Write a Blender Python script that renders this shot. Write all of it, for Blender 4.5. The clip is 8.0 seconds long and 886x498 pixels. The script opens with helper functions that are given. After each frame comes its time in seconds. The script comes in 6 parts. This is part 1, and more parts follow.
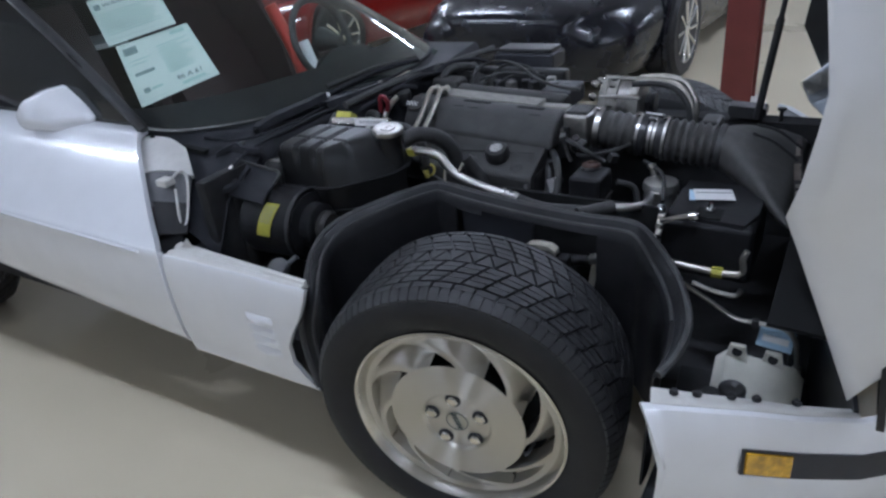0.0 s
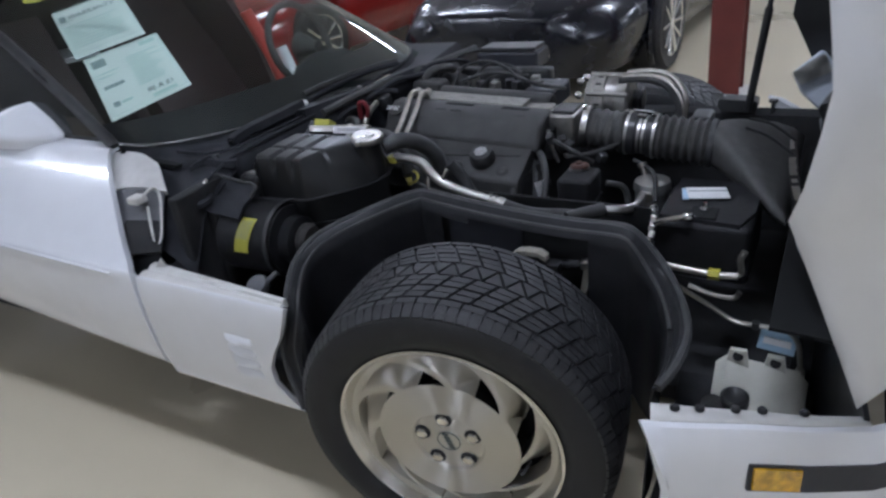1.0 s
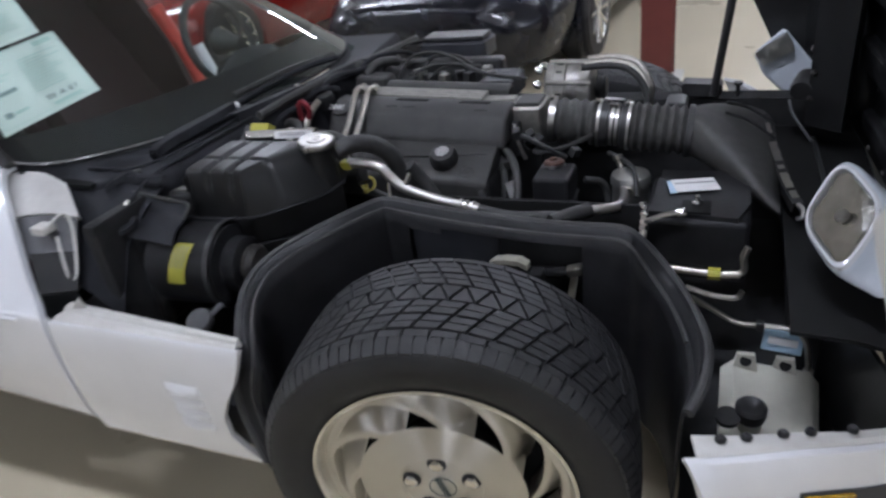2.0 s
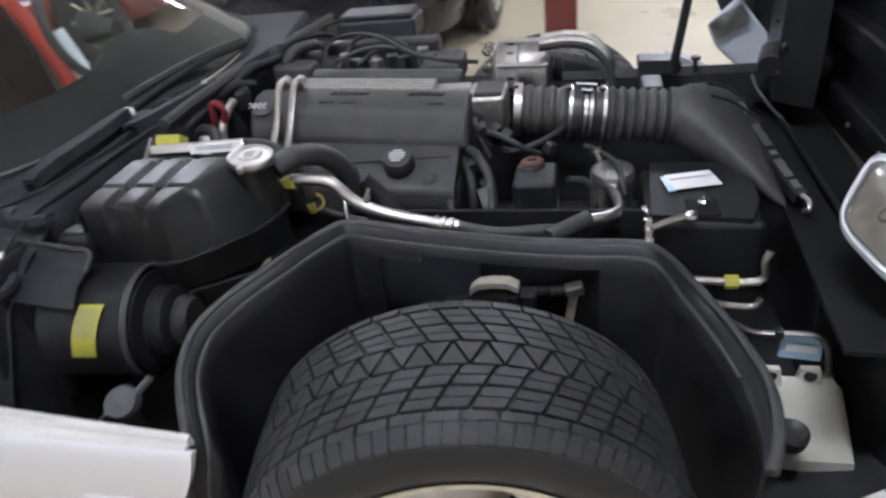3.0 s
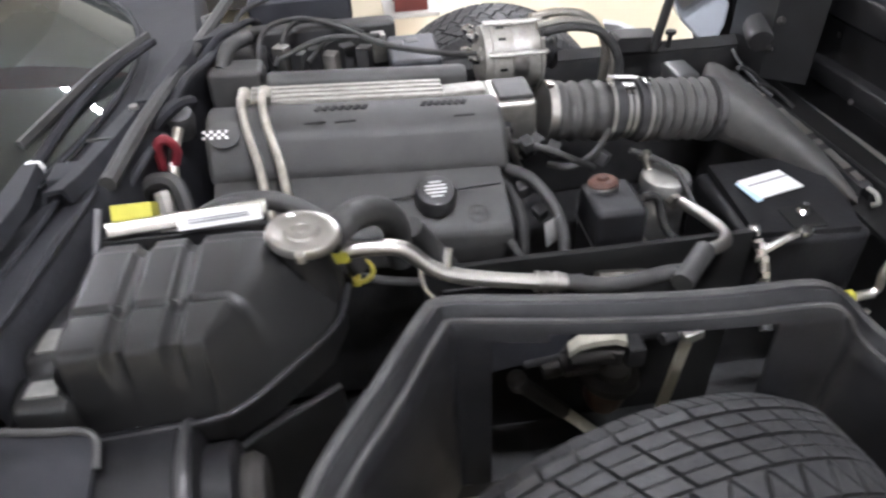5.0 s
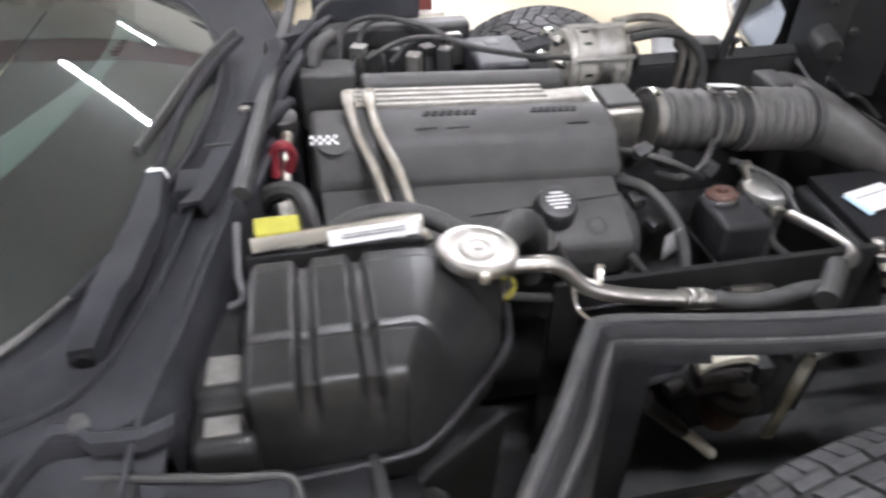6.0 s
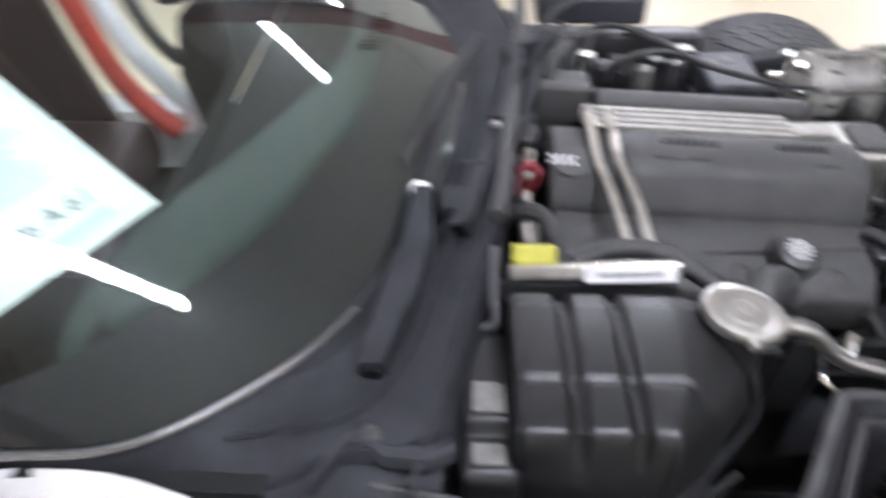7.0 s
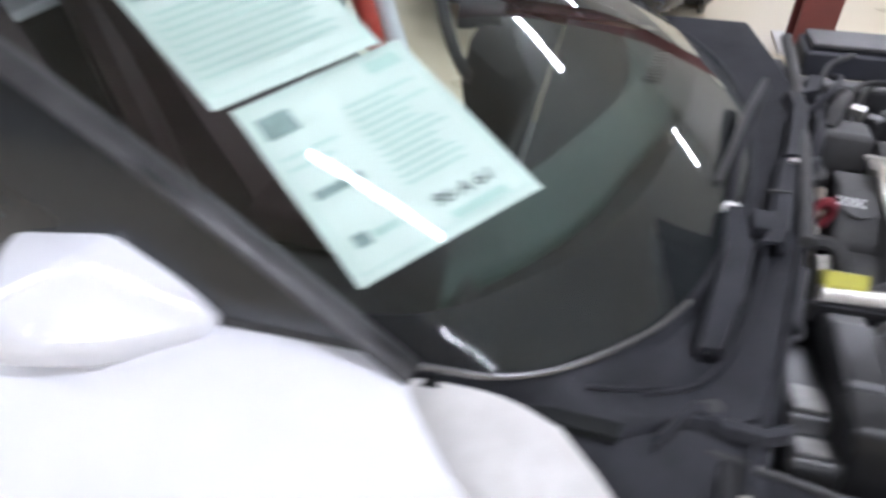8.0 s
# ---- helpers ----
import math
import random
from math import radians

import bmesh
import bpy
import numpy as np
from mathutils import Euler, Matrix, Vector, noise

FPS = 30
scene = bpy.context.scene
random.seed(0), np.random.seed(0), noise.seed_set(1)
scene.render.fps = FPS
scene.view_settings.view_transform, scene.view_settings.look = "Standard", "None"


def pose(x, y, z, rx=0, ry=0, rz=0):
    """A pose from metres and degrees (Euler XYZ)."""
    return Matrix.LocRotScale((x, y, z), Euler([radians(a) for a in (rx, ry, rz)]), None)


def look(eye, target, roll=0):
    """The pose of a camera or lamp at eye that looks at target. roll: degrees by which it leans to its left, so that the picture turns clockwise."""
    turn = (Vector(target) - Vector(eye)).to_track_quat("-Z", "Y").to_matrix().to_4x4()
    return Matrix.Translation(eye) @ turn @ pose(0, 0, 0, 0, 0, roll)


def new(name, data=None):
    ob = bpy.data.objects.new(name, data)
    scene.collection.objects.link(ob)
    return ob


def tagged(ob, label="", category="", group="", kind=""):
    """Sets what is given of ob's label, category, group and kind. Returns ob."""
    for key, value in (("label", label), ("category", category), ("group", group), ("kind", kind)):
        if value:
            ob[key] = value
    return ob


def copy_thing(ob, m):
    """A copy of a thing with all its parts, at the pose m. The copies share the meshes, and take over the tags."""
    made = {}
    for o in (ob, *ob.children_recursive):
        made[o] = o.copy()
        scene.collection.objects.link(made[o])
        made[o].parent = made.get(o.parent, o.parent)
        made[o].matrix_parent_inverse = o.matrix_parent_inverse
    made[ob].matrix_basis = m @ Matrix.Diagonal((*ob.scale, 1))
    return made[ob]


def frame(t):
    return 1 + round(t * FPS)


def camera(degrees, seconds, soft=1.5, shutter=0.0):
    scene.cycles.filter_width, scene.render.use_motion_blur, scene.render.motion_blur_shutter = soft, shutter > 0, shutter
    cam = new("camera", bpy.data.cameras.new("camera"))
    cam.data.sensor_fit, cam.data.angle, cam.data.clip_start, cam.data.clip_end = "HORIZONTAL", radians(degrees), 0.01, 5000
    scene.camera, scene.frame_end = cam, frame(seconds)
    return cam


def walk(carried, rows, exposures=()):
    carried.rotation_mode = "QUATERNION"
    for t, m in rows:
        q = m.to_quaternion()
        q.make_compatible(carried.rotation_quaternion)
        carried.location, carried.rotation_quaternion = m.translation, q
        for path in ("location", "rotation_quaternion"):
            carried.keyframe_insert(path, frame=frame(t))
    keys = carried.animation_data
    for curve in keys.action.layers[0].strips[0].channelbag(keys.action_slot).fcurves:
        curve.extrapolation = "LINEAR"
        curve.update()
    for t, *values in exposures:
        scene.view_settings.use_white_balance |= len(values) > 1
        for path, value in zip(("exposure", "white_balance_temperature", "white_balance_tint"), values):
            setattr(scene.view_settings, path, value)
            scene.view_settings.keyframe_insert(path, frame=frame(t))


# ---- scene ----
cam = camera(66.5, 8.0, soft=2.5, shutter=0.9)
PATH = [
    (0, (0.593, -1.737, 1.305), (-0.376, -0.252, 0.381), -6.2),
    (0.5, (0.604, -1.707, 1.3), (-0.379, -0.228, 0.38), -7.4),
    (1, (0.573, -1.667, 1.293), (-0.379, -0.172, 0.367), -8.0),
    (1.5, (0.493, -1.633, 1.27), (-0.369, -0.086, 0.342), -8.1),
    (3, (0.143, -1.351, 1.247), (-0.28, 0.278, 0.166), -7.5),
    (3.5, (-0.003, -1.29, 1.267), (-0.202, 0.354, 0.145), -6.0),
    (4, (-0.098, -1.175, 1.244), (-0.173, 0.456, 0.09), -6.2),
    (4.2, (-0.131, -1.132, 1.24), (-0.172, 0.486, 0.064), -6.5),
    (5.3, (-0.436, -0.995, 1.261), (-0.185, 0.546, 0.011), -1.2),
    (5.5, (-0.486, -0.978, 1.261), (-0.21, 0.557, 0.009), -0.8),
    (6, (-0.593, -0.924, 1.244), (-0.282, 0.612, 0.001), 0.6),
    (6.5, (-0.692, -0.885, 1.24), (-0.431, 0.66, -0.003), 1.9),
    (7, (-0.755, -0.866, 1.315), (-0.788, 0.63, -0.012), 0.1),
    (7.5, (-0.811, -0.915, 1.375), (-1.18, 0.539, 0.056), -1.7),
    (8, (-0.998, -1.033, 1.352), (-1.394, 0.481, 0.107), -0.1),
]
walk(cam, [(t, look(eye, target, roll)) for t, eye, target, roll in PATH],
     exposures=[(0.0, -0.21, 5150, 12), (1.5, -0.14, 5420, 14), (3.0, 0.48, 5720, 14), (4.0, 0.88, 5860, 14), (5.4, 1.36, 5980, 14), (6.5, 1.30, 6020, 15), (7.2, 1.10, 5700, 16), (8.0, 0.74, 5700, 16)])

# ---- light of the hall ----
world = bpy.data.worlds.new("hall_world")
scene.world = world
world.use_nodes = True
world.node_tree.nodes["Background"].inputs[0].default_value = (0.75, 0.8, 0.9, 1)
world.node_tree.nodes["Background"].inputs[1].default_value = 0.15
LAMP = 121.0          # brightness of the ceiling tubes
CEIL = 3.7
G = -0.030           # level of the hall floor

# ---- materials ----
def rgb(c):
    return (c[0], c[1], c[2], 1.0)


def material(name, base, rough=0.5, metal=0.0, vary=0.15, scale=12.0, bump=0.1, fine=180.0, coat=0.0, dust=0.0,
             dust_colour=(0.32, 0.29, 0.25), spec=0.5, wander=0.11):
    m = bpy.data.materials.new(name)
    m.use_nodes = True
    t = m.node_tree
    b = t.nodes["Principled BSDF"]
    b.inputs["Roughness"].default_value = rough
    b.inputs["Metallic"].default_value = metal
    b.inputs["Coat Weight"].default_value = coat
    b.inputs["Coat Roughness"].default_value = 0.06
    b.inputs["Specular IOR Level"].default_value = spec
    co = t.nodes.new("ShaderNodeTexCoord")
    n1 = t.nodes.new("ShaderNodeTexNoise")
    n1.inputs["Scale"].default_value, n1.inputs["Detail"].default_value = scale, 5
    n2 = t.nodes.new("ShaderNodeTexNoise")
    n2.inputs["Scale"].default_value, n2.inputs["Detail"].default_value = fine, 3
    t.links.new(co.outputs["Object"], n1.inputs["Vector"])
    t.links.new(co.outputs["Object"], n2.inputs["Vector"])
    r = t.nodes.new("ShaderNodeValToRGB")
    lo, hi = [max(0, v * (1 - vary)) for v in base], [min(1, v * (1 + vary)) for v in base]
    r.color_ramp.elements[0].position, r.color_ramp.elements[1].position = 0.3, 0.7
    r.color_ramp.elements[0].color, r.color_ramp.elements[1].color = rgb(lo), rgb(hi)
    t.links.new(n1.outputs["Fac"], r.inputs["Fac"])
    colour = r.outputs["Color"]
    if dust:
        mix = t.nodes.new("ShaderNodeMixRGB")
        n3 = t.nodes.new("ShaderNodeTexNoise")
        n3.inputs["Scale"].default_value, n3.inputs["Detail"].default_value = scale * 2.3, 8
        t.links.new(co.outputs["Object"], n3.inputs["Vector"])
        ramp = t.nodes.new("ShaderNodeValToRGB")
        ramp.color_ramp.elements[0].position, ramp.color_ramp.elements[1].position = 0.42, 0.75
        ramp.color_ramp.elements[1].color = (dust, dust, dust, 1)
        t.links.new(n3.outputs["Fac"], ramp.inputs["Fac"])
        t.links.new(ramp.outputs["Color"], mix.inputs[0])
        t.links.new(colour, mix.inputs[1])
        mix.inputs[2].default_value = rgb(dust_colour)
        colour = mix.outputs["Color"]
    t.links.new(colour, b.inputs["Base Color"])
    rr = t.nodes.new("ShaderNodeMapRange")
    rr.inputs["To Min"].default_value, rr.inputs["To Max"].default_value = max(0.02, rough - wander), min(1, rough + wander)
    t.links.new(n1.outputs["Fac"], rr.inputs["Value"])
    t.links.new(rr.outputs["Result"], b.inputs["Roughness"])
    if bump:
        bp = t.nodes.new("ShaderNodeBump")
        bp.inputs["Strength"].default_value, bp.inputs["Distance"].default_value = bump, 0.002
        t.links.new(n2.outputs["Fac"], bp.inputs["Height"])
        t.links.new(bp.outputs["Normal"], b.inputs["Normal"])
    return m


WHITE = material("white_car_paint", (0.78, 0.79, 0.82), 0.22, vary=0.02, bump=0.0, coat=0.8)
FLANGE = material("white_flange", (0.60, 0.59, 0.56), 0.42, vary=0.06, scale=20, bump=0.06, dust=0.15, dust_colour=(0.38, 0.35, 0.29))
BLACK = material("black_plastic", (0.026, 0.026, 0.027), 0.42, vary=0.25, scale=20, bump=0.2, dust=0.15, dust_colour=(0.08, 0.076, 0.07), spec=0.4)
COWLM = material("cowl_plastic", (0.023, 0.0235, 0.027), 0.58, vary=0.3, scale=14, bump=0.15, dust=0.08, dust_colour=(0.046, 0.045, 0.045), spec=0.10)
COVER = material("engine_cover_plastic", (0.036, 0.0355, 0.035), 0.55, vary=0.08, scale=9, bump=0.3, fine=420, dust=0.15, dust_colour=(0.12, 0.115, 0.107), spec=0.38)
BELLOW = material("bellows_rubber", (0.050, 0.049, 0.047), 0.6, vary=0.15, scale=18, bump=0.15, dust=0.3, dust_colour=(0.11, 0.105, 0.098), spec=0.35)
TANKM = material("tank_plastic", (0.0135, 0.0135, 0.0138), 0.37, vary=0.12, scale=16, bump=0.0, wander=0.03, spec=0.30)
PADM = material("dusty_tank_pad", (0.15, 0.147, 0.138), 0.42, vary=0.25, scale=60, bump=0.05, spec=0.5, wander=0.05)
DARK = material("dark_underbody", (0.020, 0.020, 0.021), 0.72, vary=0.4, scale=14, bump=0.3, dust=0.25, dust_colour=(0.038, 0.035, 0.031), spec=0.25)
LINER = material("liner_plastic", (0.0105, 0.0105, 0.0118), 0.50, vary=0.3, scale=10, bump=0.25, fine=90, dust=0.15, dust_colour=(0.036, 0.035, 0.034), spec=0.22)
RUBBER = material("black_rubber", (0.030, 0.030, 0.030), 0.56, vary=0.25, scale=25, bump=0.2, dust=0.25, dust_colour=(0.075, 0.071, 0.065), spec=0.35)
TYRE = material("tyre_rubber", (0.023, 0.023, 0.0245), 0.55, vary=0.2, scale=18, bump=0.3, dust=0.25, dust_colour=(0.058, 0.056, 0.055), spec=0.36)
SIDEWALL = material("tyre_sidewall", (0.015, 0.015, 0.016), 0.55, vary=0.2, scale=14, bump=0.2, dust=0.10, dust_colour=(0.04, 0.038, 0.037), spec=0.28)
DULL = material("dull_grey_plastic", (0.075, 0.075, 0.080), 0.5, vary=0.2, scale=25, bump=0.2)
ALU = material("machined_aluminium", (0.70, 0.68, 0.63), 0.25, 1.0, vary=0.04, scale=20, bump=0.0, wander=0.02)
CHROME = material("polished_metal", (0.82, 0.82, 0.81), 0.12, 1.0, vary=0.08, scale=40, bump=0.05)
CAST = material("cast_aluminium", (0.48, 0.47, 0.44), 0.45, 1.0, vary=0.2, scale=35, bump=0.35, dust=0.3, dust_colour=(0.26, 0.24, 0.20))
TUBE = material("dull_steel_tube", (0.56, 0.54, 0.49), 0.38, 1.0, vary=0.15, scale=50, bump=0.1, dust=0.25, dust_colour=(0.35, 0.3, 0.24))
ALLOY = material("weathered_alloy", (0.30, 0.29, 0.265), 0.5, 0.35, vary=0.18, scale=45, bump=0.3, dust=0.35, dust_colour=(0.16, 0.145, 0.12))
STEEL = material("grey_steel", (0.34, 0.33, 0.32), 0.45, 1.0, vary=0.3, scale=40, bump=0.2, dust=0.3, dust_colour=(0.2, 0.16, 0.12))
YELLOW = material("yellow_plastic", (0.42, 0.36, 0.05), 0.45, vary=0.12, scale=40, bump=0.05)
RED = material("red_plastic", (0.17, 0.018, 0.026), 0.45, vary=0.2, scale=40, bump=0.05)
LABEL = material("white_label", (0.72, 0.72, 0.72), 0.4, vary=0.05, scale=60, bump=0.02)
PRINT = material("grey_print", (0.2, 0.21, 0.22), 0.6, vary=0.1, bump=0.0)
LABEL_BLUE = material("pale_blue_label", (0.42, 0.58, 0.72), 0.4, vary=0.08, scale=60, bump=0.02)
LABEL_YELLOW = material("yellow_sticker", (0.38, 0.36, 0.045), 0.5, vary=0.08, scale=60, bump=0.02)
PAPER = material("pale_green_paper", (0.485, 0.525, 0.488), 0.7, vary=0.03, scale=8, bump=0.1, fine=60)
INK = material("dark_ink", (0.07, 0.09, 0.09), 0.7, vary=0.1, bump=0.0)
INK_SOFT = material("grey_green_ink", (0.33, 0.43, 0.39), 0.7, vary=0.1, bump=0.0)
BOTTLE = material("milky_bottle_plastic", (0.62, 0.61, 0.53), 0.42, vary=0.08, scale=15, bump=0.1, dust=0.2, dust_colour=(0.4, 0.37, 0.3))
BROWNBLACK = material("dull_brown_black", (0.027, 0.025, 0.0235), 0.6, vary=0.2, scale=30, bump=0.2, spec=0.3)
POD = material("headlight_pod_paint", (0.66, 0.71, 0.78), 0.25, vary=0.04, bump=0.0, coat=0.6)
BROWN = material("rusty_brown_cap", (0.050, 0.018, 0.010), 0.65, vary=0.35, scale=40, bump=0.3)
GREYBOX = material("blue_grey_plastic", (0.026, 0.027, 0.033), 0.5, vary=0.15, scale=20, bump=0.2, dust=0.15, dust_colour=(0.05, 0.05, 0.05), spec=0.35)
FRIT = material("black_glass_edge", (0.006, 0.006, 0.007), 0.5, vary=0.2, bump=0.0, spec=0.1)
TRIM = material("trim_highlight_grey", (0.20, 0.20, 0.205), 0.25, 0.7, vary=0.2, bump=0.0, coat=0.6)
# Near-black for slots, seams and backings: shade put into the colour.
SLOT = material("recess_shade_black", (0.010, 0.010, 0.010), 0.8, vary=0.2, bump=0.0, spec=0.2)
SHELL = material("grey_white_primer", (0.56, 0.55, 0.53), 0.5, vary=0.08, scale=16, bump=0.08, dust=0.15, dust_colour=(0.28, 0.27, 0.25))
SATIN = material("satin_metal", (0.50, 0.49, 0.465), 0.36, 1.0, vary=0.1, scale=40, bump=0.04, wander=0.06)
CAN = material("bright_can_metal", (0.80, 0.80, 0.78), 0.42, 1.0, vary=0.05, scale=40, bump=0.03, wander=0.05)
CLOTH = material("seat_leather", (0.024, 0.011, 0.012), 0.55, vary=0.2, scale=25, bump=0.2, spec=0.3)
DASH = material("dark_dashboard", (0.009, 0.010, 0.010), 0.8, vary=0.15, scale=20, bump=0.3, spec=0.2)
FLOOR = material("beige_epoxy_floor", (0.58, 0.515, 0.375), 0.3, vary=0.05, scale=1.1, bump=0.06, fine=25, dust=0.08, dust_colour=(0.46, 0.41, 0.30))
WALLM = material("grey_wall_paint", (0.27, 0.255, 0.23), 0.7, vary=0.05, scale=2, bump=0.1)
CEILM = material("white_ceiling_paint", (0.37, 0.375, 0.385), 0.8, vary=0.05, scale=2, bump=0.1)
COLUMN = material("oxide_red_steel_paint", (0.115, 0.022, 0.018), 0.45, vary=0.15, scale=8, bump=0.15)
NAVY = material("black_car_paint", (0.006, 0.007, 0.012), 0.25, vary=0.1, bump=0.0, coat=0.25)
REDCAR = material("red_car_paint", (0.20, 0.013, 0.010), 0.18, vary=0.05, bump=0.0, coat=0.6)
SIDEGLASS = material("dark_side_glass", (0.02, 0.022, 0.024), 0.06, vary=0.1, bump=0.0)


DISC = material("brushed_wheel_disc", (0.64, 0.62, 0.57), 0.42, 1.0, vary=0.02, scale=12, bump=0.0, wander=0.01)
turned = DISC.node_tree.nodes.new("ShaderNodeTangent")
turned.direction_type, turned.axis = "RADIAL", "Y"
DISC.node_tree.nodes["Principled BSDF"].inputs["Anisotropic"].default_value = 1.0
DISC.node_tree.nodes["Principled BSDF"].inputs["Anisotropic Rotation"].default_value = 0.25
DISC.node_tree.links.new(turned.outputs["Tangent"], DISC.node_tree.nodes["Principled BSDF"].inputs["Tangent"])


def glass(name, tint, rough=0.0):
    m = bpy.data.materials.new(name)
    m.use_nodes = True
    b = m.node_tree.nodes["Principled BSDF"]
    b.inputs["Base Color"].default_value = rgb(tint)
    b.inputs["Roughness"].default_value = rough
    b.inputs["Transmission Weight"].default_value = 1.0
    b.inputs["IOR"].default_value = 1.5
    return m


GLASS = glass("green_tinted_glass", (0.84, 0.92, 0.885))
LENS = glass("clear_lens", (0.95, 0.95, 0.95), 0.05)


def glow(name, colour, strength):
    m = bpy.data.materials.new(name)
    m.use_nodes = True
    b = m.node_tree.nodes["Principled BSDF"]
    b.inputs["Base Color"].default_value = (0.8, 0.8, 0.8, 1)
    b.inputs["Emission Color"].default_value = rgb(colour)
    b.inputs["Emission Strength"].default_value = strength
    return m


LIT = glow("lit_fluorescent_tube", (1.01, 0.985, 0.965), LAMP)

# ---- mesh helpers ----
def part(name, bm, mat, parent=None, label="", angle=38, weigh=True):
    me = bpy.data.meshes.new(name)
    bmesh.ops.recalc_face_normals(bm, faces=bm.faces)
    bm.to_mesh(me)
    bm.free()
    me.materials.append(mat)
    for p in me.polygons:
        p.use_smooth = True
    me.set_sharp_from_angle(angle=radians(angle))
    ob = new(name, me)
    ob.parent = parent
    if weigh:
        ob.modifiers.new("even_faces", "WEIGHTED_NORMAL").keep_sharp = True
    if label:
        tagged(ob, label)
    return ob


def thing(name, label, category, group="", kind="", at=(0, 0, 0)):
    ob = new(name)
    ob.location = at
    ob.empty_display_size = 0.1
    return tagged(ob, label, category, group, kind)


def rounded(bm, width, segs=2, angle=30):
    edges = [e for e in bm.edges if len(e.link_faces) == 2 and e.calc_face_angle(0) > radians(angle)]
    bmesh.ops.bevel(bm, geom=edges, offset=width, segments=segs, affect="EDGES", profile=0.5, clamp_overlap=True)
    return bm


def box(lo, hi, bev=0.0, segs=2, turn=None, bm=None):
    fresh = bmesh.new()
    lo, hi = Vector(lo), Vector(hi)
    m = Matrix.Translation((lo + hi) / 2)
    if turn:
        m = m @ Euler([radians(a) for a in turn]).to_matrix().to_4x4()
    bmesh.ops.create_cube(fresh, size=1.0, matrix=m @ Matrix.Diagonal((*(hi - lo), 1)))
    if bev:
        rounded(fresh, bev, segs)
    if bm is None:
        return fresh
    return merge(bm, fresh)


def merge(bm, other):
    me = bpy.data.meshes.new("tmp")
    other.to_mesh(me)
    other.free()
    bm.from_mesh(me)
    bpy.data.meshes.remove(me)
    return bm


def axis_frame(direction):
    w = Vector(direction).normalized()
    u = w.orthogonal().normalized()
    if abs(w.z) < 0.9:
        u = Vector((0, 0, 1)).cross(w).normalized()
    return u, w.cross(u), w


def lathe(profile, origin, direction, segs=32, bm=None, caps=True):
    """profile: (radius, way along the axis) pairs."""
    bm = bm or bmesh.new()
    u, v, w = axis_frame(direction)
    o = Vector(origin)
    rings = []
    for r, h in profile:
        rings.append([bm.verts.new(o + w * h + (u * math.cos(a) + v * math.sin(a)) * r)
                      for a in (2 * math.pi * k / segs for k in range(segs))])
    for a, b in zip(rings, rings[1:]):
        for k in range(segs):
            bm.faces.new((a[k], a[(k + 1) % segs], b[(k + 1) % segs], b[k]))
    if caps:
        if profile[0][0] > 1e-6:
            bm.faces.new(rings[0][::-1])
        if profile[-1][0] > 1e-6:
            bm.faces.new(rings[-1])
    return bm


def spline(points, steps=6):
    pts = [Vector(p) for p in points]
    if len(pts) < 3:
        return pts
    ext = [pts[0] * 2 - pts[1]] + pts + [pts[-1] * 2 - pts[-2]]
    out = []
    for i in range(1, len(ext) - 2):
        a, b, c, d = ext[i - 1:i + 3]
        for s in range(steps):
            t = s / steps
            out.append(0.5 * (2 * b + (c - a) * t + (2 * a - 5 * b + 4 * c - d) * t * t + (3 * b - a - 3 * c + d) * t ** 3))
    return out + [pts[-1]]


def sweep(points, radius, segs=10, steps=6, flat=1.0, bm=None):
    """A tube along a smooth way; flat squeezes it, and radius may be a function of the way's share."""
    bm = bm or bmesh.new()
    way = spline(points, steps)
    rings, up = [], None
    for i, p in enumerate(way):
        d = (way[min(i + 1, len(way) - 1)] - way[max(i - 1, 0)]).normalized()
        if up is None:
            up = d.orthogonal().normalized() if abs(d.z) > 0.9 else Vector((0, 0, 1))
        up = (up - d * up.dot(d)).normalized()
        side = d.cross(up)
        r = radius(i / (len(way) - 1)) if callable(radius) else radius
        rings.append([bm.verts.new(p + side * math.cos(a) * r + up * math.sin(a) * r * flat)
                      for a in (2 * math.pi * k / segs for k in range(segs))])
    for a, b in zip(rings, rings[1:]):
        for k in range(segs):
            bm.faces.new((a[k], a[(k + 1) % segs], b[(k + 1) % segs], b[k]))
    bm.faces.new(rings[0][::-1])
    bm.faces.new(rings[-1])
    return bm


def loft(sections, closed=False, caps=False, thick=0.0, bm=None):
    """Quads between rows of points."""
    bm = bm or bmesh.new()
    rows = [[bm.verts.new(Vector(p)) for p in s] for s in sections]
    n = len(rows[0])
    for a, b in zip(rows, rows[1:]):
        for k in range(n if closed else n - 1):
            bm.faces.new((a[k], a[(k + 1) % n], b[(k + 1) % n], b[k]))
    if caps:
        bm.faces.new(rows[0][::-1])
        bm.faces.new(rows[-1])
    if thick:
        bmesh.ops.recalc_face_normals(bm, faces=bm.faces)
        bmesh.ops.solidify(bm, geom=bm.faces[:], thickness=thick)
    return bm


def extrude(poly, axis, a, b, bev=0.0, segs=2):
    """A prism of a polygon, given in the two other axes, from a to b along an axis."""
    def put(p, h):
        q = list(p)
        q.insert("xyz".index(axis), h)
        return q
    bm = loft([[put(p, a) for p in poly], [put(p, b) for p in poly]], closed=True, caps=True)
    bmesh.ops.recalc_face_normals(bm, faces=bm.faces)
    return rounded(bm, bev, segs) if bev else bm


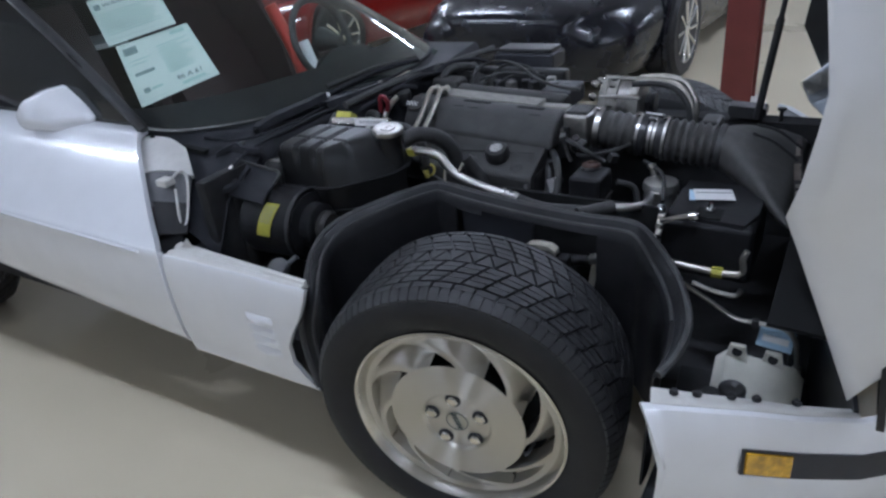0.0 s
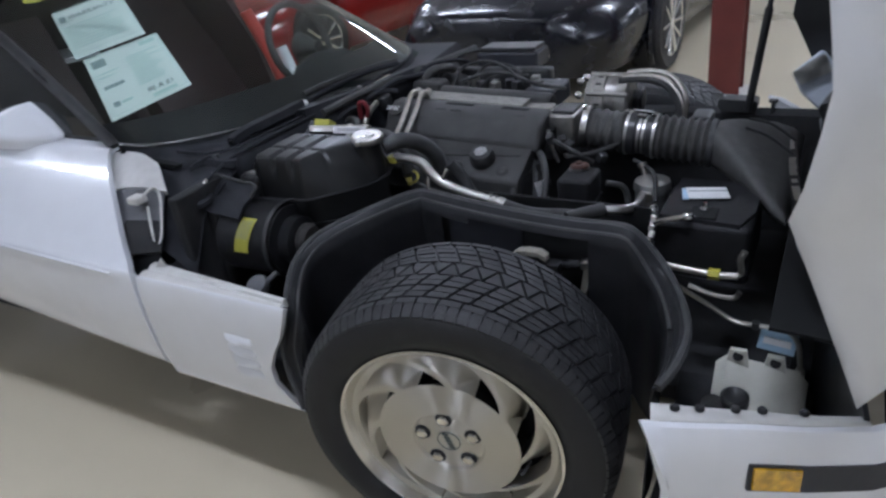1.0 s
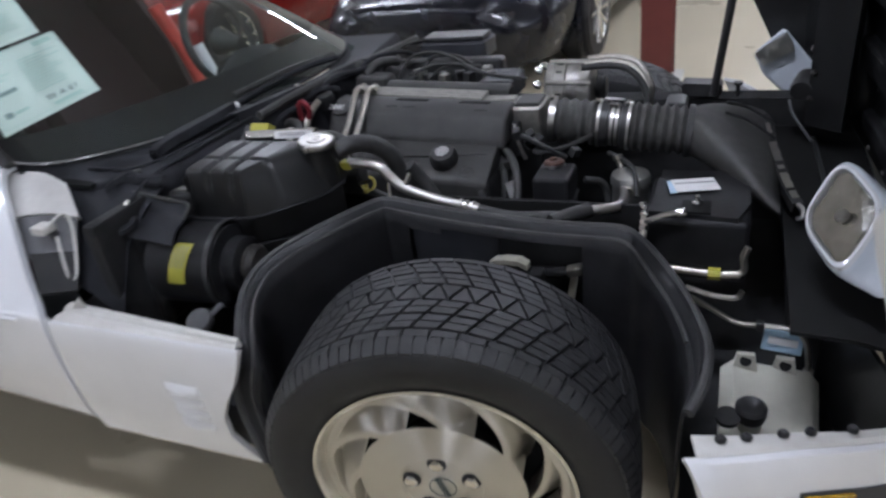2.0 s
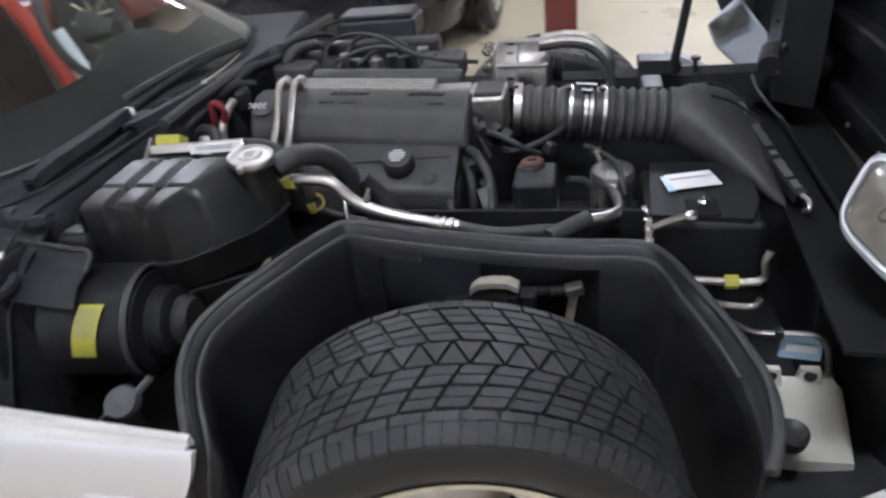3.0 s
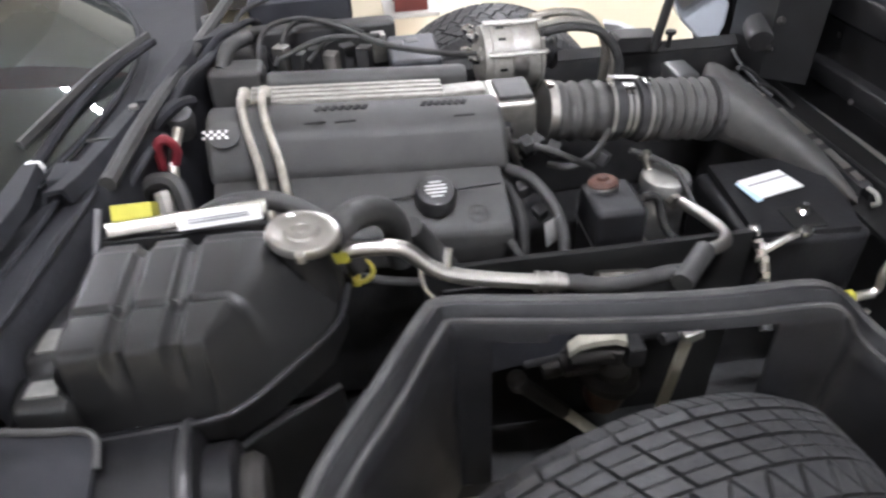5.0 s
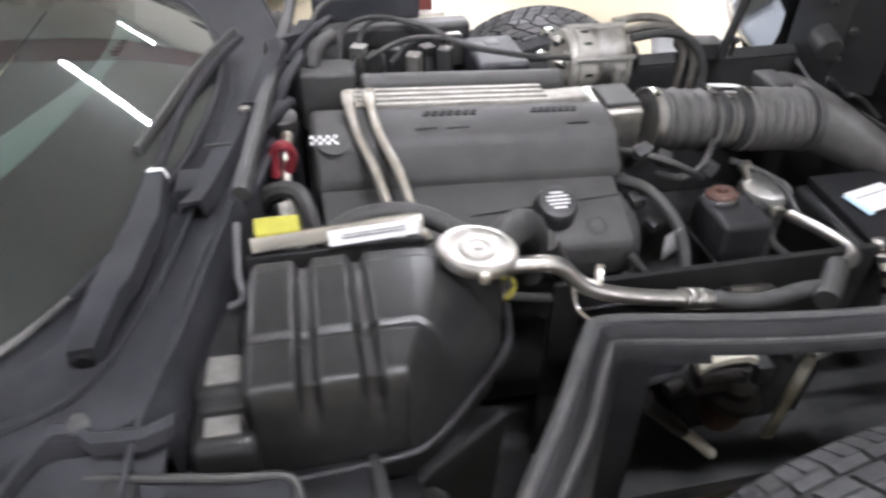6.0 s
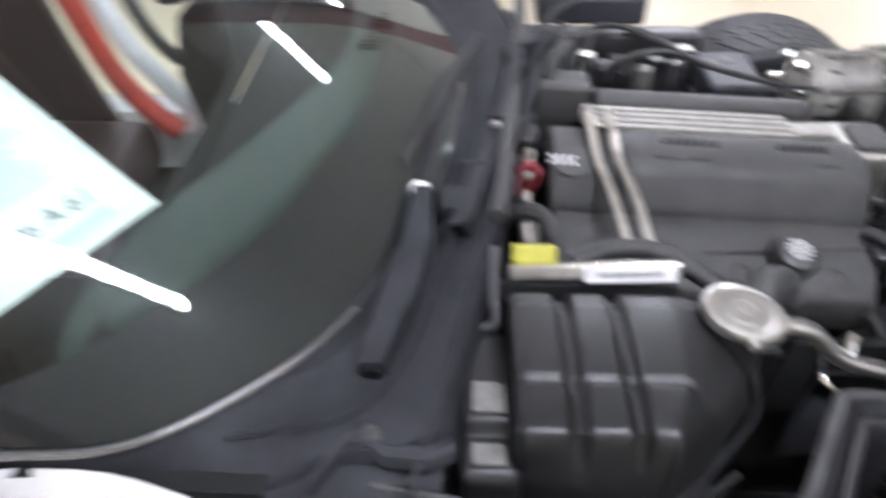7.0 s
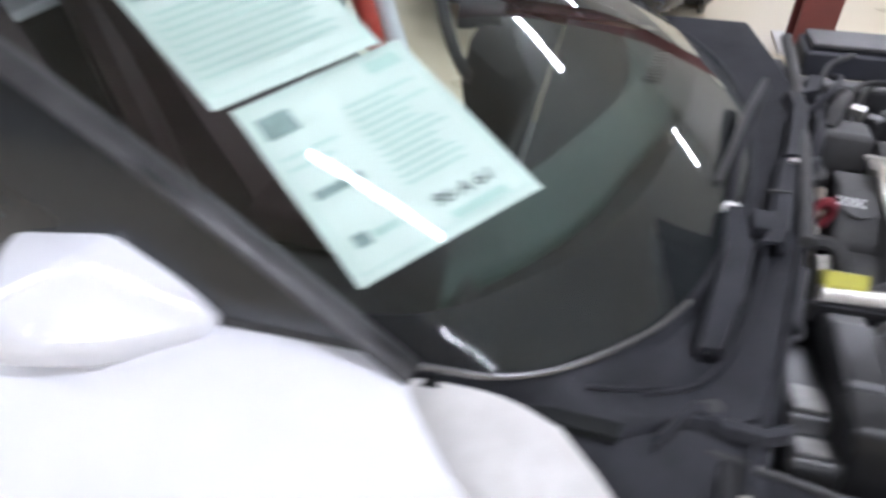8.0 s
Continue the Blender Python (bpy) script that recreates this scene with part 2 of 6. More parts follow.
def plate(points, thick, bm=None, bev=0.0):
    """A flat or bent sheet with thickness from a ring of points."""
    fresh = bmesh.new()
    fresh.faces.new([fresh.verts.new(Vector(p)) for p in points])
    bmesh.ops.solidify(fresh, geom=fresh.faces[:], thickness=thick)
    bmesh.ops.recalc_face_normals(fresh, faces=fresh.faces)
    if bev:
        rounded(fresh, bev, 2)
    return fresh if bm is None else merge(bm, fresh)


# ---- the hall ----
def wall(name, lo, hi, label):
    return tagged(part(name, box(lo, hi), WALLM), label, "wall", kind="structure")


bmf = bmesh.new()
bmesh.ops.create_grid(bmf, x_segments=24, y_segments=24, size=11.0)
bmesh.ops.translate(bmf, verts=bmf.verts, vec=(0, 0, G))
tagged(part("floor", bmf, FLOOR), "glossy beige epoxy floor of a car hall", "floor", kind="structure")
wall("wall_north", (-11, 11, 0), (11, 11.2, CEIL), "plain grey painted hall wall")
wall("wall_south", (-11, -11.2, 0), (11, -11, CEIL), "plain grey painted hall wall")
wall("wall_east", (11, -11.2, 0), (11.2, 11.2, CEIL), "plain grey painted hall wall")
wall("wall_west", (-11.2, -11.2, 0), (-11, 11.2, CEIL), "plain grey painted hall wall")
tagged(part("ceiling", box((-11.2, -11.2, CEIL), (11.2, 11.2, CEIL + 0.15)), CEILM), "white painted hall ceiling", "ceiling", kind="structure")

fixture = thing("ceiling_light", "white fluorescent strip light with a lit tube on the ceiling", "ceiling light", "hall lights", at=(0, 0, CEIL))
part("housing", extrude([(-0.11, 0), (0.11, 0), (0.09, -0.04), (-0.09, -0.04)], "x", -0.63, 0.63, 0.004), LABEL, fixture)
for row in range(4):
    part("tube", lathe([(0.013, -0.61), (0.013, 0.61)], (0, (row - 1.5) * 0.042, -0.058), (1, 0, 0), 10), LIT, fixture)
LIGHTS = [(x + shift, y) for x in (-9.8, -4.9, 0.0, 4.9, 9.0) for y, shift in ((-6.6, 1.4 if x < 5 else 0.0), (-1.2, 0.05), (4.1, 1.0), (8.8, 1.35))]
fixture.matrix_basis = pose(*LIGHTS[0], CEIL)
for x, y in LIGHTS[1:]:
    copy_thing(fixture, pose(x, y, CEIL))

# steel column
col = thing("steel_column", "oxide-red painted steel column on a base plate on the floor", "column", at=(-0.03, 2.78, G))
part("shaft", extrude([(-0.09, -0.10), (0.09, -0.10), (0.09, -0.085), (0.008, -0.085), (0.008, 0.085), (0.09, 0.085), (0.09, 0.10),
                       (-0.09, 0.10), (-0.09, 0.085), (-0.008, 0.085), (-0.008, -0.085), (-0.09, -0.085)], "z", 0.02, CEIL), COLUMN, col)
part("base_plate", box((-0.15, -0.15, 0), (0.15, 0.15, 0.02), 0.003), FLANGE, col)

# ---- wheel ----


def tyre_mesh():
    prof = [(0.233, -0.105), (0.243, -0.117), (0.265, -0.126), (0.290, -0.1285), (0.312, -0.125), (0.325, -0.117), (0.333, -0.104)]
    ring = prof + [(0.335, -0.05), (0.3355, 0.0), (0.335, 0.05)] + [(r, -h) for r, h in prof[::-1]]
    return lathe(ring, (0, 0, 0), (0, 1, 0), 96, caps=False)


def tread_mesh(n=48):
    """Blocks between the grooves of a directional tread."""
    bm = bmesh.new()
    pitch = 2 * math.pi / n

    def at(a, v, h):
        drop = 0.0012 * (abs(v) / 0.05) ** 2 + (max(0, abs(v) - 0.094) ** 2) * 20
        r = 0.3365 + h - drop
        return Vector((r * math.cos(a), v, r * math.sin(a)))

    def block(corners):
        ca = sum(a for a, _ in corners) / len(corners)
        cv = sum(v for _, v in corners) / len(corners)
        lo = [bm.verts.new(at(a, v, -0.003)) for a, v in corners]
        hi = [bm.verts.new(at(a + (ca - a) * 0.05, v + (cv - v) * 0.05, 0.0075)) for a, v in corners]
        bm.faces.new(hi)
        for k in range(len(corners)):
            q = (k + 1) % len(corners)
            bm.faces.new((lo[k], lo[q], hi[q], hi[k]))
    lean = 1.7
    for sgn in (-1, 1):
        for v0, v1, off, wide in ((0.022, 0.051, 0.0, 0.90), (0.055, 0.084, 0.0, 0.90)):
            for k in range(n):
                b = (k + off) * pitch
                mid = (v0 + v1) / 2
                for c0, c1 in ((v0, mid - 0.0006), (mid + 0.0006, v1)):
                    block([(b + lean * c0, sgn * c0), (b + lean * c1, sgn * c1), (b + lean * c1 + wide * pitch, sgn * c1), (b + lean * c0 + wide * pitch, sgn * c0)])
        for k in range(n):
            b = (k + 0.15) * pitch + lean * 0.088
            block([(b, sgn * 0.088), (b + 0.005, sgn * 0.101), (b + 0.005 + 0.93 * pitch, sgn * 0.101), (b + 0.93 * pitch, sgn * 0.088)])
            for w0, w1 in ((0.0, 0.44), (0.49, 0.93)):
                block([(b + 0.005 + w0 * pitch, sgn * 0.1012), (b + 0.012 + w0 * pitch, sgn * 0.1225), (b + 0.012 + w1 * pitch, sgn * 0.1225), (b + 0.005 + w1 * pitch, sgn * 0.1012)])
    for k in range(n):
        b = k * pitch
        block([(b + 0.06 * pitch, -0.019), (b + 0.94 * pitch, -0.019), (b + 0.5 * pitch, 0.016)])
        block([(b + 0.56 * pitch, 0.019), (b + 1.44 * pitch, 0.019), (b + 1.0 * pitch, -0.016)])
    return bm


def rim_face(n=8, across=34, land=6):
    """Polished disc with swirling slots; each slot is a scoop that runs down into an opening. The outer side looks along -y."""
    bm = bmesh.new()
    shape = [(0.024, -0.009), (0.070, -0.009), (0.073, -0.009), (0.0765, -0.0145), (0.080, -0.0155), (0.110, -0.0150), (0.144, -0.0140), (0.1485, -0.0134), (0.1505, -0.0130), (0.156, -0.0118), (0.166, -0.0090), (0.184, -0.0035), (0.200, 0.0015), (0.212, 0.003), (0.225, 0.0)]
    inner, outer = 0.1515, 0.2085
    radii = [0.024, 0.050, 0.070, 0.073, 0.0765, 0.080, 0.110, 0.144, 0.1485, 0.1505] + [inner + (outer - inner) * (0.5 - 0.5 * math.cos(math.pi * q / 24)) for q in range(25)] + [0.212, 0.219, 0.225]
    per = across + land
    front, back = [], []
    for r in radii:
        d0 = float(np.interp(r, [a for a, _ in shape], [b for _, b in shape]))
        q = min(1, max(0, (r - inner) / (outer - inner)))
        lo = 0.02 + 0.80 * q ** 1.2
        hi = lo + 0.87
        gap = 0.58 * (1 - q) ** 0.7
        edge = min(1, 6.0 * math.sin(math.pi * q)) if 0 < q < 1 else 0.0
        row, rear = [], []
        for s in range(n):
            for k in range(per):
                u = k / across
                f = lo + (hi - lo) * u if k <= across else hi + (1 + lo - hi) * (k - across) / land
                a = 2 * math.pi * (s + f) / n
                v = min(1, max(0, (1 - u) / (1 - gap))) if k <= across else 0.0
                d = d0 + 0.040 * edge * (v * v * (3 - 2 * v)) * (1.0 if 0 < k <= across else 0.0)
                row.append(bm.verts.new((r * math.cos(a), d, r * math.sin(a))))
                rear.append(bm.verts.new((r * math.cos(a), d0 + 0.045, r * math.sin(a))))
        front.append(row)
        back.append(rear)
    total = n * per
    for i in range(len(radii) - 1):
        slotted = inner - 1e-6 < radii[i] and radii[i + 1] < outer + 1e-6
        opening = int(across * 0.58 * max(0, 1 - (radii[i] - inner) / (outer - inner)) ** 0.7)
        for k in range(total):
            q, c = (k + 1) % total, k % per
            if slotted and c < opening:
                if c == 0:
                    bm.faces.new((front[i][k], front[i + 1][k], back[i + 1][k], back[i][k]))
                continue
            bm.faces.new((front[i][k], front[i][q], front[i + 1][q], front[i + 1][k]))
    bmesh.ops.delete(bm, geom=[v for v in bm.verts if not v.link_faces], context="VERTS")
    return bm


def wheel(parent, at, outward, spin=0.0, steer=0.0, camber=0.0, size=(1, 1, 1)):
    """One wheel with its tyre; outward is -1 on the near side."""
    w = part("wheel", lathe([(0.234, -0.100), (0.2395, -0.112), (0.2395, -0.119), (0.234, -0.121), (0.228, -0.113), (0.221, -0.098),
                             (0.206, -0.070), (0.198, 0.02), (0.205, 0.10), (0.228, 0.115), (0.228, 0.10), (0.205, 0.09)],
                            (0, 0, 0), (0, 1, 0), 96, caps=False), ALU, parent, "polished aluminium wheel with swirling slots")
    part("tyre", tyre_mesh(), SIDEWALL, w, "black tyre with a directional block tread", 50)
    part("tread", tread_mesh(), TYRE, w, "grooved tread blocks of a worn black tyre", 25, False)
    face = part("rim_face", rim_face(), DISC, w, "machined aluminium wheel disc", 42, False)
    face.location = (0, -0.100, 0)
    # Near-black disc added behind the slots to paint their shade.
    part("slot_backing", lathe([(0.0, 0.0), (0.196, 0.0), (0.196, 0.016), (0.0, 0.016)], (0, -0.038, 0), (0, 1, 0), 48), SLOT, w)
    part("brake_hub", lathe([(0.10, 0.06), (0.10, -0.05), (0.075, -0.06), (0, -0.06)], (0, 0, 0), (0, 1, 0), 32), DARK, w)
    cap = part("centre_cap", lathe([(0.0, -0.0004), (0.0255, 0.0), (0.027, 0.0012), (0.027, 0.006)], (0, -0.1105, 0), (0, 1, 0), 40), DISC, w, "", 30, False)
    part("ring", lathe([(0.0232, 0.0), (0.0232, -0.0012), (0.0250, -0.0012), (0.0250, 0.0)], (0, -0.1108, 0), (0, 1, 0), 48, caps=False), INK, cap)
    bars = bmesh.new()
    for k in range(5):
        bars = box((-0.014 + k * 0.0036, -0.1122, 0.014 - k * 0.0082), (-0.001 + k * 0.0036, -0.1114, 0.0198 - k * 0.0082), bm=bars)
    part("emblem", bars, INK, cap)
    for k in range(5):
        a = 2 * math.pi * k / 5 + radians(100)
        c = Vector((0.0580 * math.cos(a), 0, 0.0580 * math.sin(a)))
        # Dark ring on the bare metal paints the shade round each nut.
        pocket = lathe([(0.0175, -0.1082), (0.0178, -0.1104), (0.0164, -0.1108), (0.0155, -0.1094), (0.0, -0.1094)], c, (0, 1, 0), 28, caps=False)
        part("pocket", pocket, GREYBOX, w)
        nut = lathe([(0.0132, -0.1050), (0.0132, -0.1165), (0.0112, -0.1185), (0.0100, -0.1172), (0.0, -0.1172)], c, (0, 1, 0), 6)
        part("lug_nut", nut, ALU, w, "silver lug nut", 30, False)
    part("valve", sweep([(0.165, -0.09, -0.03), (0.16, -0.115, -0.03), (0.155, -0.125, -0.03)], 0.004, 8), RUBBER, w)
    w.matrix_basis = (Matrix.Translation(at) @ Matrix.Rotation(radians(180 if outward > 0 else steer), 4, "Z") @ Matrix.Rotation(radians(camber), 4, "X")
                      @ Matrix.Rotation(radians(spin), 4, "Y") @ Matrix.Diagonal((*size, 1)))
    return w


# ---- the white car ----
car = thing("sports_car", "white sports car with its clamshell hood open", "car")
wheel(car, (-0.047, -0.686, 0.3065), -1, 6, 9.4, 2.6, (1.008, 1.08, 1.008))
wheel(car, (0.02, 0.745, 0.298), 1, 50, size=(0.96, 1, 0.96))
wheel(car, (-2.44, -0.735, 0.303), -1, 70)
wheel(car, (-2.44, 0.735, 0.303), 1, 0)

# -- body panels --
# lower fender panel between door and wheel arch
def side(x, z):
    """How far out the flank stands at a height."""
    table = [(0.20, -0.775), (0.26, -0.808), (0.34, -0.826), (0.44, -0.834), (0.53, -0.836), (0.565, -0.832), (0.585, -0.818)]
    return float(np.interp(z, [a for a, _ in table], [b for _, b in table]))


ZS = [0.255, 0.272, 0.30, 0.34, 0.39, 0.44, 0.49, 0.53, 0.552, 0.565, 0.571]
def arch_rear(z):
    return -0.365 - 0.105 * math.exp(-((z - 0.36) / 0.13) ** 2)


rows = []
for s in np.linspace(0, 1, 13):
    rows.append([(-0.845 - 0.05 * (0.58 - z) + s * (arch_rear(z) + 0.845 + 0.05 * (0.58 - z)), side(0, z), z) for z in ZS])
fender = part("fender_panel", loft(rows, thick=0.012), WHITE, car, "white lower fender panel with moulded vents")
part("ledge", loft([[(x, y + w * 0.075 * (-0.40 - x), z) for y, z, w in ((-0.828, 0.568, 0), (-0.821, 0.574, 0.3), (-0.818, 0.571, 0.6), (-0.815, 0.571, 0.6), (-0.813, 0.578, 0.8), (-0.804, 0.579, 1), (-0.801, 0.560, 1))]
                    for x in (-0.84, -0.7, -0.55, -0.45, -0.385)], thick=0.005), FLANGE, fender, "dusty white stepped inner ledge")
for k in range(4):
    z = 0.350 + k * 0.032
    y = side(0, z + 0.01)
    part("vent", loft([[(x, y - 0.001, z + 0.020), (x, y - 0.005 * w, z + 0.012), (x, y - 0.008 * w, z + 0.002), (x, y - 0.001, z - 0.001)] for x, w in ((-0.582, 0.1), (-0.574, 1), (-0.54, 1.1), (-0.505, 1), (-0.497, 0.1))], thick=0.003), WHITE, fender, "", 60)
part("bracket", plate([(-0.81, -0.795, 0.580), (-0.775, -0.785, 0.580), (-0.795, -0.782, 0.603)], 0.004), FLANGE, fender)

# door
def door_row(x, s):
    """Section of the door; s is 0 at its front edge and 1 at its back."""
    pts = [(-0.550, 0.790), (-0.592, 0.783), (-0.648, 0.750), (-0.708, 0.700), (-0.774, 0.638), (-0.818, 0.590), (-0.834, 0.572), (-0.838, 0.53), (-0.838, 0.44),
           (-0.828, 0.35), (-0.810, 0.285), (-0.780, 0.256)]
    lean = [(-1.165), (-1.150), (-1.095), (-1.022), (-0.940), (-0.880), (-0.862), (-0.860), (-0.862), (-0.868), (-0.874), (-0.878)]
    return [(l + s * (x - l), y - 0.03 * s, z + s * float(np.interp(z, (0.27, 0.58, 0.82), (0.13, 0.055, 0.015)))) for (y, z), l in zip(pts, lean)]


door = part("door", loft([spline(door_row(-2.15, s), 4) for s in np.linspace(0, 1, 14)], thick=0.02), WHITE, car, "white closed car door with glossy paint")
part("belt_strip", sweep([(-0.93, -0.840, 0.568), (-1.5, -0.855, 0.597), (-2.13, -0.869, 0.628)], 0.0035, 6), WHITE, door)
part("window_seal", sweep([(-1.16, -0.545, 0.792), (-1.55, -0.555, 0.803), (-2.1, -0.572, 0.81)], 0.008, 6), RUBBER, door)
part("side_window", loft([[(-1.20 - 0.92 * s, -0.550 - 0.022 * s, 0.80), (-1.42 - 0.72 * s, -0.545 - 0.012 * s, 0.98), (-1.74 - 0.45 * s, -0.475 - 0.02 * s, 1.14)]
                          for s in (0, 0.33, 0.66, 1)], thick=0.005), SIDEGLASS, door, "dark side window")
MIRROR = Vector((-0.080, 0.047, -0.020))
mbm = bmesh.new()
for p in ((-1.410, -0.568, 0.922), (-1.289, -0.614, 0.826), (-1.345, -0.632, 0.786), (-1.36, -0.55, 0.80), (-1.44, -0.650, 0.918), (-1.515, -0.700, 0.888), (-1.555, -0.715, 0.845), (-1.52, -0.720, 0.805),
          (-1.40, -0.690, 0.835), (-1.46, -0.722, 0.850), (-1.42, -0.688, 0.796), (-1.57, -0.60, 0.90), (-1.58, -0.60, 0.81), (-1.47, -0.54, 0.915), (-1.50, -0.535, 0.81)):
    mbm.verts.new(Vector(p) + MIRROR)
bmesh.ops.convex_hull(mbm, input=mbm.verts[:])
bmesh.ops.delete(mbm, geom=[v for v in mbm.verts if not v.link_faces], context="VERTS")
rounded(mbm, 0.012, 3, 12)
mirror = part("wing_mirror", mbm, WHITE, door, "white painted angular wing mirror housing", 60)
part("mirror_foot", rounded(loft([[(-1.42, -0.591, z0), (-1.38, -0.565, z0 + 0.01), (-1.42, -0.523, z0), (-1.54, -0.553, z0), (-1.54, -0.613, z0)] for z0 in (0.752, 0.770)], closed=True, caps=True), 0.004, 2), RUBBER, door, "black mirror foot")

# hinge pillar beside the door
pillar = part("hinge_pillar", loft([spline(r, 3) for r in [[(-1.215, -0.556, 0.755), (-1.150, -0.553, 0.766), (-1.06, -0.556, 0.768), (-0.990, -0.566, 0.748)],
                                    [(-1.170, -0.602, 0.728), (-1.10, -0.600, 0.744), (-1.01, -0.600, 0.742), (-0.945, -0.600, 0.728)],
                                    [(-1.110, -0.660, 0.692), (-1.035, -0.660, 0.712), (-0.96, -0.650, 0.716), (-0.905, -0.630, 0.700)]]
                                    ], thick=0.012), SHELL, car, "grey-white hinge pillar with a wire loop")
# Plate and foot are darker than the pillar: painted shade on its lower half.
part("pillar_lower_shaded", loft([[(-1.110, -0.662, 0.690), (-1.03, -0.662, 0.710), (-0.962, -0.652, 0.714), (-0.912, -0.632, 0.698)], [(-1.02, -0.728, 0.630), (-0.955, -0.725, 0.655), (-0.905, -0.715, 0.660), (-0.874, -0.690, 0.650)]], thick=0.010), DULL, pillar, "lower pillar plate with its shade painted grey")
part("pillar_foot", loft([[(-0.955, -0.737, 0.664), (-0.90, -0.717, 0.659), (-0.868, -0.692, 0.649)], [(-0.90, -0.787, 0.600), (-0.868, -0.767, 0.596), (-0.845, -0.742, 0.590)]], thick=0.012), DARK, pillar)
part("wire_loop", sweep([(-0.905, -0.71, 0.715), (-0.90, -0.668, 0.728), (-0.885, -0.668, 0.70), (-0.858, -0.72, 0.618), (-0.868, -0.735, 0.612), (-0.90, -0.70, 0.69)], 0.0035, 6), FLANGE, pillar)
part("hinge", box((-0.955, -0.715, 0.695), (-0.915, -0.68, 0.715), 0.005), FLANGE, pillar)

# nose panel in front of the wheel
def nose(s):
    xs = [0.377, 0.42, 0.46, 0.53, 0.606, 0.70, 0.85, 0.98, 1.05]
    ys = [-0.868, -0.850, -0.822, -0.768, -0.715, -0.645, -0.50, -0.28, 0.0]
    zs = [0.541, 0.537, 0.524, 0.498, 0.471, 0.443, 0.415, 0.405, 0.40]
    q = np.linspace(0, 1, len(xs))
    return tuple(float(np.interp(s, q, v)) for v in (xs, ys, zs))


rows = []
for s in np.linspace(0, 1, 33):
    x, y, z = nose(s)
    inx, iny = 0.6 * (x - 0.1), 0.6 * y
    d = Vector((x - inx, y - iny, 0)).normalized()
    cut = 0.042 * max(0, 1 - s * 9)
    row = []
    for dz, out in ((0.0, -0.006), (-0.006, 0.003), (-0.030, 0.010), (-0.075, 0.012), (-0.12, 0.010), (-0.17, 0.006), (-0.24, -0.006), (-0.30, -0.03), (-0.33, -0.06)):
        push = cut * min(1, -dz / 0.12)
        row.append((x + d.x * out + push, y + d.y * out, z + dz))
    rows.append(row)
mir = [[(x, -y, z) for x, y, z in r] for r in rows[-2::-1]]
nose_panel = part("nose_panel", loft(rows + mir, thick=0.012), WHITE, car, "white nose panel with amber side marker")
flr = []
for s in np.linspace(0.04, 0.62, 20):
    x, y, z = nose(s)
    d = Vector((x * 0.3 + 0.1, y, 0)).normalized()
    flr.append([(x - d.x * 0.004, y - d.y * 0.004, z + 0.001), (x - d.x * 0.012, y - d.y * 0.012, z + 0.004), (x - d.x * (0.045 - 0.02 * s), y - d.y * (0.045 - 0.02 * s), z + 0.002 - 0.012 * s)])
flange = part("top_flange", loft(flr, thick=0.005), FLANGE, nose_panel, "off-white bolted top flange")
for s in (0.14, 0.245, 0.335, 0.40, 0.5):
    x, y, z = nose(s)
    d = Vector((x * 0.3 + 0.1, y, 0)).normalized()
    part("bolt", lathe([(0.008, 0), (0.008, 0.004), (0.005, 0.008), (0, 0.008)], (x - d.x * 0.028, y - d.y * 0.028, z + 0.005), (0, 0, 1), 8), DARK, flange)
strip = []
for s in np.linspace(0.358, 0.80, 24):
    x, y, z = nose(s)
    z += 0.019
    d = Vector((x - 0.6 * (x - 0.1), y * 0.4, 0)).normalized()
    strip.append([(x + d.x * 0.015, y + d.y * 0.015, z - h) for h in (0.090, 0.097, 0.125, 0.142, 0.148)])
part("marker_strip", loft(strip, thick=0.006), GREYBOX, nose_panel, "dark grey rubbing strip")
lamp = []
for s in np.linspace(0.367, 0.478, 8):
    x, y, z = nose(s)
    z += 0.019
    d = Vector((x - 0.6 * (x - 0.1), y * 0.4, 0)).normalized()
    lamp.append([(x + d.x * 0.019, y + d.y * 0.019, z - h) for h in (0.096, 0.105, 0.12, 0.135, 0.143)])
marker = part("side_marker", loft(lamp, thick=0.006), material("amber_reflector", (0.60, 0.34, 0.01), 0.15, vary=0.4, scale=60, bump=0.6, fine=400, coat=0.7), nose_panel, "amber side marker lamp")

# open clamshell hood standing up in front of the bay
outline = [(0.545, -0.88, 1.62), (0.548, -0.88, 1.40), (0.554, -0.88, 1.167), (0.564, -0.88, 1.108), (0.570, -0.88, 1.064), (0.565, -0.87, 1.014), (0.555, -0.85, 0.941), (0.542, -0.82, 0.882),
           (0.560, -0.78, 0.818), (0.592, -0.74, 0.718), (0.628, -0.70, 0.607), (0.668, -0.655, 0.481), (0.712, -0.66, 0.553), (0.80, -0.69, 0.62), (0.93, -0.73, 0.66), (1.00, -0.77, 0.74),
           (1.03, -0.81, 0.88), (1.02, -0.86, 1.15), (0.95, -0.88, 1.45), (0.80, -0.88, 1.62)]
mids = [((x - 0.78) * 0.86 + 0.78, y - 0.014 * math.copysign(1, -y), (z - 1.02) * 0.90 + 1.02) for x, y, z in outline]
cores = [((x - 0.78) * 0.3 + 0.78, y * 0.4 - 0.84 * 0.6 - 0.02, (z - 1.02) * 0.3 + 1.02) for x, y, z in outline]


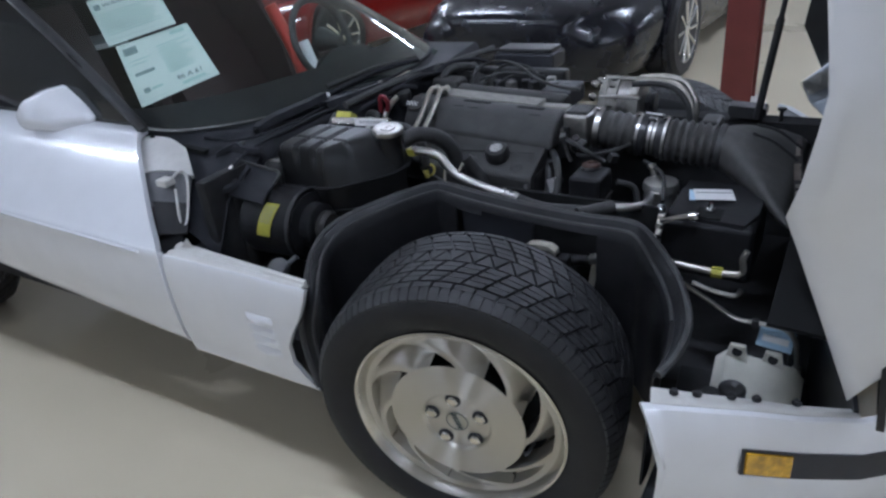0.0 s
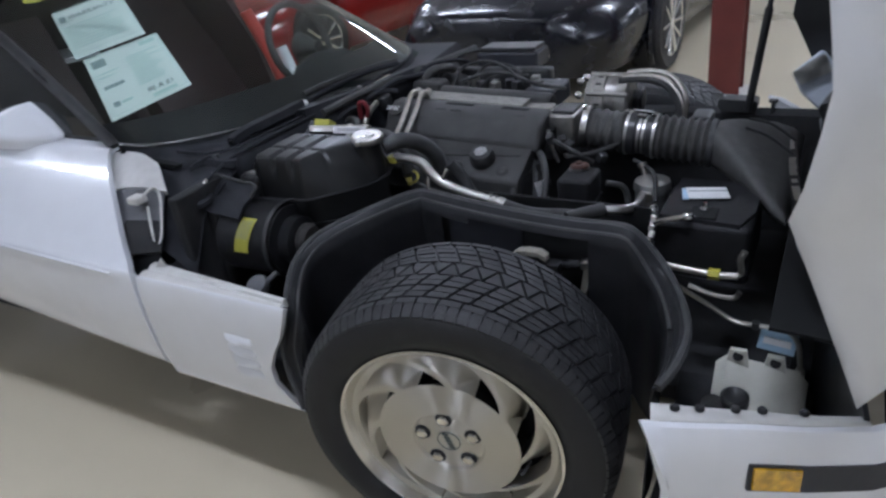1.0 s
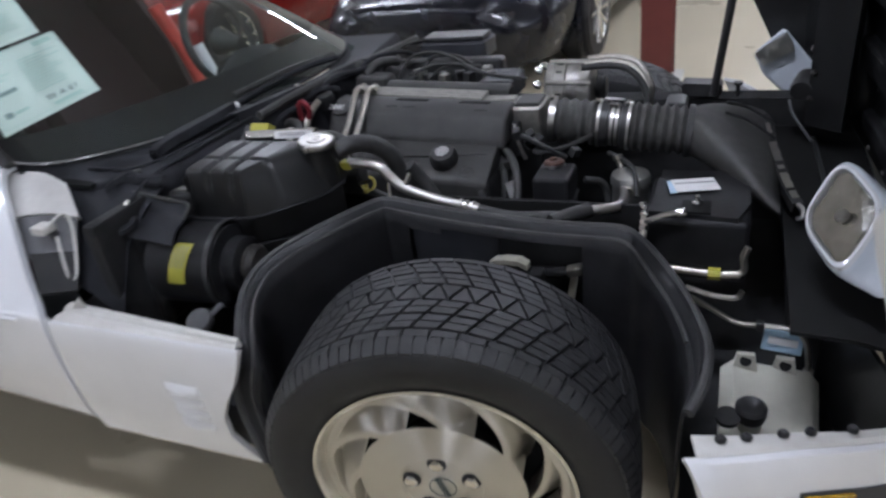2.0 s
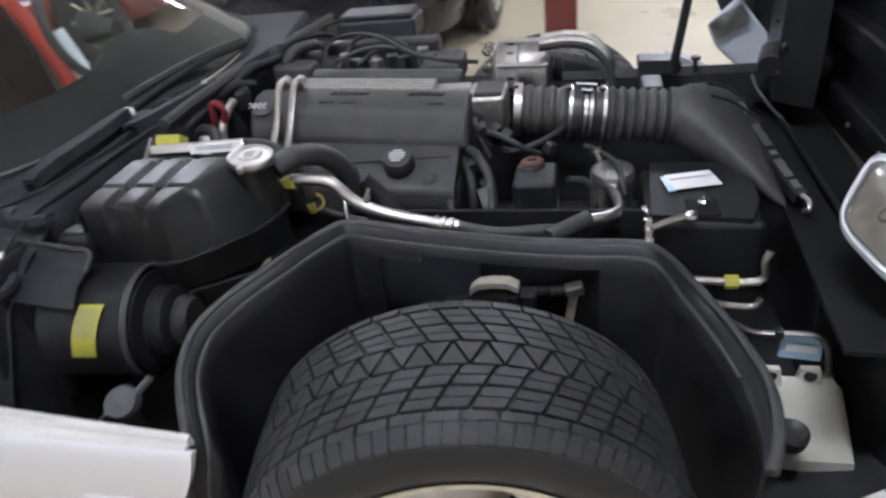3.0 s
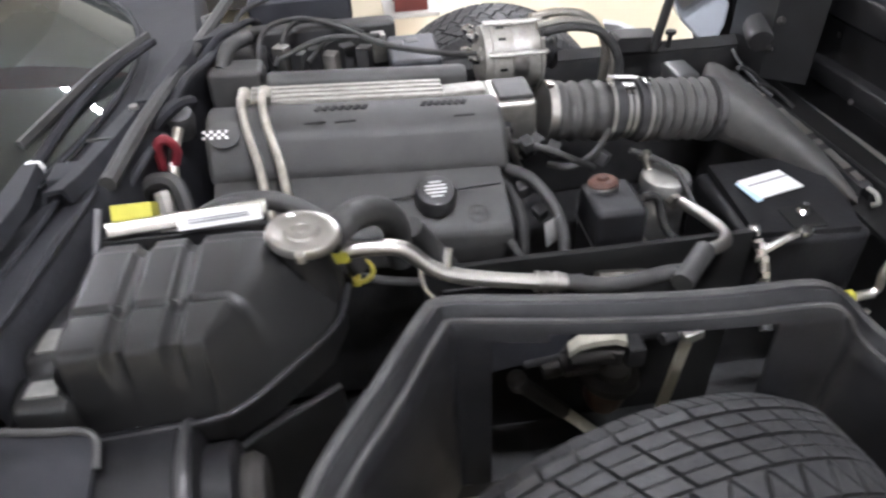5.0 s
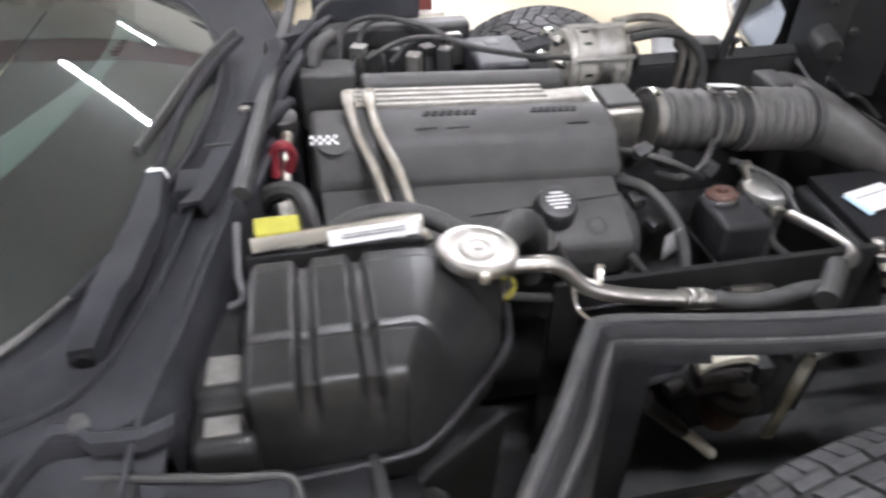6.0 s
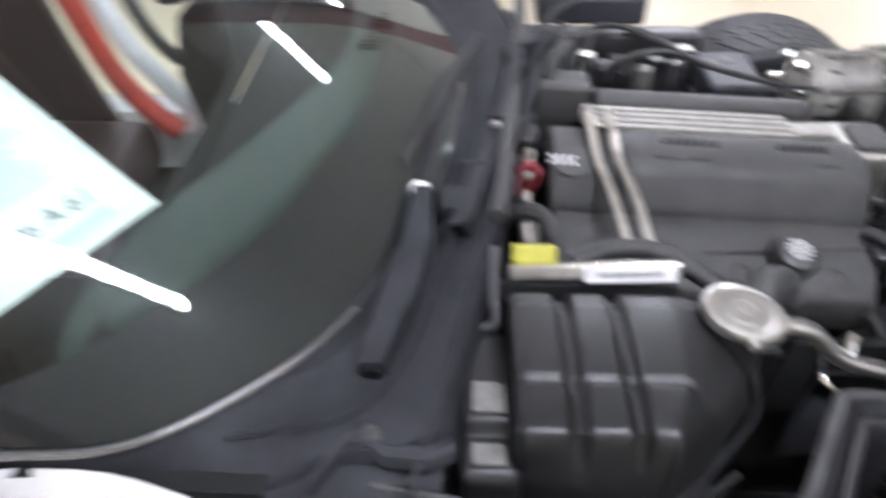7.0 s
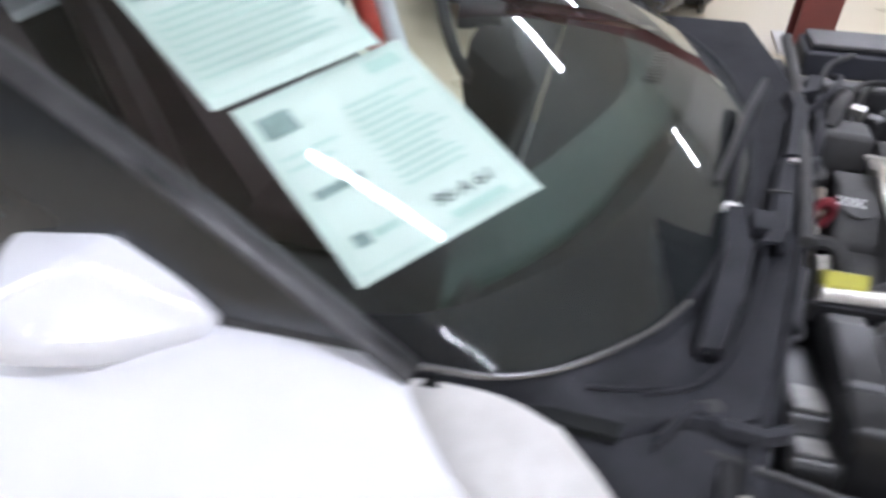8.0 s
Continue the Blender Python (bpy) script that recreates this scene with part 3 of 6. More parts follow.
def flank(sign):
    bm = loft([[(x, sign * -y, z) for x, y, z in ring + ring[:1]] for ring in (outline, [(x, y - 0.016, z) for x, y, z in mids], cores)])
    bmesh.ops.remove_doubles(bm, verts=bm.verts, dist=0.0005)
    bm.faces.new([v for v in sorted((v for v in bm.verts if v.is_boundary and abs(v.co.z - 1.02) < 0.2 and 0.68 < v.co.x < 0.88), key=lambda v: math.atan2(v.co.z - 1.02, v.co.x - 0.78))])
    bmesh.ops.recalc_face_normals(bm, faces=bm.faces)
    bmesh.ops.solidify(bm, geom=bm.faces[:], thickness=0.008)
    return bm


hood = part("hood", flank(-1), WHITE, car, "white clamshell hood tilted open with a black underside", 75)
part("far_flank", flank(1), WHITE, hood)
part("outer_skin", loft([[(x, y, z) for y in np.linspace(-0.80, 0.80, 9)] for x, z in ((0.80, 0.62), (0.93, 0.64), (1.0, 0.70), (1.03, 0.85), (1.02, 1.15), (0.95, 1.45), (0.80, 1.62), (0.55, 1.66))], thick=0.01), WHITE, hood)
RIM = material("worn_rim_rubber", (0.040, 0.040, 0.041), 0.6, vary=0.25, scale=16, bump=0.2, dust=0.4, dust_colour=(0.085, 0.08, 0.073), spec=0.3)
UNDER = material("hood_underside", (0.015, 0.015, 0.0158), 0.34, vary=0.3, scale=12, bump=0.2, dust=0.05, dust_colour=(0.03, 0.03, 0.03), spec=0.35)
part("far_lining", loft([[(0.528, 0.872, 1.6), (0.60, 0.74, 1.6), (0.70, 0.68, 1.6)], [(0.535, 0.872, 1.1), (0.60, 0.74, 1.1), (0.72, 0.68, 1.1)], [(0.525, 0.83, 0.90), (0.60, 0.70, 0.9), (0.73, 0.66, 0.90)],
                         [(0.545, 0.785, 0.80), (0.62, 0.66, 0.76), (0.74, 0.64, 0.76)], [(0.64, 0.70, 0.56), (0.66, 0.62, 0.50), (0.74, 0.60, 0.48)]], thick=0.006), UNDER, hood, "black flank lining")
# Near-black sheet that paints the shade low under the hood.
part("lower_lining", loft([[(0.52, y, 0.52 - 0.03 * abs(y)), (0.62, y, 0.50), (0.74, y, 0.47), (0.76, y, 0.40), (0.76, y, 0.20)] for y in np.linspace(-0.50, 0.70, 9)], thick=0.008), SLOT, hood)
under = []
for z in (0.47, 0.56, 0.70, 0.85, 1.0, 1.2, 1.4, 1.62):
    under.append([(0.72 + 0.05 * math.cos(y * 2.2) - 0.10 * (z - 0.5), y, z) for y in np.linspace(-0.70, 0.70, 15)])
part("underside", loft(under, thick=0.012), UNDER, hood, "glossy black hood underside")
def channel(z0, z1, deep, y0, y1):
    """A pressed channel along the underside with rounded ends."""
    rows = []
    for y in np.linspace(y0, y1, 26):
        e = min(1.0, (y - y0) / 0.05, (y1 - y) / 0.05)
        e = max(0.0, e) ** 0.5
        row = []
        for q, h in ((0.0, 0.0), (0.10, 0.75), (0.2, 1.0), (0.8, 1.0), (0.9, 0.75), (1.0, 0.0)):
            z = z0 + (z1 - z0) * (0.5 + (q - 0.5) * (0.6 + 0.4 * e))
            row.append((0.722 + 0.05 * math.cos(y * 2.2) - 0.10 * (z - 0.5) - deep * h * e - 0.008, y, z))
        rows.append(row)
    return loft(rows)


part("stiffener", channel(0.535, 0.60, 0.030, -0.30, 0.42), UNDER, hood, "pressed stiffening channel", 60)
part("stiffener", channel(0.69, 0.78, 0.034, -0.34, 0.46), UNDER, hood, "pressed stiffening channel", 60)
part("stiffener", channel(0.86, 0.98, 0.034, -0.36, 0.48), UNDER, hood, "pressed stiffening channel", 60)
part("edge_rail", sweep([(0.612, 0.40, 0.508), (0.614, 0.15, 0.514), (0.616, -0.10, 0.520), (0.62, -0.30, 0.522)], 0.006, 8), UNDER, hood)
for k, (y, z) in enumerate(((0.20, 0.56), (0.02, 0.575), (-0.16, 0.585), (0.33, 0.66), (0.08, 0.66))):
    part("hood_bolt", lathe([(0.007, 0), (0.007, 0.005), (0, 0.007)], (0.700 + 0.05 * math.cos(y * 2.2) - 0.10 * (z - 0.5) - (0.03 if z < 0.6 else -0.012), y, z), (-1, 0, 0), 8), STEEL, hood)
bracket = part("pod_bracket", rounded(loft([[(0.58, 0.36, z), (0.66, 0.30, z), (0.70, 0.48, z), (0.60, 0.56, z)] for z in (0.56, 0.66, 0.78, 0.90)], closed=True, caps=True), 0.018, 3, 25), UNDER, hood, "black pod lifting bracket")
part("bracket_motor", lathe([(0.026, -0.04), (0.030, -0.03), (0.030, 0.03), (0.018, 0.042), (0, 0.042)], (0.575, 0.40, 0.655), (0.3, 1, 0.2), 20), BLACK, bracket)
for y, z in ((0.345, 0.70), (0.36, 0.63), (0.43, 0.74)):
    part("bracket_bolt", lathe([(0.009, 0), (0.009, 0.008), (0.004, 0.012), (0, 0.012)], (0.59, y, z), (-1, -0.5, 0), 8), BROWNBLACK, bracket)
part("pod_cable", sweep([(0.545, 0.44, 0.60), (0.555, 0.40, 0.575), (0.585, 0.36, 0.54), (0.60, 0.32, 0.53)], 0.004, 7), DULL, bracket)
part("far_flank_edge", loft([[(xe, 0.72, z), (xe + 0.07, 0.722, z), (0.76, 0.70, z)] for xe, z in ((0.600, 0.50), (0.545, 0.60), (0.495, 0.703), (0.428, 0.835), (0.445, 1.0), (0.50, 1.6))], thick=0.008), UNDER, hood, "black far flank lining")
part("flank_lining", loft([[(0.575, -0.865, 1.6), (0.64, -0.78, 1.6), (0.70, -0.70, 1.6)], [(0.585, -0.865, 1.1), (0.65, -0.78, 1.1), (0.72, -0.70, 1.1)], [(0.575, -0.82, 0.90), (0.66, -0.75, 0.9), (0.73, -0.68, 0.90)], [(0.66, -0.68, 0.60), (0.70, -0.66, 0.62), (0.74, -0.64, 0.64)]], thick=0.006), UNDER, hood, "black flank lining")


def headlight(corners, away, tail, frame_mat):
    """Flip-up lamp pod hanging in the hood; corners of its glass, the way its body runs, and the body's rings."""
    c = [Vector(p) for p in corners]
    mid = sum(c, Vector()) / 4
    u, v = ((c[1] - c[0]) + (c[2] - c[3])) / 2, ((c[3] - c[0]) + (c[2] - c[1])) / 2
    n = u.cross(v).normalized()
    run = Vector(away)
    n = n if n.dot(run) > 0 else -n

    def ring(scale, push, along=0.0):
        pts = []
        for k in range(40):
            a, b = math.cos(2 * math.pi * k / 40), math.sin(2 * math.pi * k / 40)
            a, b = math.copysign(abs(a) ** 0.55, a), math.copysign(abs(b) ** 0.55, b)
            pts.append(mid + (u * a + v * b) * (0.5 * scale) + n * push + run * along)
        return pts

    def bowl(a, b, depth):
        return mid + (u * a + v * b) * 0.44 + n * depth
    pod = part("headlight_pod", loft([ring(0.94, 0.010), ring(1.10, 0.0), ring(1.17, 0.004), ring(1.20, 0.014)] + [ring(w, 0.014, a) for w, a in tail], closed=True, caps=True), POD, hood, "white flip-up headlight pod", 50)
    part("lamp_frame", loft([ring(1.10, 0.0), ring(1.05, -0.006), ring(0.98, -0.007), ring(0.93, -0.002), ring(0.92, 0.012)], closed=True), frame_mat, pod)
    grid = np.linspace(-1, 1, 17)
    part("reflector", loft([[bowl(a, b, 0.008 - 0.004 * (a * a + b * b) + 0.0012 * math.cos(a * 16) * math.cos(b * 12)) for a in grid] for b in grid]), CHROME, pod, "bright faceted reflector", 25)
    part("bulb_shield", lathe([(0.012, 0), (0.013, 0.006), (0.009, 0.011), (0, 0.012)], bowl(0, 0, 0.004), -n, 16), SATIN, pod)
    part("lens", loft([[bowl(a * 1.04, b * 1.04, -0.005 - 0.003 * math.cos(a * 1.4)) for a in grid] for b in (-1, -0.5, 0, 0.5, 1)], thick=0.002), LENS, pod, "clear headlight glass")
    return pod


headlight([(0.535, -0.330, 0.625), (0.588, -0.258, 0.722), (0.645, -0.405, 0.690), (0.585, -0.445, 0.592)], (0.55, -0.45, -0.25), ((1.16, 0.03), (1.06, 0.085), (0.80, 0.13)), WHITE)
fbm = bmesh.new()
FACE = [Vector(p) for p in ((0.447, 0.607, 0.687), (0.522, 0.607, 0.759), (0.614, 0.607, 0.649), (0.613, 0.607, 0.593), (0.592, 0.607, 0.526), (0.565, 0.607, 0.540), (0.476, 0.607, 0.624))]
hub = sum(FACE, Vector()) / len(FACE)
for p in FACE:
    fbm.verts.new(p)
    fbm.verts.new(hub + (p - hub) * 0.82 + Vector((0.020, 0.095, -0.02)))
bmesh.ops.convex_hull(fbm, input=fbm.verts[:])
bmesh.ops.delete(fbm, geom=[v for v in fbm.verts if not v.link_faces], context="VERTS")
far_pod = part("headlight_pod", rounded(fbm, 0.012, 4, 12), POD, hood, "white flip-up headlight pod", 60)
GQ = [Vector(p) for p in ((0.447, 0.604, 0.688), (0.476, 0.604, 0.647), (0.561, 0.604, 0.693), (0.535, 0.604, 0.750))]


def glass_point(u, v, out):
    n = (GQ[1] - GQ[0]).cross(GQ[3] - GQ[0]).normalized()
    n = n if n.y < 0 else -n
    return GQ[0].lerp(GQ[1], u).lerp(GQ[3].lerp(GQ[2], u), v) + n * out


part("reflector", loft([[glass_point(u, v, 0.004 + 0.0016 * math.sin(u * 7 + 1) * math.sin(v * 9 + 0.6) + 0.0008 * math.sin(v * 31)) for u in np.linspace(0.05, 0.95, 13)] for v in np.linspace(0.04, 0.96, 19)]), CAN, far_pod, "bright faceted reflector", 60)
part("lens", loft([[glass_point(u, v, 0.013 + 0.004 * math.sin(math.pi * u) * math.sin(math.pi * v)) for u in np.linspace(0.0, 1.0, 9)] for v in np.linspace(0.0, 1.0, 9)], thick=0.002), LENS, far_pod, "clear headlight glass")
part("pod_hinge", sweep([(0.583, 0.596, 0.54), (0.588, 0.607, 0.51), (0.60, 0.63, 0.50)], 0.008, 8), BLACK, far_pod)
part("hood_strut", lathe([(0.011, 0), (0.011, 0.30), (0.007, 0.31), (0.007, 1.1)], (0.352, 0.459, 0.61), (0.115, -0.111, 0.987), 14), BLACK, car, "black gas strut that props the hood")

# windscreen, cowl
ARC = spline([(-1.155, -0.552, 0.792), (-1.06, -0.540, 0.788), (-0.975, -0.490, 0.787), (-0.880, -0.390, 0.787), (-0.817, -0.245, 0.787), (-0.768, -0.06, 0.787), (-0.748, 0.14, 0.787),
              (-0.765, 0.30, 0.787), (-0.812, 0.46, 0.787), (-0.90, 0.60, 0.79), (-1.02, 0.68, 0.80), (-1.10, 0.70, 0.81)], 5)
N_ARC = len(ARC)


def screen_point(i, s):
    """Point of the windscreen: i along its lower edge, s from there (0) to the header (1)."""
    q = i / (N_ARC - 1)
    top = Vector((-1.80 + 0.10 * math.sin(math.pi * q), -0.47 + 1.06 * q, 1.195 + 0.075 * math.sin(math.pi * q)))
    base = ARC[i]
    p = base.lerp(top, s)
    p.z += 0.046 * math.sin(math.pi * s) * (0.35 + 0.95 * math.sin(math.pi * q))
    return p


SS = np.linspace(0, 1, 11)
screen = part("windscreen", loft([[screen_point(i, s) for s in SS] for i in range(N_ARC)], thick=0.005), GLASS, car, "green-tinted windscreen with ceiling light reflections", 60)
screen.visible_shadow = False
part("glass_border", loft([[screen_point(i, s) + Vector((0, 0, -0.009)) for s in (0.0, 0.03, 0.06, 0.09, 0.12)] for i in range(N_ARC)], thick=0.002), FRIT, screen, "black glass border")
# One trim in two materials: bright grey where the highlight runs, matt black beyond.
part("edge_trim", sweep([ARC[i] + Vector((0.006, -0.003 if i < N_ARC / 2 else 0.003, -0.002)) for i in range(0, 17, 2)], 0.0045, 8, 2), TRIM, screen, "edge trim, greyer and shinier along the highlight")
part("edge_trim", sweep([ARC[i] + Vector((0.006, -0.003 if i < N_ARC / 2 else 0.003, -0.002)) for i in range(16, N_ARC, 2)], 0.0045, 8, 2), COWLM, screen)
for i0 in (0, N_ARC - 1):
    part("screen_pillar", sweep([screen_point(i0, s) + Vector((0, -0.012 if i0 == 0 else 0.012, -0.006)) for s in (0, 0.3, 0.6, 1.0)], 0.020, 10, flat=0.45), BLACK, car, "black windscreen pillar")

cowl_rows = []
for i in range(N_ARC):
    a = ARC[i]
    q = i / (N_ARC - 1)
    front = Vector([float(np.interp(q, (0, 0.05, 0.08, 0.11, 0.14, 0.24, 0.32, 0.56, 0.72, 1), v)) for v in (
        (-1.06, -0.93, -0.86, -0.80, -0.765, -0.735, -0.708, -0.665, -0.64, -0.70), (-0.560, -0.550, -0.520, -0.515, -0.50, -0.34, -0.23, 0.10, 0.30, 0.65),
        (0.745, 0.728, 0.742, 0.742, 0.744, 0.765, 0.772, 0.778, 0.778, 0.778))])
    mid = a.lerp(front, 0.45) + Vector((0, 0, -0.018))
    cowl_rows.append([a + Vector((0.004, 0, -0.012)), a.lerp(front, 0.2) + Vector((0, 0, -0.022)), mid, a.lerp(front, 0.75) + Vector((0, 0, -0.004)), front + Vector((-0.01, 0, 0.008)), front, front + Vector((0.012, 0, -0.03)), front + Vector((0.012, 0, -0.40 if q > 0.14 else -0.05))])
cowl = part("cowl", loft(cowl_rows), COWLM, car, "dusty black plastic cowl below the windscreen")
part("cowl_seal", sweep([(-0.700, -0.20, 0.780), (-0.684, -0.06, 0.788), (-0.664, 0.12, 0.788), (-0.64, 0.36, 0.78), (-0.62, 0.62, 0.77)], 0.012, 8), RUBBER, cowl, "black rubber seal")
part("cowl_ridge", loft([[(x0, y, z - 0.012), (x0 + 0.006, y, z + 0.004), (x1 - 0.006, y, z + 0.006), (x1, y, z - 0.016)] for y, x0, x1 in ((-0.235, -0.772, -0.735), (-0.20, -0.755, -0.722), (-0.10, -0.738, -0.700), (0.0, -0.718, -0.682)) for z in (0.794,)], thick=0.006), COWLM, cowl)
part("ridge_step", box((-0.745, -0.108, 0.797), (-0.712, -0.104, 0.801)), RUBBER, cowl)
part("far_ridge", loft([[(x - 0.018, y, z - 0.02), (x - 0.012, y, z), (x + 0.012, y, z), (x + 0.018, y, z - 0.03)] for x, y, z in ((-0.690, 0.02, 0.796), (-0.672, 0.11, 0.80), (-0.656, 0.20, 0.80), (-0.66, 0.26, 0.796), (-0.62, 0.30, 0.79), (-0.60, 0.38, 0.785))], thick=0.006), COWLM, cowl)
part("vacuum_hose", sweep([(-0.60, 0.20, 0.76), (-0.585, 0.24, 0.785), (-0.56, 0.30, 0.78), (-0.575, 0.36, 0.76)], 0.014, 10), RUBBER, cowl)
part("bolt_head", lathe([(0.007, 0), (0.007, 0.005), (0, 0.006)], (-0.698, -0.014, 0.800), (0, 0, 1), 8), STEEL, cowl)
arm = part("wiper", rounded(loft([[(x - w, y, z - 0.006), (x - w * 0.8, y, z + 0.012), (x + w * 0.8, y, z + 0.013), (x + w, y, z - 0.006)] for x, y, z, w in
                          ((-0.836, -0.437, 0.768, 0.015), (-0.832, -0.420, 0.776, 0.018), (-0.822, -0.378, 0.784, 0.019), (-0.817, -0.365, 0.787, 0.023), (-0.798, -0.265, 0.794, 0.020), (-0.797, -0.175, 0.796, 0.013))], closed=True, caps=True), 0.003, 2, 30), COWLM, car, "matt black wiper arm")
part("wiper_nut", lathe([(0.013, 0), (0.014, 0.006), (0.010, 0.013), (0, 0.015)], (-0.800, -0.164, 0.790), (0.1, 0, 1), 12), LABEL, arm, "white-capped wiper nut")
part("wiper_link", sweep([(-0.80, -0.165, 0.796), (-0.782, -0.02, 0.808), (-0.748, 0.12, 0.815), (-0.715, 0.24, 0.81)], 0.008, 8), COWLM, arm)
part("wiper_blade", sweep([(-0.822, -0.13, 0.812), (-0.800, -0.05, 0.818), (-0.765, 0.09, 0.824), (-0.72, 0.24, 0.82)], 0.006, 6, flat=1.6), RUBBER, arm)
part("pivot_block", box((-0.775, -0.205, 0.776), (-0.735, -0.155, 0.798), 0.006), COWLM, arm)
part("end_cap", lathe([(0.009, 0), (0.011, 0.006), (0.010, 0.014), (0, 0.015)], (-0.836, -0.440, 0.764), (0.0, 1, 0.1), 14), FRIT, arm)
part("cowl_crease", sweep([(-0.905, -0.500, 0.752), (-0.84, -0.470, 0.757), (-0.80, -0.40, 0.763), (-0.772, -0.30, 0.772), (-0.752, -0.20, 0.782)], 0.0045, 6), COWLM, cowl)
part("cowl_crease", sweep([(-0.965, -0.515, 0.765), (-0.92, -0.50, 0.757), (-0.875, -0.485, 0.755)], 0.0040, 6), COWLM, cowl)
# side bracket of the cowl beside the tank
part("cowl_bracket", loft([[(x + 0.018, y + 0.008, z - 0.004), (x + 0.018, y, z + 0.003), (x + 0.018, y - 0.009, z), (x + 0.018, y - 0.012, z - 0.014)] for x, y, z in ((-0.905, -0.545, 0.738), (-0.892, -0.530, 0.748), (-0.868, -0.503, 0.757), (-0.850, -0.505, 0.757), (-0.836, -0.516, 0.753), (-0.793, -0.519, 0.753), (-0.768, -0.507, 0.752))], thick=0.005), COWLM, cowl, "bent black edge strip")
part("bracket_bolt", lathe([(0.010, 0), (0.011, 0.004), (0.006, 0.007), (0, 0.007)], (-0.832, -0.504, 0.753), (0, -0.2, 1), 12), RUBBER, cowl)
part("cowl_side", loft([spline(r, 4) for r in (
    [(-1.06, -0.560, 0.738), (-0.96, -0.545, 0.732), (-0.88, -0.525, 0.735), (-0.82, -0.520, 0.730), (-0.762, -0.512, 0.725)],
    [(-1.03, -0.610, 0.700), (-0.95, -0.585, 0.700), (-0.88, -0.570, 0.708), (-0.82, -0.570, 0.702), (-0.77, -0.570, 0.698)],
    [(-0.98, -0.660, 0.640), (-0.92, -0.640, 0.640), (-0.87, -0.635, 0.655), (-0.82, -0.640, 0.645), (-0.78, -0.640, 0.640)],
    [(-0.90, -0.720, 0.600), (-0.87, -0.715, 0.575), (-0.84, -0.715, 0.556), (-0.81, -0.718, 0.535), (-0.78, -0.720, 0.500)])], thick=0.006), COWLM, cowl, "", 80)
part("tray_lip", sweep([(-0.93, -0.525, 0.722), (-0.86, -0.530, 0.720), (-0.785, -0.542, 0.718), (-0.70, -0.556, 0.716), (-0.664, -0.558, 0.713), (-0.650, -0.566, 0.706), (-0.648, -0.590, 0.692)], 0.004, 8), RUBBER, cowl)
tray = part("tray_panel", loft([[(x, y, 0.715), (x, y - 0.010, 0.694), (x, y - 0.024, 0.687), (x, y - 0.055, 0.678), (x + 0.01, y - 0.088, 0.660)] for x, y in ((-0.93, -0.527), (-0.84, -0.535), (-0.75, -0.548), (-0.68, -0.557), (-0.655, -0.560))], thick=0.005), COWLM, cowl, "dusty black tray beside the tank")
part("tray_boss", lathe([(0.034, 0.0), (0.032, 0.010), (0.022, 0.014), (0.018, 0.010), (0, 0.009)], (-0.80, -0.615, 0.676), (0, -0.2, 1), 24), COWLM, tray)
part("cable_ferrule", lathe([(0.004, -0.02), (0.0055, -0.012), (0.0055, 0.012), (0.004, 0.02)], (-0.7965, -0.600, 0.712), (0, 0.55, 0.4), 10), TUBE, cowl)
part("release_cable", sweep([(-0.800, -0.66, 0.672), (-0.795, -0.58, 0.722), (-0.780, -0.51, 0.752), (-0.752, -0.42, 0.766), (-0.730, -0.32, 0.776), (-0.708, -0.22, 0.784)], 0.0034, 8), COWLM, cowl, "thin black cable")
# cabin
dash = part("dashboard", loft([[((-0.86 - 0.12 * abs(y), y, 0.742), (-1.06, y, 0.752), (-1.12, y, 0.756))[k] for k in range(3)] for y in np.linspace(-0.56, 0.66, 9)], thick=0.01), DASH, car, "dark dashboard with a green-grey pad and vents")
PAD_FRONT = spline([(-1.16, -0.43, 0.764), (-1.06, -0.30, 0.764), (-0.99, -0.18, 0.764), (-0.935, -0.02, 0.764), (-0.83, 0.25, 0.764), (-0.80, 0.42, 0.764), (-0.83, 0.57, 0.764)], 5)
PAD_BACK = spline([(-1.175, -0.30, 0.764), (-1.145, -0.17, 0.764), (-1.085, -0.06, 0.764), (-1.025, 0.08, 0.764), (-0.970, 0.24, 0.764), (-0.960, 0.42, 0.764), (-0.98, 0.58, 0.764)], 5)
part("dash_pad", loft([[a + Vector((0, 0, -0.012))] + [a.lerp(b, q) + Vector((0, 0, 0.016 * math.sin(math.pi * q) ** 0.6)) for q in (0.0, 0.08, 0.25, 0.5, 0.75, 0.92, 1.0)] + [b + Vector((0, 0, -0.012))] for a, b in zip(PAD_FRONT, PAD_BACK)]),
     material("dash_pad", (0.021, 0.033, 0.028), 0.7, vary=0.15, scale=20, bump=0.0, spec=0.25), dash, "grey-green dashboard pad", 60)
for y0 in (0.27, 0.36):
    vent = part("demister_vent", loft([[(-0.938 + 0.17 * (y - 0.24), y, z), (-0.906 + 0.17 * (y - 0.24), y, z)] for y, z in ((y0, 0.7815), (y0 + 0.075, 0.7815))], thick=0.002), SLOT, dash, "dark slotted vent")
    for k in range(4):
        part("vent_slat", sweep([(-0.940 + 0.17 * (y0 - 0.24) + 0.003 * k, y0 + 0.010 + 0.017 * k, 0.7835), (-0.906 + 0.17 * (y0 - 0.24) + 0.003 * k, y0 + 0.010 + 0.017 * k, 0.7835)], 0.0018, 5), DASH, vent)


def dash_back(y):
    """How far the dashboard reaches back: short before the passenger, long round the gauges."""
    return -1.15 - 0.17 * float(np.interp(y, (0.20, 0.30, 0.42), (0, 0.5, 1)))


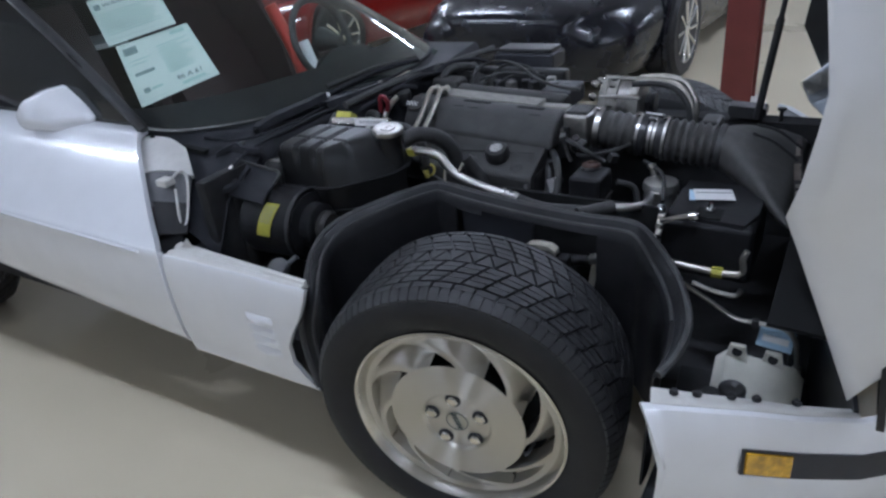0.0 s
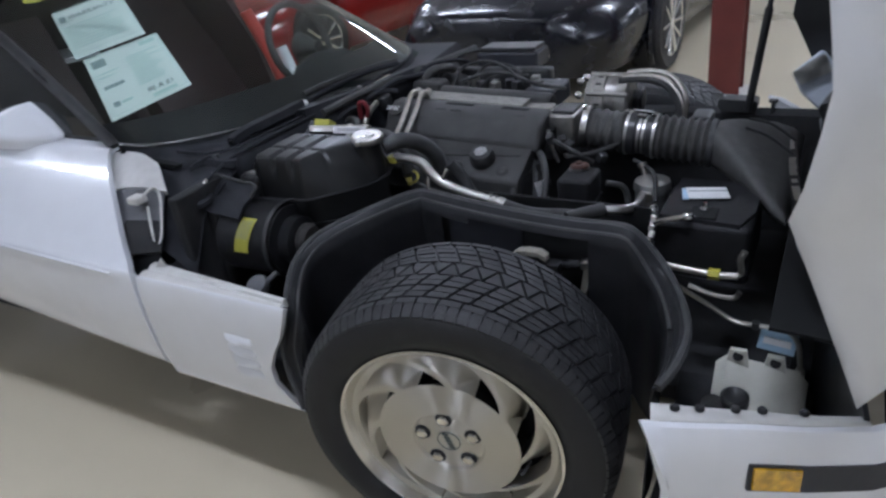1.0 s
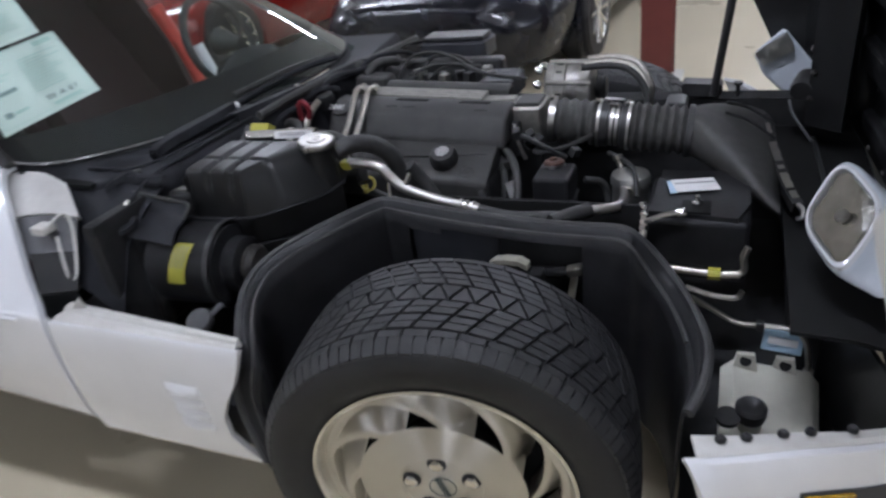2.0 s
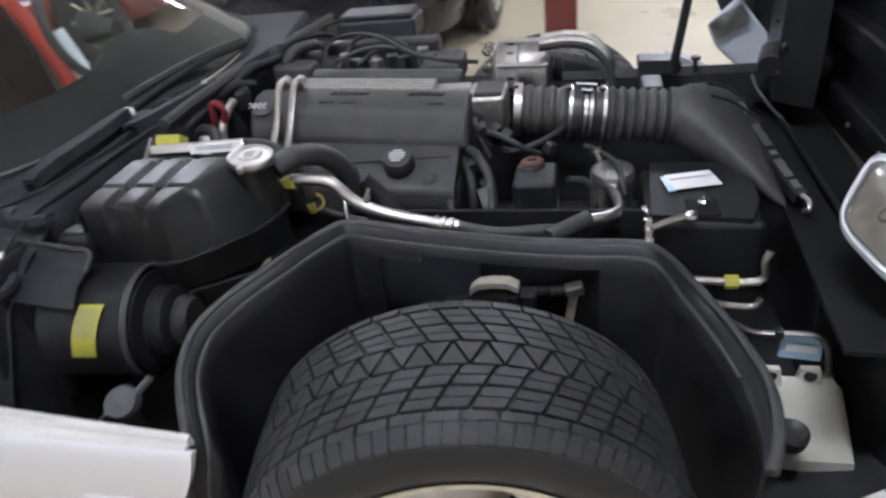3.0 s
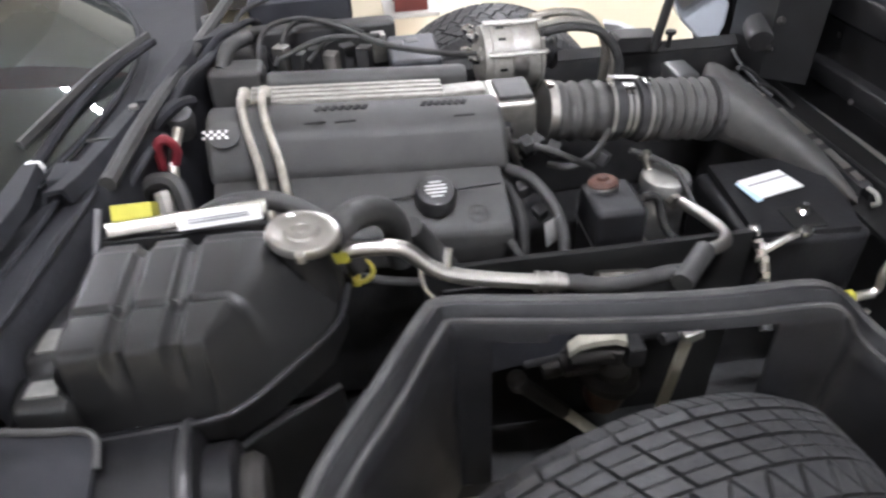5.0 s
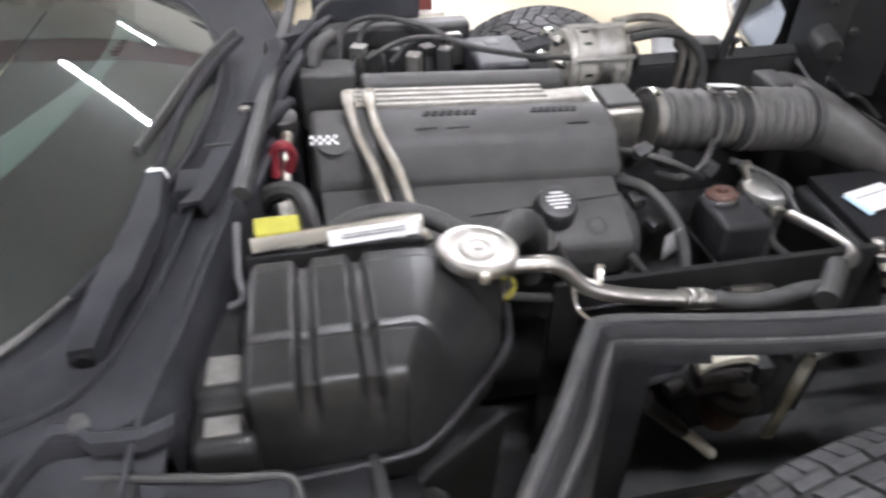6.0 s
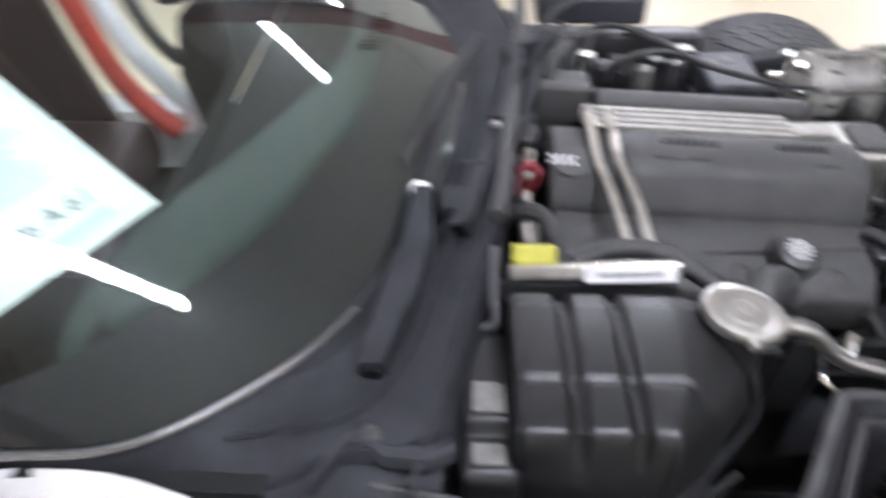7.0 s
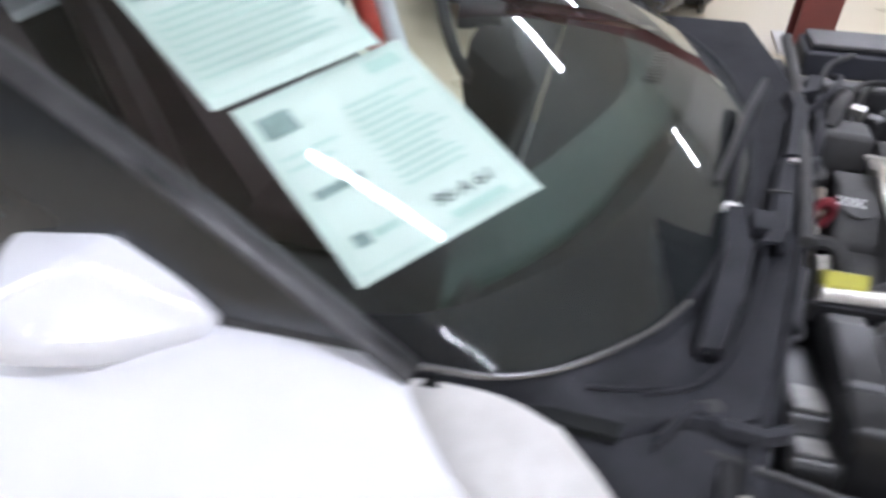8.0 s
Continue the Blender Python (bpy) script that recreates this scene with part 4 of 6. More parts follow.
part("dash_top", loft([[(-1.122, y, 0.758), ((dash_back(y) - 1.122) * 0.5, y, 0.776 + 0.03 * math.exp(-((y - 0.40) / 0.16) ** 2)), (dash_back(y), y, 0.760), (dash_back(y) - 0.02, y, 0.66), (dash_back(y) + 0.02, y, 0.40)] for y in np.linspace(-0.56, 0.60, 24)], thick=0.008), DASH, dash, "dark dashboard top")
steer = part("steering_wheel", sweep([(-1.34 - 0.05 * math.sin(a), 0.49 + 0.165 * math.cos(a), 0.82 + 0.160 * math.sin(a)) for a in np.linspace(0, 2 * math.pi, 20)], 0.014, 8, 2), RUBBER, car, "black steering wheel")
part("column_boss", lathe([(0.05, -0.01), (0.045, 0.02), (0.03, 0.05), (0.026, 0.09)], (-1.34, 0.49, 0.82), (1, 0, -0.1), 14), RUBBER, steer)


def seat(y):
    s = part("seat", loft([[(-2.02 + dx, y + w, z) for w in np.linspace(-0.24, 0.24, 9)] for dx, z in ((0.02, 0.36), (0.10, 0.45), (0.02, 0.62), (-0.06, 0.80), (-0.12, 0.96), (-0.15, 1.02))], thick=0.12), CLOTH, car, "dark leather bucket seat")
    part("seat_cushion", box((-2.02, y - 0.24, 0.28), (-1.52, y + 0.24, 0.42), 0.04, 3), CLOTH, s)
    part("bolster", sweep([(-1.98, y - 0.24, 0.42), (-2.02, y - 0.25, 0.65), (-2.10, y - 0.22, 0.9)], 0.05, 8), CLOTH, s)


seat(-0.34)
seat(0.40)
# Panel added for the darkness at the cabin's back, where a hatch would be.
part("cabin_dark_panel", box((-2.34, -0.66, 0.26), (-2.30, 0.66, 1.14)), DASH, car)
part("cabin_floor", box((-2.3, -0.72, 0.22), (-0.95, 0.72, 0.26)), DARK, car)
part("far_sill", loft([[(-0.95 - 1.2 * s, y, z) for y, z in ((0.64, 0.24), (0.66, 0.36), (0.70, 0.395), (0.80, 0.39), (0.86, 0.36), (0.80, 0.20))] for s in (0, 0.5, 1)], thick=0.02), WHITE, car, "white door sill of the far side")
part("far_quarter", loft([[(x - dx, y, z) for x, y, z in ((-1.56, 0.66, 0.36), (-1.62, 0.66, 0.60), (-1.645, 0.64, 0.80), (-1.70, 0.58, 1.02), (-1.80, 0.52, 1.16))] for dx in (0.06, 0.30, 0.60)], thick=0.03), CLOTH, car, "dark trim behind the far door opening")
part("jamb_trim", sweep([(-1.46, 0.62, 0.385), (-1.515, 0.62, 0.437), (-1.575, 0.62, 0.53), (-1.605, 0.62, 0.62), (-1.63, 0.61, 0.75), (-1.68, 0.57, 0.95)], 0.028, 10, 3), material("red_leather", (0.42, 0.045, 0.03), 0.45, vary=0.15, scale=30, bump=0.2), car, "red leather edge of the door opening")
part("door_jamb", sweep([(-1.425, 0.66, 0.43), (-1.475, 0.66, 0.49), (-1.54, 0.66, 0.585), (-1.575, 0.66, 0.68), (-1.60, 0.65, 0.78)], 0.026, 10, 3), WHITE, car, "white painted door jamb")
part("roof_panel", loft([[(x, y, 1.200 + 0.045 * math.cos(y * 2.4)) for y in np.linspace(-0.50, 0.60, 9)] for x in (-1.72, -1.95, -2.2, -2.4)], thick=0.03), NAVY, car, "dark roof panel")
rear_rows = []
for x, w, zt in ((-2.15, 0.865, 0.86), (-2.45, 0.885, 0.90), (-2.8, 0.885, 0.89), (-3.1, 0.86, 0.86), (-3.35, 0.80, 0.80)):
    rear_rows.append([(x, -w + 0.06, 0.20), (x, -w, 0.36), (x, -w, 0.56), (x, -w + 0.10, zt - 0.06), (x, -0.55, zt), (x, 0, zt + 0.03), (x, 0.55, zt), (x, w - 0.10, zt - 0.06), (x, w, 0.56), (x, w, 0.36), (x, w - 0.06, 0.20)])
part("rear_body", loft([spline(r, 3) for r in rear_rows], thick=0.02), WHITE, car, "white rear body")
part("rear_glass", loft([[(x, y, z) for y in np.linspace(-0.55, 0.6, 7)] for x, z in ((-2.38, 1.17), (-2.7, 1.06), (-3.0, 0.93))], thick=0.006), SIDEGLASS, car)

# wheelhouse liner
FL = spline([(-0.385, -0.835, 0.30), (-0.425, -0.815, 0.43), (-0.415, -0.785, 0.530), (-0.448, -0.725, 0.560), (-0.468, -0.660, 0.588), (-0.448, -0.590, 0.617), (-0.370, -0.490, 0.642), (-0.310, -0.398, 0.648), (-0.275, -0.366, 0.644), (-0.17, -0.372, 0.634),
             (-0.02, -0.392, 0.630), (0.12, -0.405, 0.630), (0.205, -0.408, 0.632), (0.255, -0.418, 0.622), (0.320, -0.440, 0.560), (0.370, -0.520, 0.530), (0.393, -0.600, 0.520), (0.390, -0.680, 0.510), (0.372, -0.735, 0.500)], 5)
liner_rows = []
for k, p in enumerate(FL):
    inward = Vector((-0.02 - p.x, -0.80 - p.y, 0)).normalized()
    straight = max(0.0, min(1.0, (p.y + 0.50) / 0.08)) * max(0.0, min(1.0, (0.30 - abs(p.x)) / 0.06))
    inward = inward.lerp(Vector((0, -1, 0)), straight).normalized()
    keep = 0.25 + 0.75 * min(1, (len(FL) - 1 - k) / 10)
    foot = max(0.22, p.z - 0.34)
    sect = ((0.000, -0.014), (-0.002, 0.000), (0.004, 0.007), (0.014, 0.008), (0.022, 0.002), (0.026, -0.004), (0.036, -0.005), (0.041, -0.012), (0.043, -0.020))
    row = [p + inward * (a * keep) + Vector((0, 0, b * keep)) for a, b in sect]
    wall = p + inward * (0.046 * keep)
    row += [Vector((wall.x, wall.y, p.z + (foot - p.z) * q)) + inward * (0.012 * q) for q in (0.09, 0.30, 0.55, 0.8, 1.0)]
    liner_rows.append(row)
lbm = loft(liner_rows)
bmesh.ops.delete(lbm, geom=[f for f in lbm.faces if -0.225 < f.calc_center_median().x < 0.165 and f.calc_center_median().z < 0.608 and f.calc_center_median().y > -0.47], context="FACES")
bmesh.ops.recalc_face_normals(lbm, faces=lbm.faces)
bmesh.ops.solidify(lbm, geom=lbm.faces[:], thickness=0.004)
liner = part("wheelhouse_liner", lbm, LINER, car, "black plastic wheelhouse liner with a raised rim and an opening", 40)
part("liner_rim", sweep([p + Vector((0, 0, 0.002)) for p in FL[::3]], 0.0085, 8, 3), RIM, liner, "worn grey-black rubber rim")
part("inner_lip", sweep([FL[k] + (Vector((-0.02, -0.80, 0)) - Vector((FL[k].x, FL[k].y, 0))).normalized().lerp(Vector((0, -1, 0)), max(0.0, min(1.0, (FL[k].y + 0.50) / 0.08)) * max(0.0, min(1.0, (0.30 - abs(FL[k].x)) / 0.06))).normalized() * 0.033 + Vector((0, 0, -0.004)) for k in range(0, len(FL) - 10, 3)], 0.0042, 6, 3), RIM, liner)
# Backing sheet added behind the opening, its shade painted near-black.
part("opening_backing", box((-0.29, -0.245, 0.18), (0.24, -0.235, 0.60)), SLOT, liner)
part("access_plate", extrude([(-0.27, 0.60), (-0.055, 0.60), (-0.065, 0.47), (-0.085, 0.43), (-0.27, 0.40)], "y", -0.298, -0.290, 0.003), GREYBOX, liner, "smooth blue-grey inner plate")

# suspension seen through the opening
PALE = material("pale_zinc_steel", (0.50, 0.48, 0.40), 0.5, 0.35, vary=0.15, scale=50, bump=0.15, dust=0.3, dust_colour=(0.30, 0.27, 0.18))
susp = part("suspension_bracket", rounded(loft([[(x, -0.336, z - 0.012), (x, -0.336, z), (x + 0.003, -0.316, z + 0.004), (x + 0.003, -0.316, z - 0.012)] for x, z in
                                               ((-0.080, 0.479), (-0.064, 0.492), (-0.036, 0.497), (-0.006, 0.496), (0.012, 0.486))], closed=True, caps=True), 0.004, 2), PALE, car, "bare metal upper suspension bracket")
for k, (x0, x1, z0, z1) in enumerate(((-0.078, -0.010, 0.455, 0.468), (-0.088, -0.030, 0.432, 0.446), (0.016, 0.045, 0.430, 0.470))):
    part("bracket_step", box((x0, -0.350 + 0.004 * k, z0), (x1, -0.305, z1), 0.004), BROWNBLACK if k < 2 else DARK, susp)
part("ball_joint", lathe([(0.012, 0.055), (0.014, 0.03), (0.022, 0.026), (0.030, 0.018), (0.031, 0.004), (0.047, 0.0), (0.049, -0.012), (0.045, -0.018), (0.034, -0.022)], (-0.002, -0.325, 0.410), (0.05, -0.05, 1), 28), BROWNBLACK, susp, "greasy steel ball joint")
part("spring_cup", lathe([(0.036, 0.0), (0.038, -0.01), (0.033, -0.045), (0.026, -0.06)], (-0.004, -0.323, 0.388), (0.05, -0.05, 1), 24), BROWN, susp, "rusty brown cup")
part("shock_strap", rounded(loft([[(x - 0.008, y - 0.003, z), (x + 0.008, y - 0.005, z), (x + 0.008, y + 0.004, z), (x - 0.008, y + 0.004, z)] for x, y, z in ((0.117, -0.328, 0.480), (0.108, -0.332, 0.420), (0.098, -0.338, 0.360), (0.085, -0.345, 0.29))], closed=True, caps=True), 0.002, 2), PALE, susp, "pale steel strap")
part("shock_bush", rounded(box((0.100, -0.345, 0.474), (0.134, -0.318, 0.494), turn=(0, -12, 8)), 0.005, 2), SATIN, susp)
part("bush_bolt", lathe([(0.010, -0.02), (0.010, 0.02)], (0.092, -0.325, 0.474), (1, 0.2, 0), 12), DARK, susp)
link = part("lower_link", sweep([(-0.158, -0.335, 0.425), (-0.120, -0.338, 0.385), (-0.080, -0.342, 0.345)], 0.0135, 10), BROWNBLACK, susp)
part("link_end", sweep([(-0.083, -0.342, 0.348), (-0.050, -0.346, 0.313), (-0.015, -0.350, 0.275)], 0.0105, 10), PALE, link, "pale steel rod end")
part("link_bolt", lathe([(0.016, -0.014), (0.016, 0.010), (0.010, 0.016), (0, 0.017)], (-0.160, -0.336, 0.430), (-0.3, -0.2, 1), 12), BROWNBLACK, link)
part("link_clamp", lathe([(0.012, -0.02), (0.014, 0.0), (0.012, 0.02)], (-0.095, -0.318, 0.425), (1, 0.1, 0.1), 12), BROWNBLACK, link)
part("cross_shaft", sweep([(-0.14, -0.29, 0.42), (0.0, -0.285, 0.44), (0.12, -0.28, 0.445)], 0.014, 10), DARK, susp)

# dark structure below and around the engine
frame_part = part("bay_frame", box((-0.72, -0.36, 0.16), (0.62, 0.60, 0.20)), DARK, car, "dark lower frame of the engine bay")
part("lower_tray", box((-0.86, -0.70, 0.17), (-0.36, -0.365, 0.21)), DARK, frame_part)
part("splash_panel", box((-0.640, -0.800, 0.27), (-0.632, -0.40, 0.478)), DARK, frame_part)
# Sheet added in black for the dark space behind the washer bottle.
part("front_dark_sheet", loft([[(x, y, z) for z in (0.10, 0.30, 0.455)] for x, y in ((0.612, -0.262), (0.64, -0.40), (0.68, -0.55), (0.69, -0.64))], thick=0.008), UNDER, frame_part)
part("nose_tray", box((0.40, -0.80, 0.04), (0.606, -0.30, 0.06)), DARK, frame_part)
part("firewall", box((-0.82, -0.70, 0.20), (-0.785, 0.66, 0.72), 0.01), DARK, frame_part)
part("far_rail", box((-0.72, 0.50, 0.20), (0.62, 0.56, 0.585), 0.01), DARK, frame_part)
part("far_apron", loft([[(x, 0.50, 0.585), (x, 0.53, 0.60), (x, 0.56, 0.575)] for x in (-0.70, -0.3, 0.20, 0.45, 0.62)], thick=0.008), DARK, frame_part)
part("front_apron", loft([[(0.36, -0.78, 0.20), (0.36, -0.60, 0.20), (0.34, -0.36, 0.24)], [(0.52, -0.70, 0.22), (0.52, -0.52, 0.18), (0.50, -0.32, 0.22)], [(0.72, -0.56, 0.26), (0.70, -0.4, 0.20), (0.68, -0.28, 0.22)]], thick=0.01), DARK, frame_part)
part("radiator_support", box((0.56, -0.26, 0.20), (0.62, 0.58, 0.50), 0.01), DARK, frame_part)
# Painted near-black for the shade between tank and liner.
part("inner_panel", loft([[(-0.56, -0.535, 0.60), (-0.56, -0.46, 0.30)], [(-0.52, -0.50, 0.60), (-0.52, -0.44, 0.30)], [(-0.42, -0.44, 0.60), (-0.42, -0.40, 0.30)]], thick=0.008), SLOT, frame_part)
part("side_sill", box((-0.86, -0.765, 0.275), (-0.42, -0.70, 0.36), 0.01), DARK, frame_part)

# engine
engine = part("engine", box((-0.60, -0.14, 0.22), (-0.12, 0.34, 0.60), 0.02), DARK, car, "black V8 engine with plastic covers")
TILT_Z = 0.05


def zc(x, z):
    return z + (-0.214 - x) * TILT_Z


def ridge_cover(poly, x0, x1, bev=0.006, segs=3):
    bm = extrude(poly, "x", x0, x1, bev, segs)
    for v in bm.verts:
        v.co.z += (-0.214 - v.co.x) * TILT_Z
    return bm


cover = part("intake_cover", ridge_cover([(0.082, 0.728), (0.030, 0.730), (-0.010, 0.712), (-0.040, 0.668), (-0.046, 0.640), (0.082, 0.640)], -0.612, -0.112, 0.012, 3), COVER, engine, "grey-black ribbed intake cover")
part("valve_cover", ridge_cover([(-0.030, 0.650), (-0.048, 0.650), (-0.075, 0.640), (-0.150, 0.604), (-0.158, 0.592), (-0.158, 0.535), (-0.03, 0.52)], -0.606, -0.128, 0.006, 2), COVER, engine, "grey-black valve cover")
for x0, x1 in ((-0.43, -0.34), (-0.25, -0.17)):
    for k in range(7):
        xx = x0 + (x1 - x0) * k / 7
        part("vent_slot", box((xx, 0.036, zc(xx, 0.7285)), (xx + 0.008, 0.052, zc(xx, 0.7315)), turn=(0, 0, -25)), SLOT, cover)
for x0 in (-0.45, -0.40, -0.20):
    part("moulded_line", box((x0, 0.006, zc(x0, 0.7225)), (x0 + 0.035, 0.009, zc(x0, 0.7245)), turn=(24, 0, 0)), BLACK, cover)
part("cover_seam", box((-0.60, -0.1015, zc(-0.36, 0.628)), (-0.14, -0.0985, zc(-0.36, 0.6295)), turn=(0, -2.9, 0)), SLOT, engine)
emb = part("emblem_disc", lathe([(0.026, 0), (0.026, 0.003), (0, 0.0035)], (-0.578, -0.004, zc(-0.578, 0.716)), (0, -0.52, 0.85), 28), COVER, cover, "round grey cover emblem")
flag = bmesh.new()
fu, fv, fn = Vector((1, 0, -0.05)).normalized(), Vector((0, 0.85, 0.52)), Vector((0, -0.52, 0.85))
for a in range(7):
    for b in range(3):
        if (a + b) % 2 == 0:
            o = Vector((-0.592, -0.004, zc(-0.578, 0.716))) + fu * (a - 3) * 0.006 + fv * (b - 1) * 0.0055 + fn * 0.0042
            bmesh.ops.create_grid(flag, x_segments=1, y_segments=1, size=0.0026, matrix=Matrix(((fu.x, fv.x, fn.x, o.x), (fu.y, fv.y, fn.y, o.y), (fu.z, fv.z, fn.z, o.z), (0, 0, 0, 1))))
part("flag_squares", flag, LABEL, emb)
# ribbed plenum and far cover
plen = part("plenum_ribs", ridge_cover([(0.078, 0.722), (0.150, 0.722), (0.150, 0.66), (0.078, 0.66)], -0.53, -0.205), ALLOY, engine, "silver ribbed plenum top")
for k in range(4):
    y = 0.086 + k * 0.018
    part("rib", ridge_cover([(y - 0.006, 0.722), (y - 0.005, 0.731), (y + 0.005, 0.731), (y + 0.006, 0.722)], -0.545, -0.205, 0.002, 2), ALLOY, plen)
part("far_intake_cover", ridge_cover([(0.152, 0.70), (0.157, 0.735), (0.182, 0.742), (0.21, 0.728), (0.25, 0.66), (0.25, 0.60), (0.152, 0.60)], -0.52, -0.15, 0.010, 3), COVER, engine)
part("rear_cover_box", ridge_cover([(0.165, 0.69), (0.17, 0.748), (0.235, 0.748), (0.26, 0.70), (0.26, 0.64), (0.165, 0.64)], -0.625, -0.525, 0.010, 3), COVER, engine)
# oil cap
oc = part("oil_cap", lathe([(0.032, -0.035), (0.034, -0.03), (0.034, -0.012), (0.030, -0.002), (0.026, 0.0), (0, 0.0)], (-0.250, -0.117, 0.660), (0, -0.35, 0.94), 20), BLACK, engine, "black oil filler cap with white print")
for k, (w, o) in enumerate(((0.010, 0.014), (0.017, 0.007), (0.018, 0.0), (0.016, -0.007), (0.010, -0.014))):
    part("print_bar", box((-0.250 - w, -0.117 + o * 0.93 - 0.0014, 0.6605 + o * 0.35), (-0.250 + w, -0.117 + o * 0.93 + 0.0014, 0.6618 + o * 0.35), turn=(20, 0, 0)), LABEL, oc)
for x in (-0.325, -0.185):
    part("cover_stud", lathe([(0.018, -0.02), (0.018, 0.002), (0.012, 0.006), (0.006, 0.006), (0, 0.004)], (x, -0.128, zc(x, 0.612)), (0, -0.42, 0.9), 18), COVER, engine)
# twin pipes over the cover
for x0, y0, z0, xe in ((-0.547, 0.052, 0.770, -0.513), (-0.514, 0.056, 0.768, -0.480)):
    p = part("fuel_pipe", sweep([(x0, y0 + 0.03, z0 - 0.012), (x0, y0 + 0.008, z0), (x0 - 0.001, y0 - 0.016, z0 - 0.004), (x0 + 0.006, y0 - 0.06, z0 - 0.030), (xe - 0.010, -0.075, 0.716), (xe, -0.130, 0.694), (xe + 0.014, -0.19, 0.665)], 0.0075, 10), TUBE, engine, "dull metal fuel pipe")
    part("pipe_collar", lathe([(0.011, -0.012), (0.011, 0.012)], (x0, y0 + 0.022, z0 - 0.008), (0, 1, 0.4), 10), TUBE, p)
part("pipe_clip", box((-0.552, 0.070, 0.744), (-0.508, 0.086, 0.752), 0.003), ALU, engine)

# throttle body and intake bellows
tb = part("throttle_body", box((-0.120, 0.020, 0.62), (-0.035, 0.130, 0.722), 0.010, 3), CAST, engine, "cast alloy throttle body")
part("sensor_box", box((-0.104, 0.030, 0.720), (-0.040, 0.110, 0.731), 0.005), COVER, tb, "flat grey cover plate")
tb.location = (-0.006, 0.030, -0.008)
part("throttle_linkage", box((-0.125, -0.012, 0.60), (-0.085, 0.02, 0.69), 0.006), DARK, tb)
part("linkage_wheel", lathe([(0.020, 0), (0.020, 0.006), (0.012, 0.010)], (-0.062, -0.002, 0.640), (0, -1, 0), 16), CHROME, tb)
part("linkage_pin", sweep([(-0.10, -0.01, 0.69), (-0.09, -0.02, 0.65), (-0.07, -0.02, 0.60)], 0.006, 8), STEEL, tb)
part("flange_plate", box((-0.205, 0.078, 0.700), (-0.118, 0.120, 0.726), 0.006), ALLOY, tb)
AX0, AX1 = Vector((-0.019, 0.086, 0.671)), Vector((0.329, 0.096, 0.637))


def bellow(x0, x1, r, n, amp):
    prof = []
    for k in range(n * 6 + 1):
        s = k / (n * 6)
        prof.append((r + amp * math.cos(2 * math.pi * s * n), x0 + (x1 - x0) * s))
    return lathe([(r - 0.012, x0)] + prof + [(r - 0.012, x1)], AX0, AX1 - AX0, 36)


def clamp(at, r, parent, w=0.006):
    c = part("hose_clamp", lathe([(r, -w), (r + 0.002, -w), (r + 0.002, w), (r, w)], AX0 + (AX1 - AX0).normalized() * at, AX1 - AX0, 36, caps=False), SATIN, parent, "bright steel hose clamp")
    part("clamp_screw", box(tuple(AX0 + (AX1 - AX0).normalized() * at + Vector((-0.006, -r * 0.2 - 0.01, r - 0.001))), tuple(AX0 + (AX1 - AX0).normalized() * at + Vector((0.006, -r * 0.2 + 0.010, r + 0.009))), 0.002), CHROME, c)


duct = part("intake_bellows", bellow(0.0, 0.128, 0.053, 5, 0.0035), BELLOW, car, "ribbed black rubber intake bellows", 60)
part("front_bellows", bellow(0.185, 0.335, 0.056, 7, 0.0042), BELLOW, duct, "", 60)
part("flow_meter", lathe([(0.050, 0.12), (0.057, 0.122), (0.057, 0.140), (0.049, 0.142), (0.049, 0.170), (0.057, 0.172), (0.057, 0.19), (0.05, 0.192)], AX0, AX1 - AX0, 36), BLACK, duct, "black air meter ring")
part("meter_label", box((0.112, 0.090, 0.714), (0.157, 0.125, 0.718), turn=(-20, 5, 0)), LABEL, duct)
for at, r in ((0.004, 0.056), (0.118, 0.057), (0.150, 0.0500), (0.162, 0.0500), (0.190, 0.058)):
    clamp(at, r, duct, 0.008 if at < 0.1 else 0.0035)
part("bellows_cuff", lathe([(0.055, -0.008), (0.0625, -0.007), (0.0635, 0.0), (0.0625, 0.007), (0.054, 0.009)], AX0 + (AX1 - AX0).normalized() * 0.332, AX1 - AX0, 36), RIM, duct, "plain rubber cuff")
part("breather_pipe", sweep([(0.09, 0.03, 0.650), (0.04, -0.035, 0.645), (-0.01, -0.06, 0.640), (-0.04, -0.03, 0.63)], 0.006, 8), RUBBER, duct)
# air box across the nose
ab = []
for x, yc, hy, zc0, hz in ((0.312, 0.096, 0.050, 0.639, 0.050), (0.322, 0.097, 0.055, 0.638, 0.055), (0.345, 0.100, 0.076, 0.635, 0.059), (0.375, 0.112, 0.115, 0.626, 0.060), (0.425, 0.128, 0.175, 0.608, 0.056), (0.475, 0.14, 0.235, 0.586, 0.050), (0.520, 0.15, 0.275, 0.562, 0.042), (0.555, 0.155, 0.285, 0.540, 0.030)):
    ring = []
    for k in range(28):
        a = 2 * math.pi * k / 28
        c, d = math.cos(a), math.sin(a)
        ring.append((0.296 + (x - 0.296) * 0.83, yc + hy * math.copysign(abs(c) ** 0.75, c), zc0 + hz * math.copysign(abs(d) ** 0.8, d)))
    ab.append(ring)
airbox = part("air_box", loft(ab, closed=True, caps=True), BELLOW, car, "broad black plastic air box", 50)
for y in (0.10, 0.19):
    part("moulded_rib", sweep([(0.39, y * 0.8, 0.690), (0.44, y, 0.664), (0.50, y * 1.05, 0.618)], 0.004, 6), BLACK, airbox)
RAIL = spline([(0.478, 0.32, 0.600), (0.490, 0.22, 0.592), (0.507, 0.065, 0.583), (0.524, -0.03, 0.567), (0.545, -0.10, 0.550)], 6)
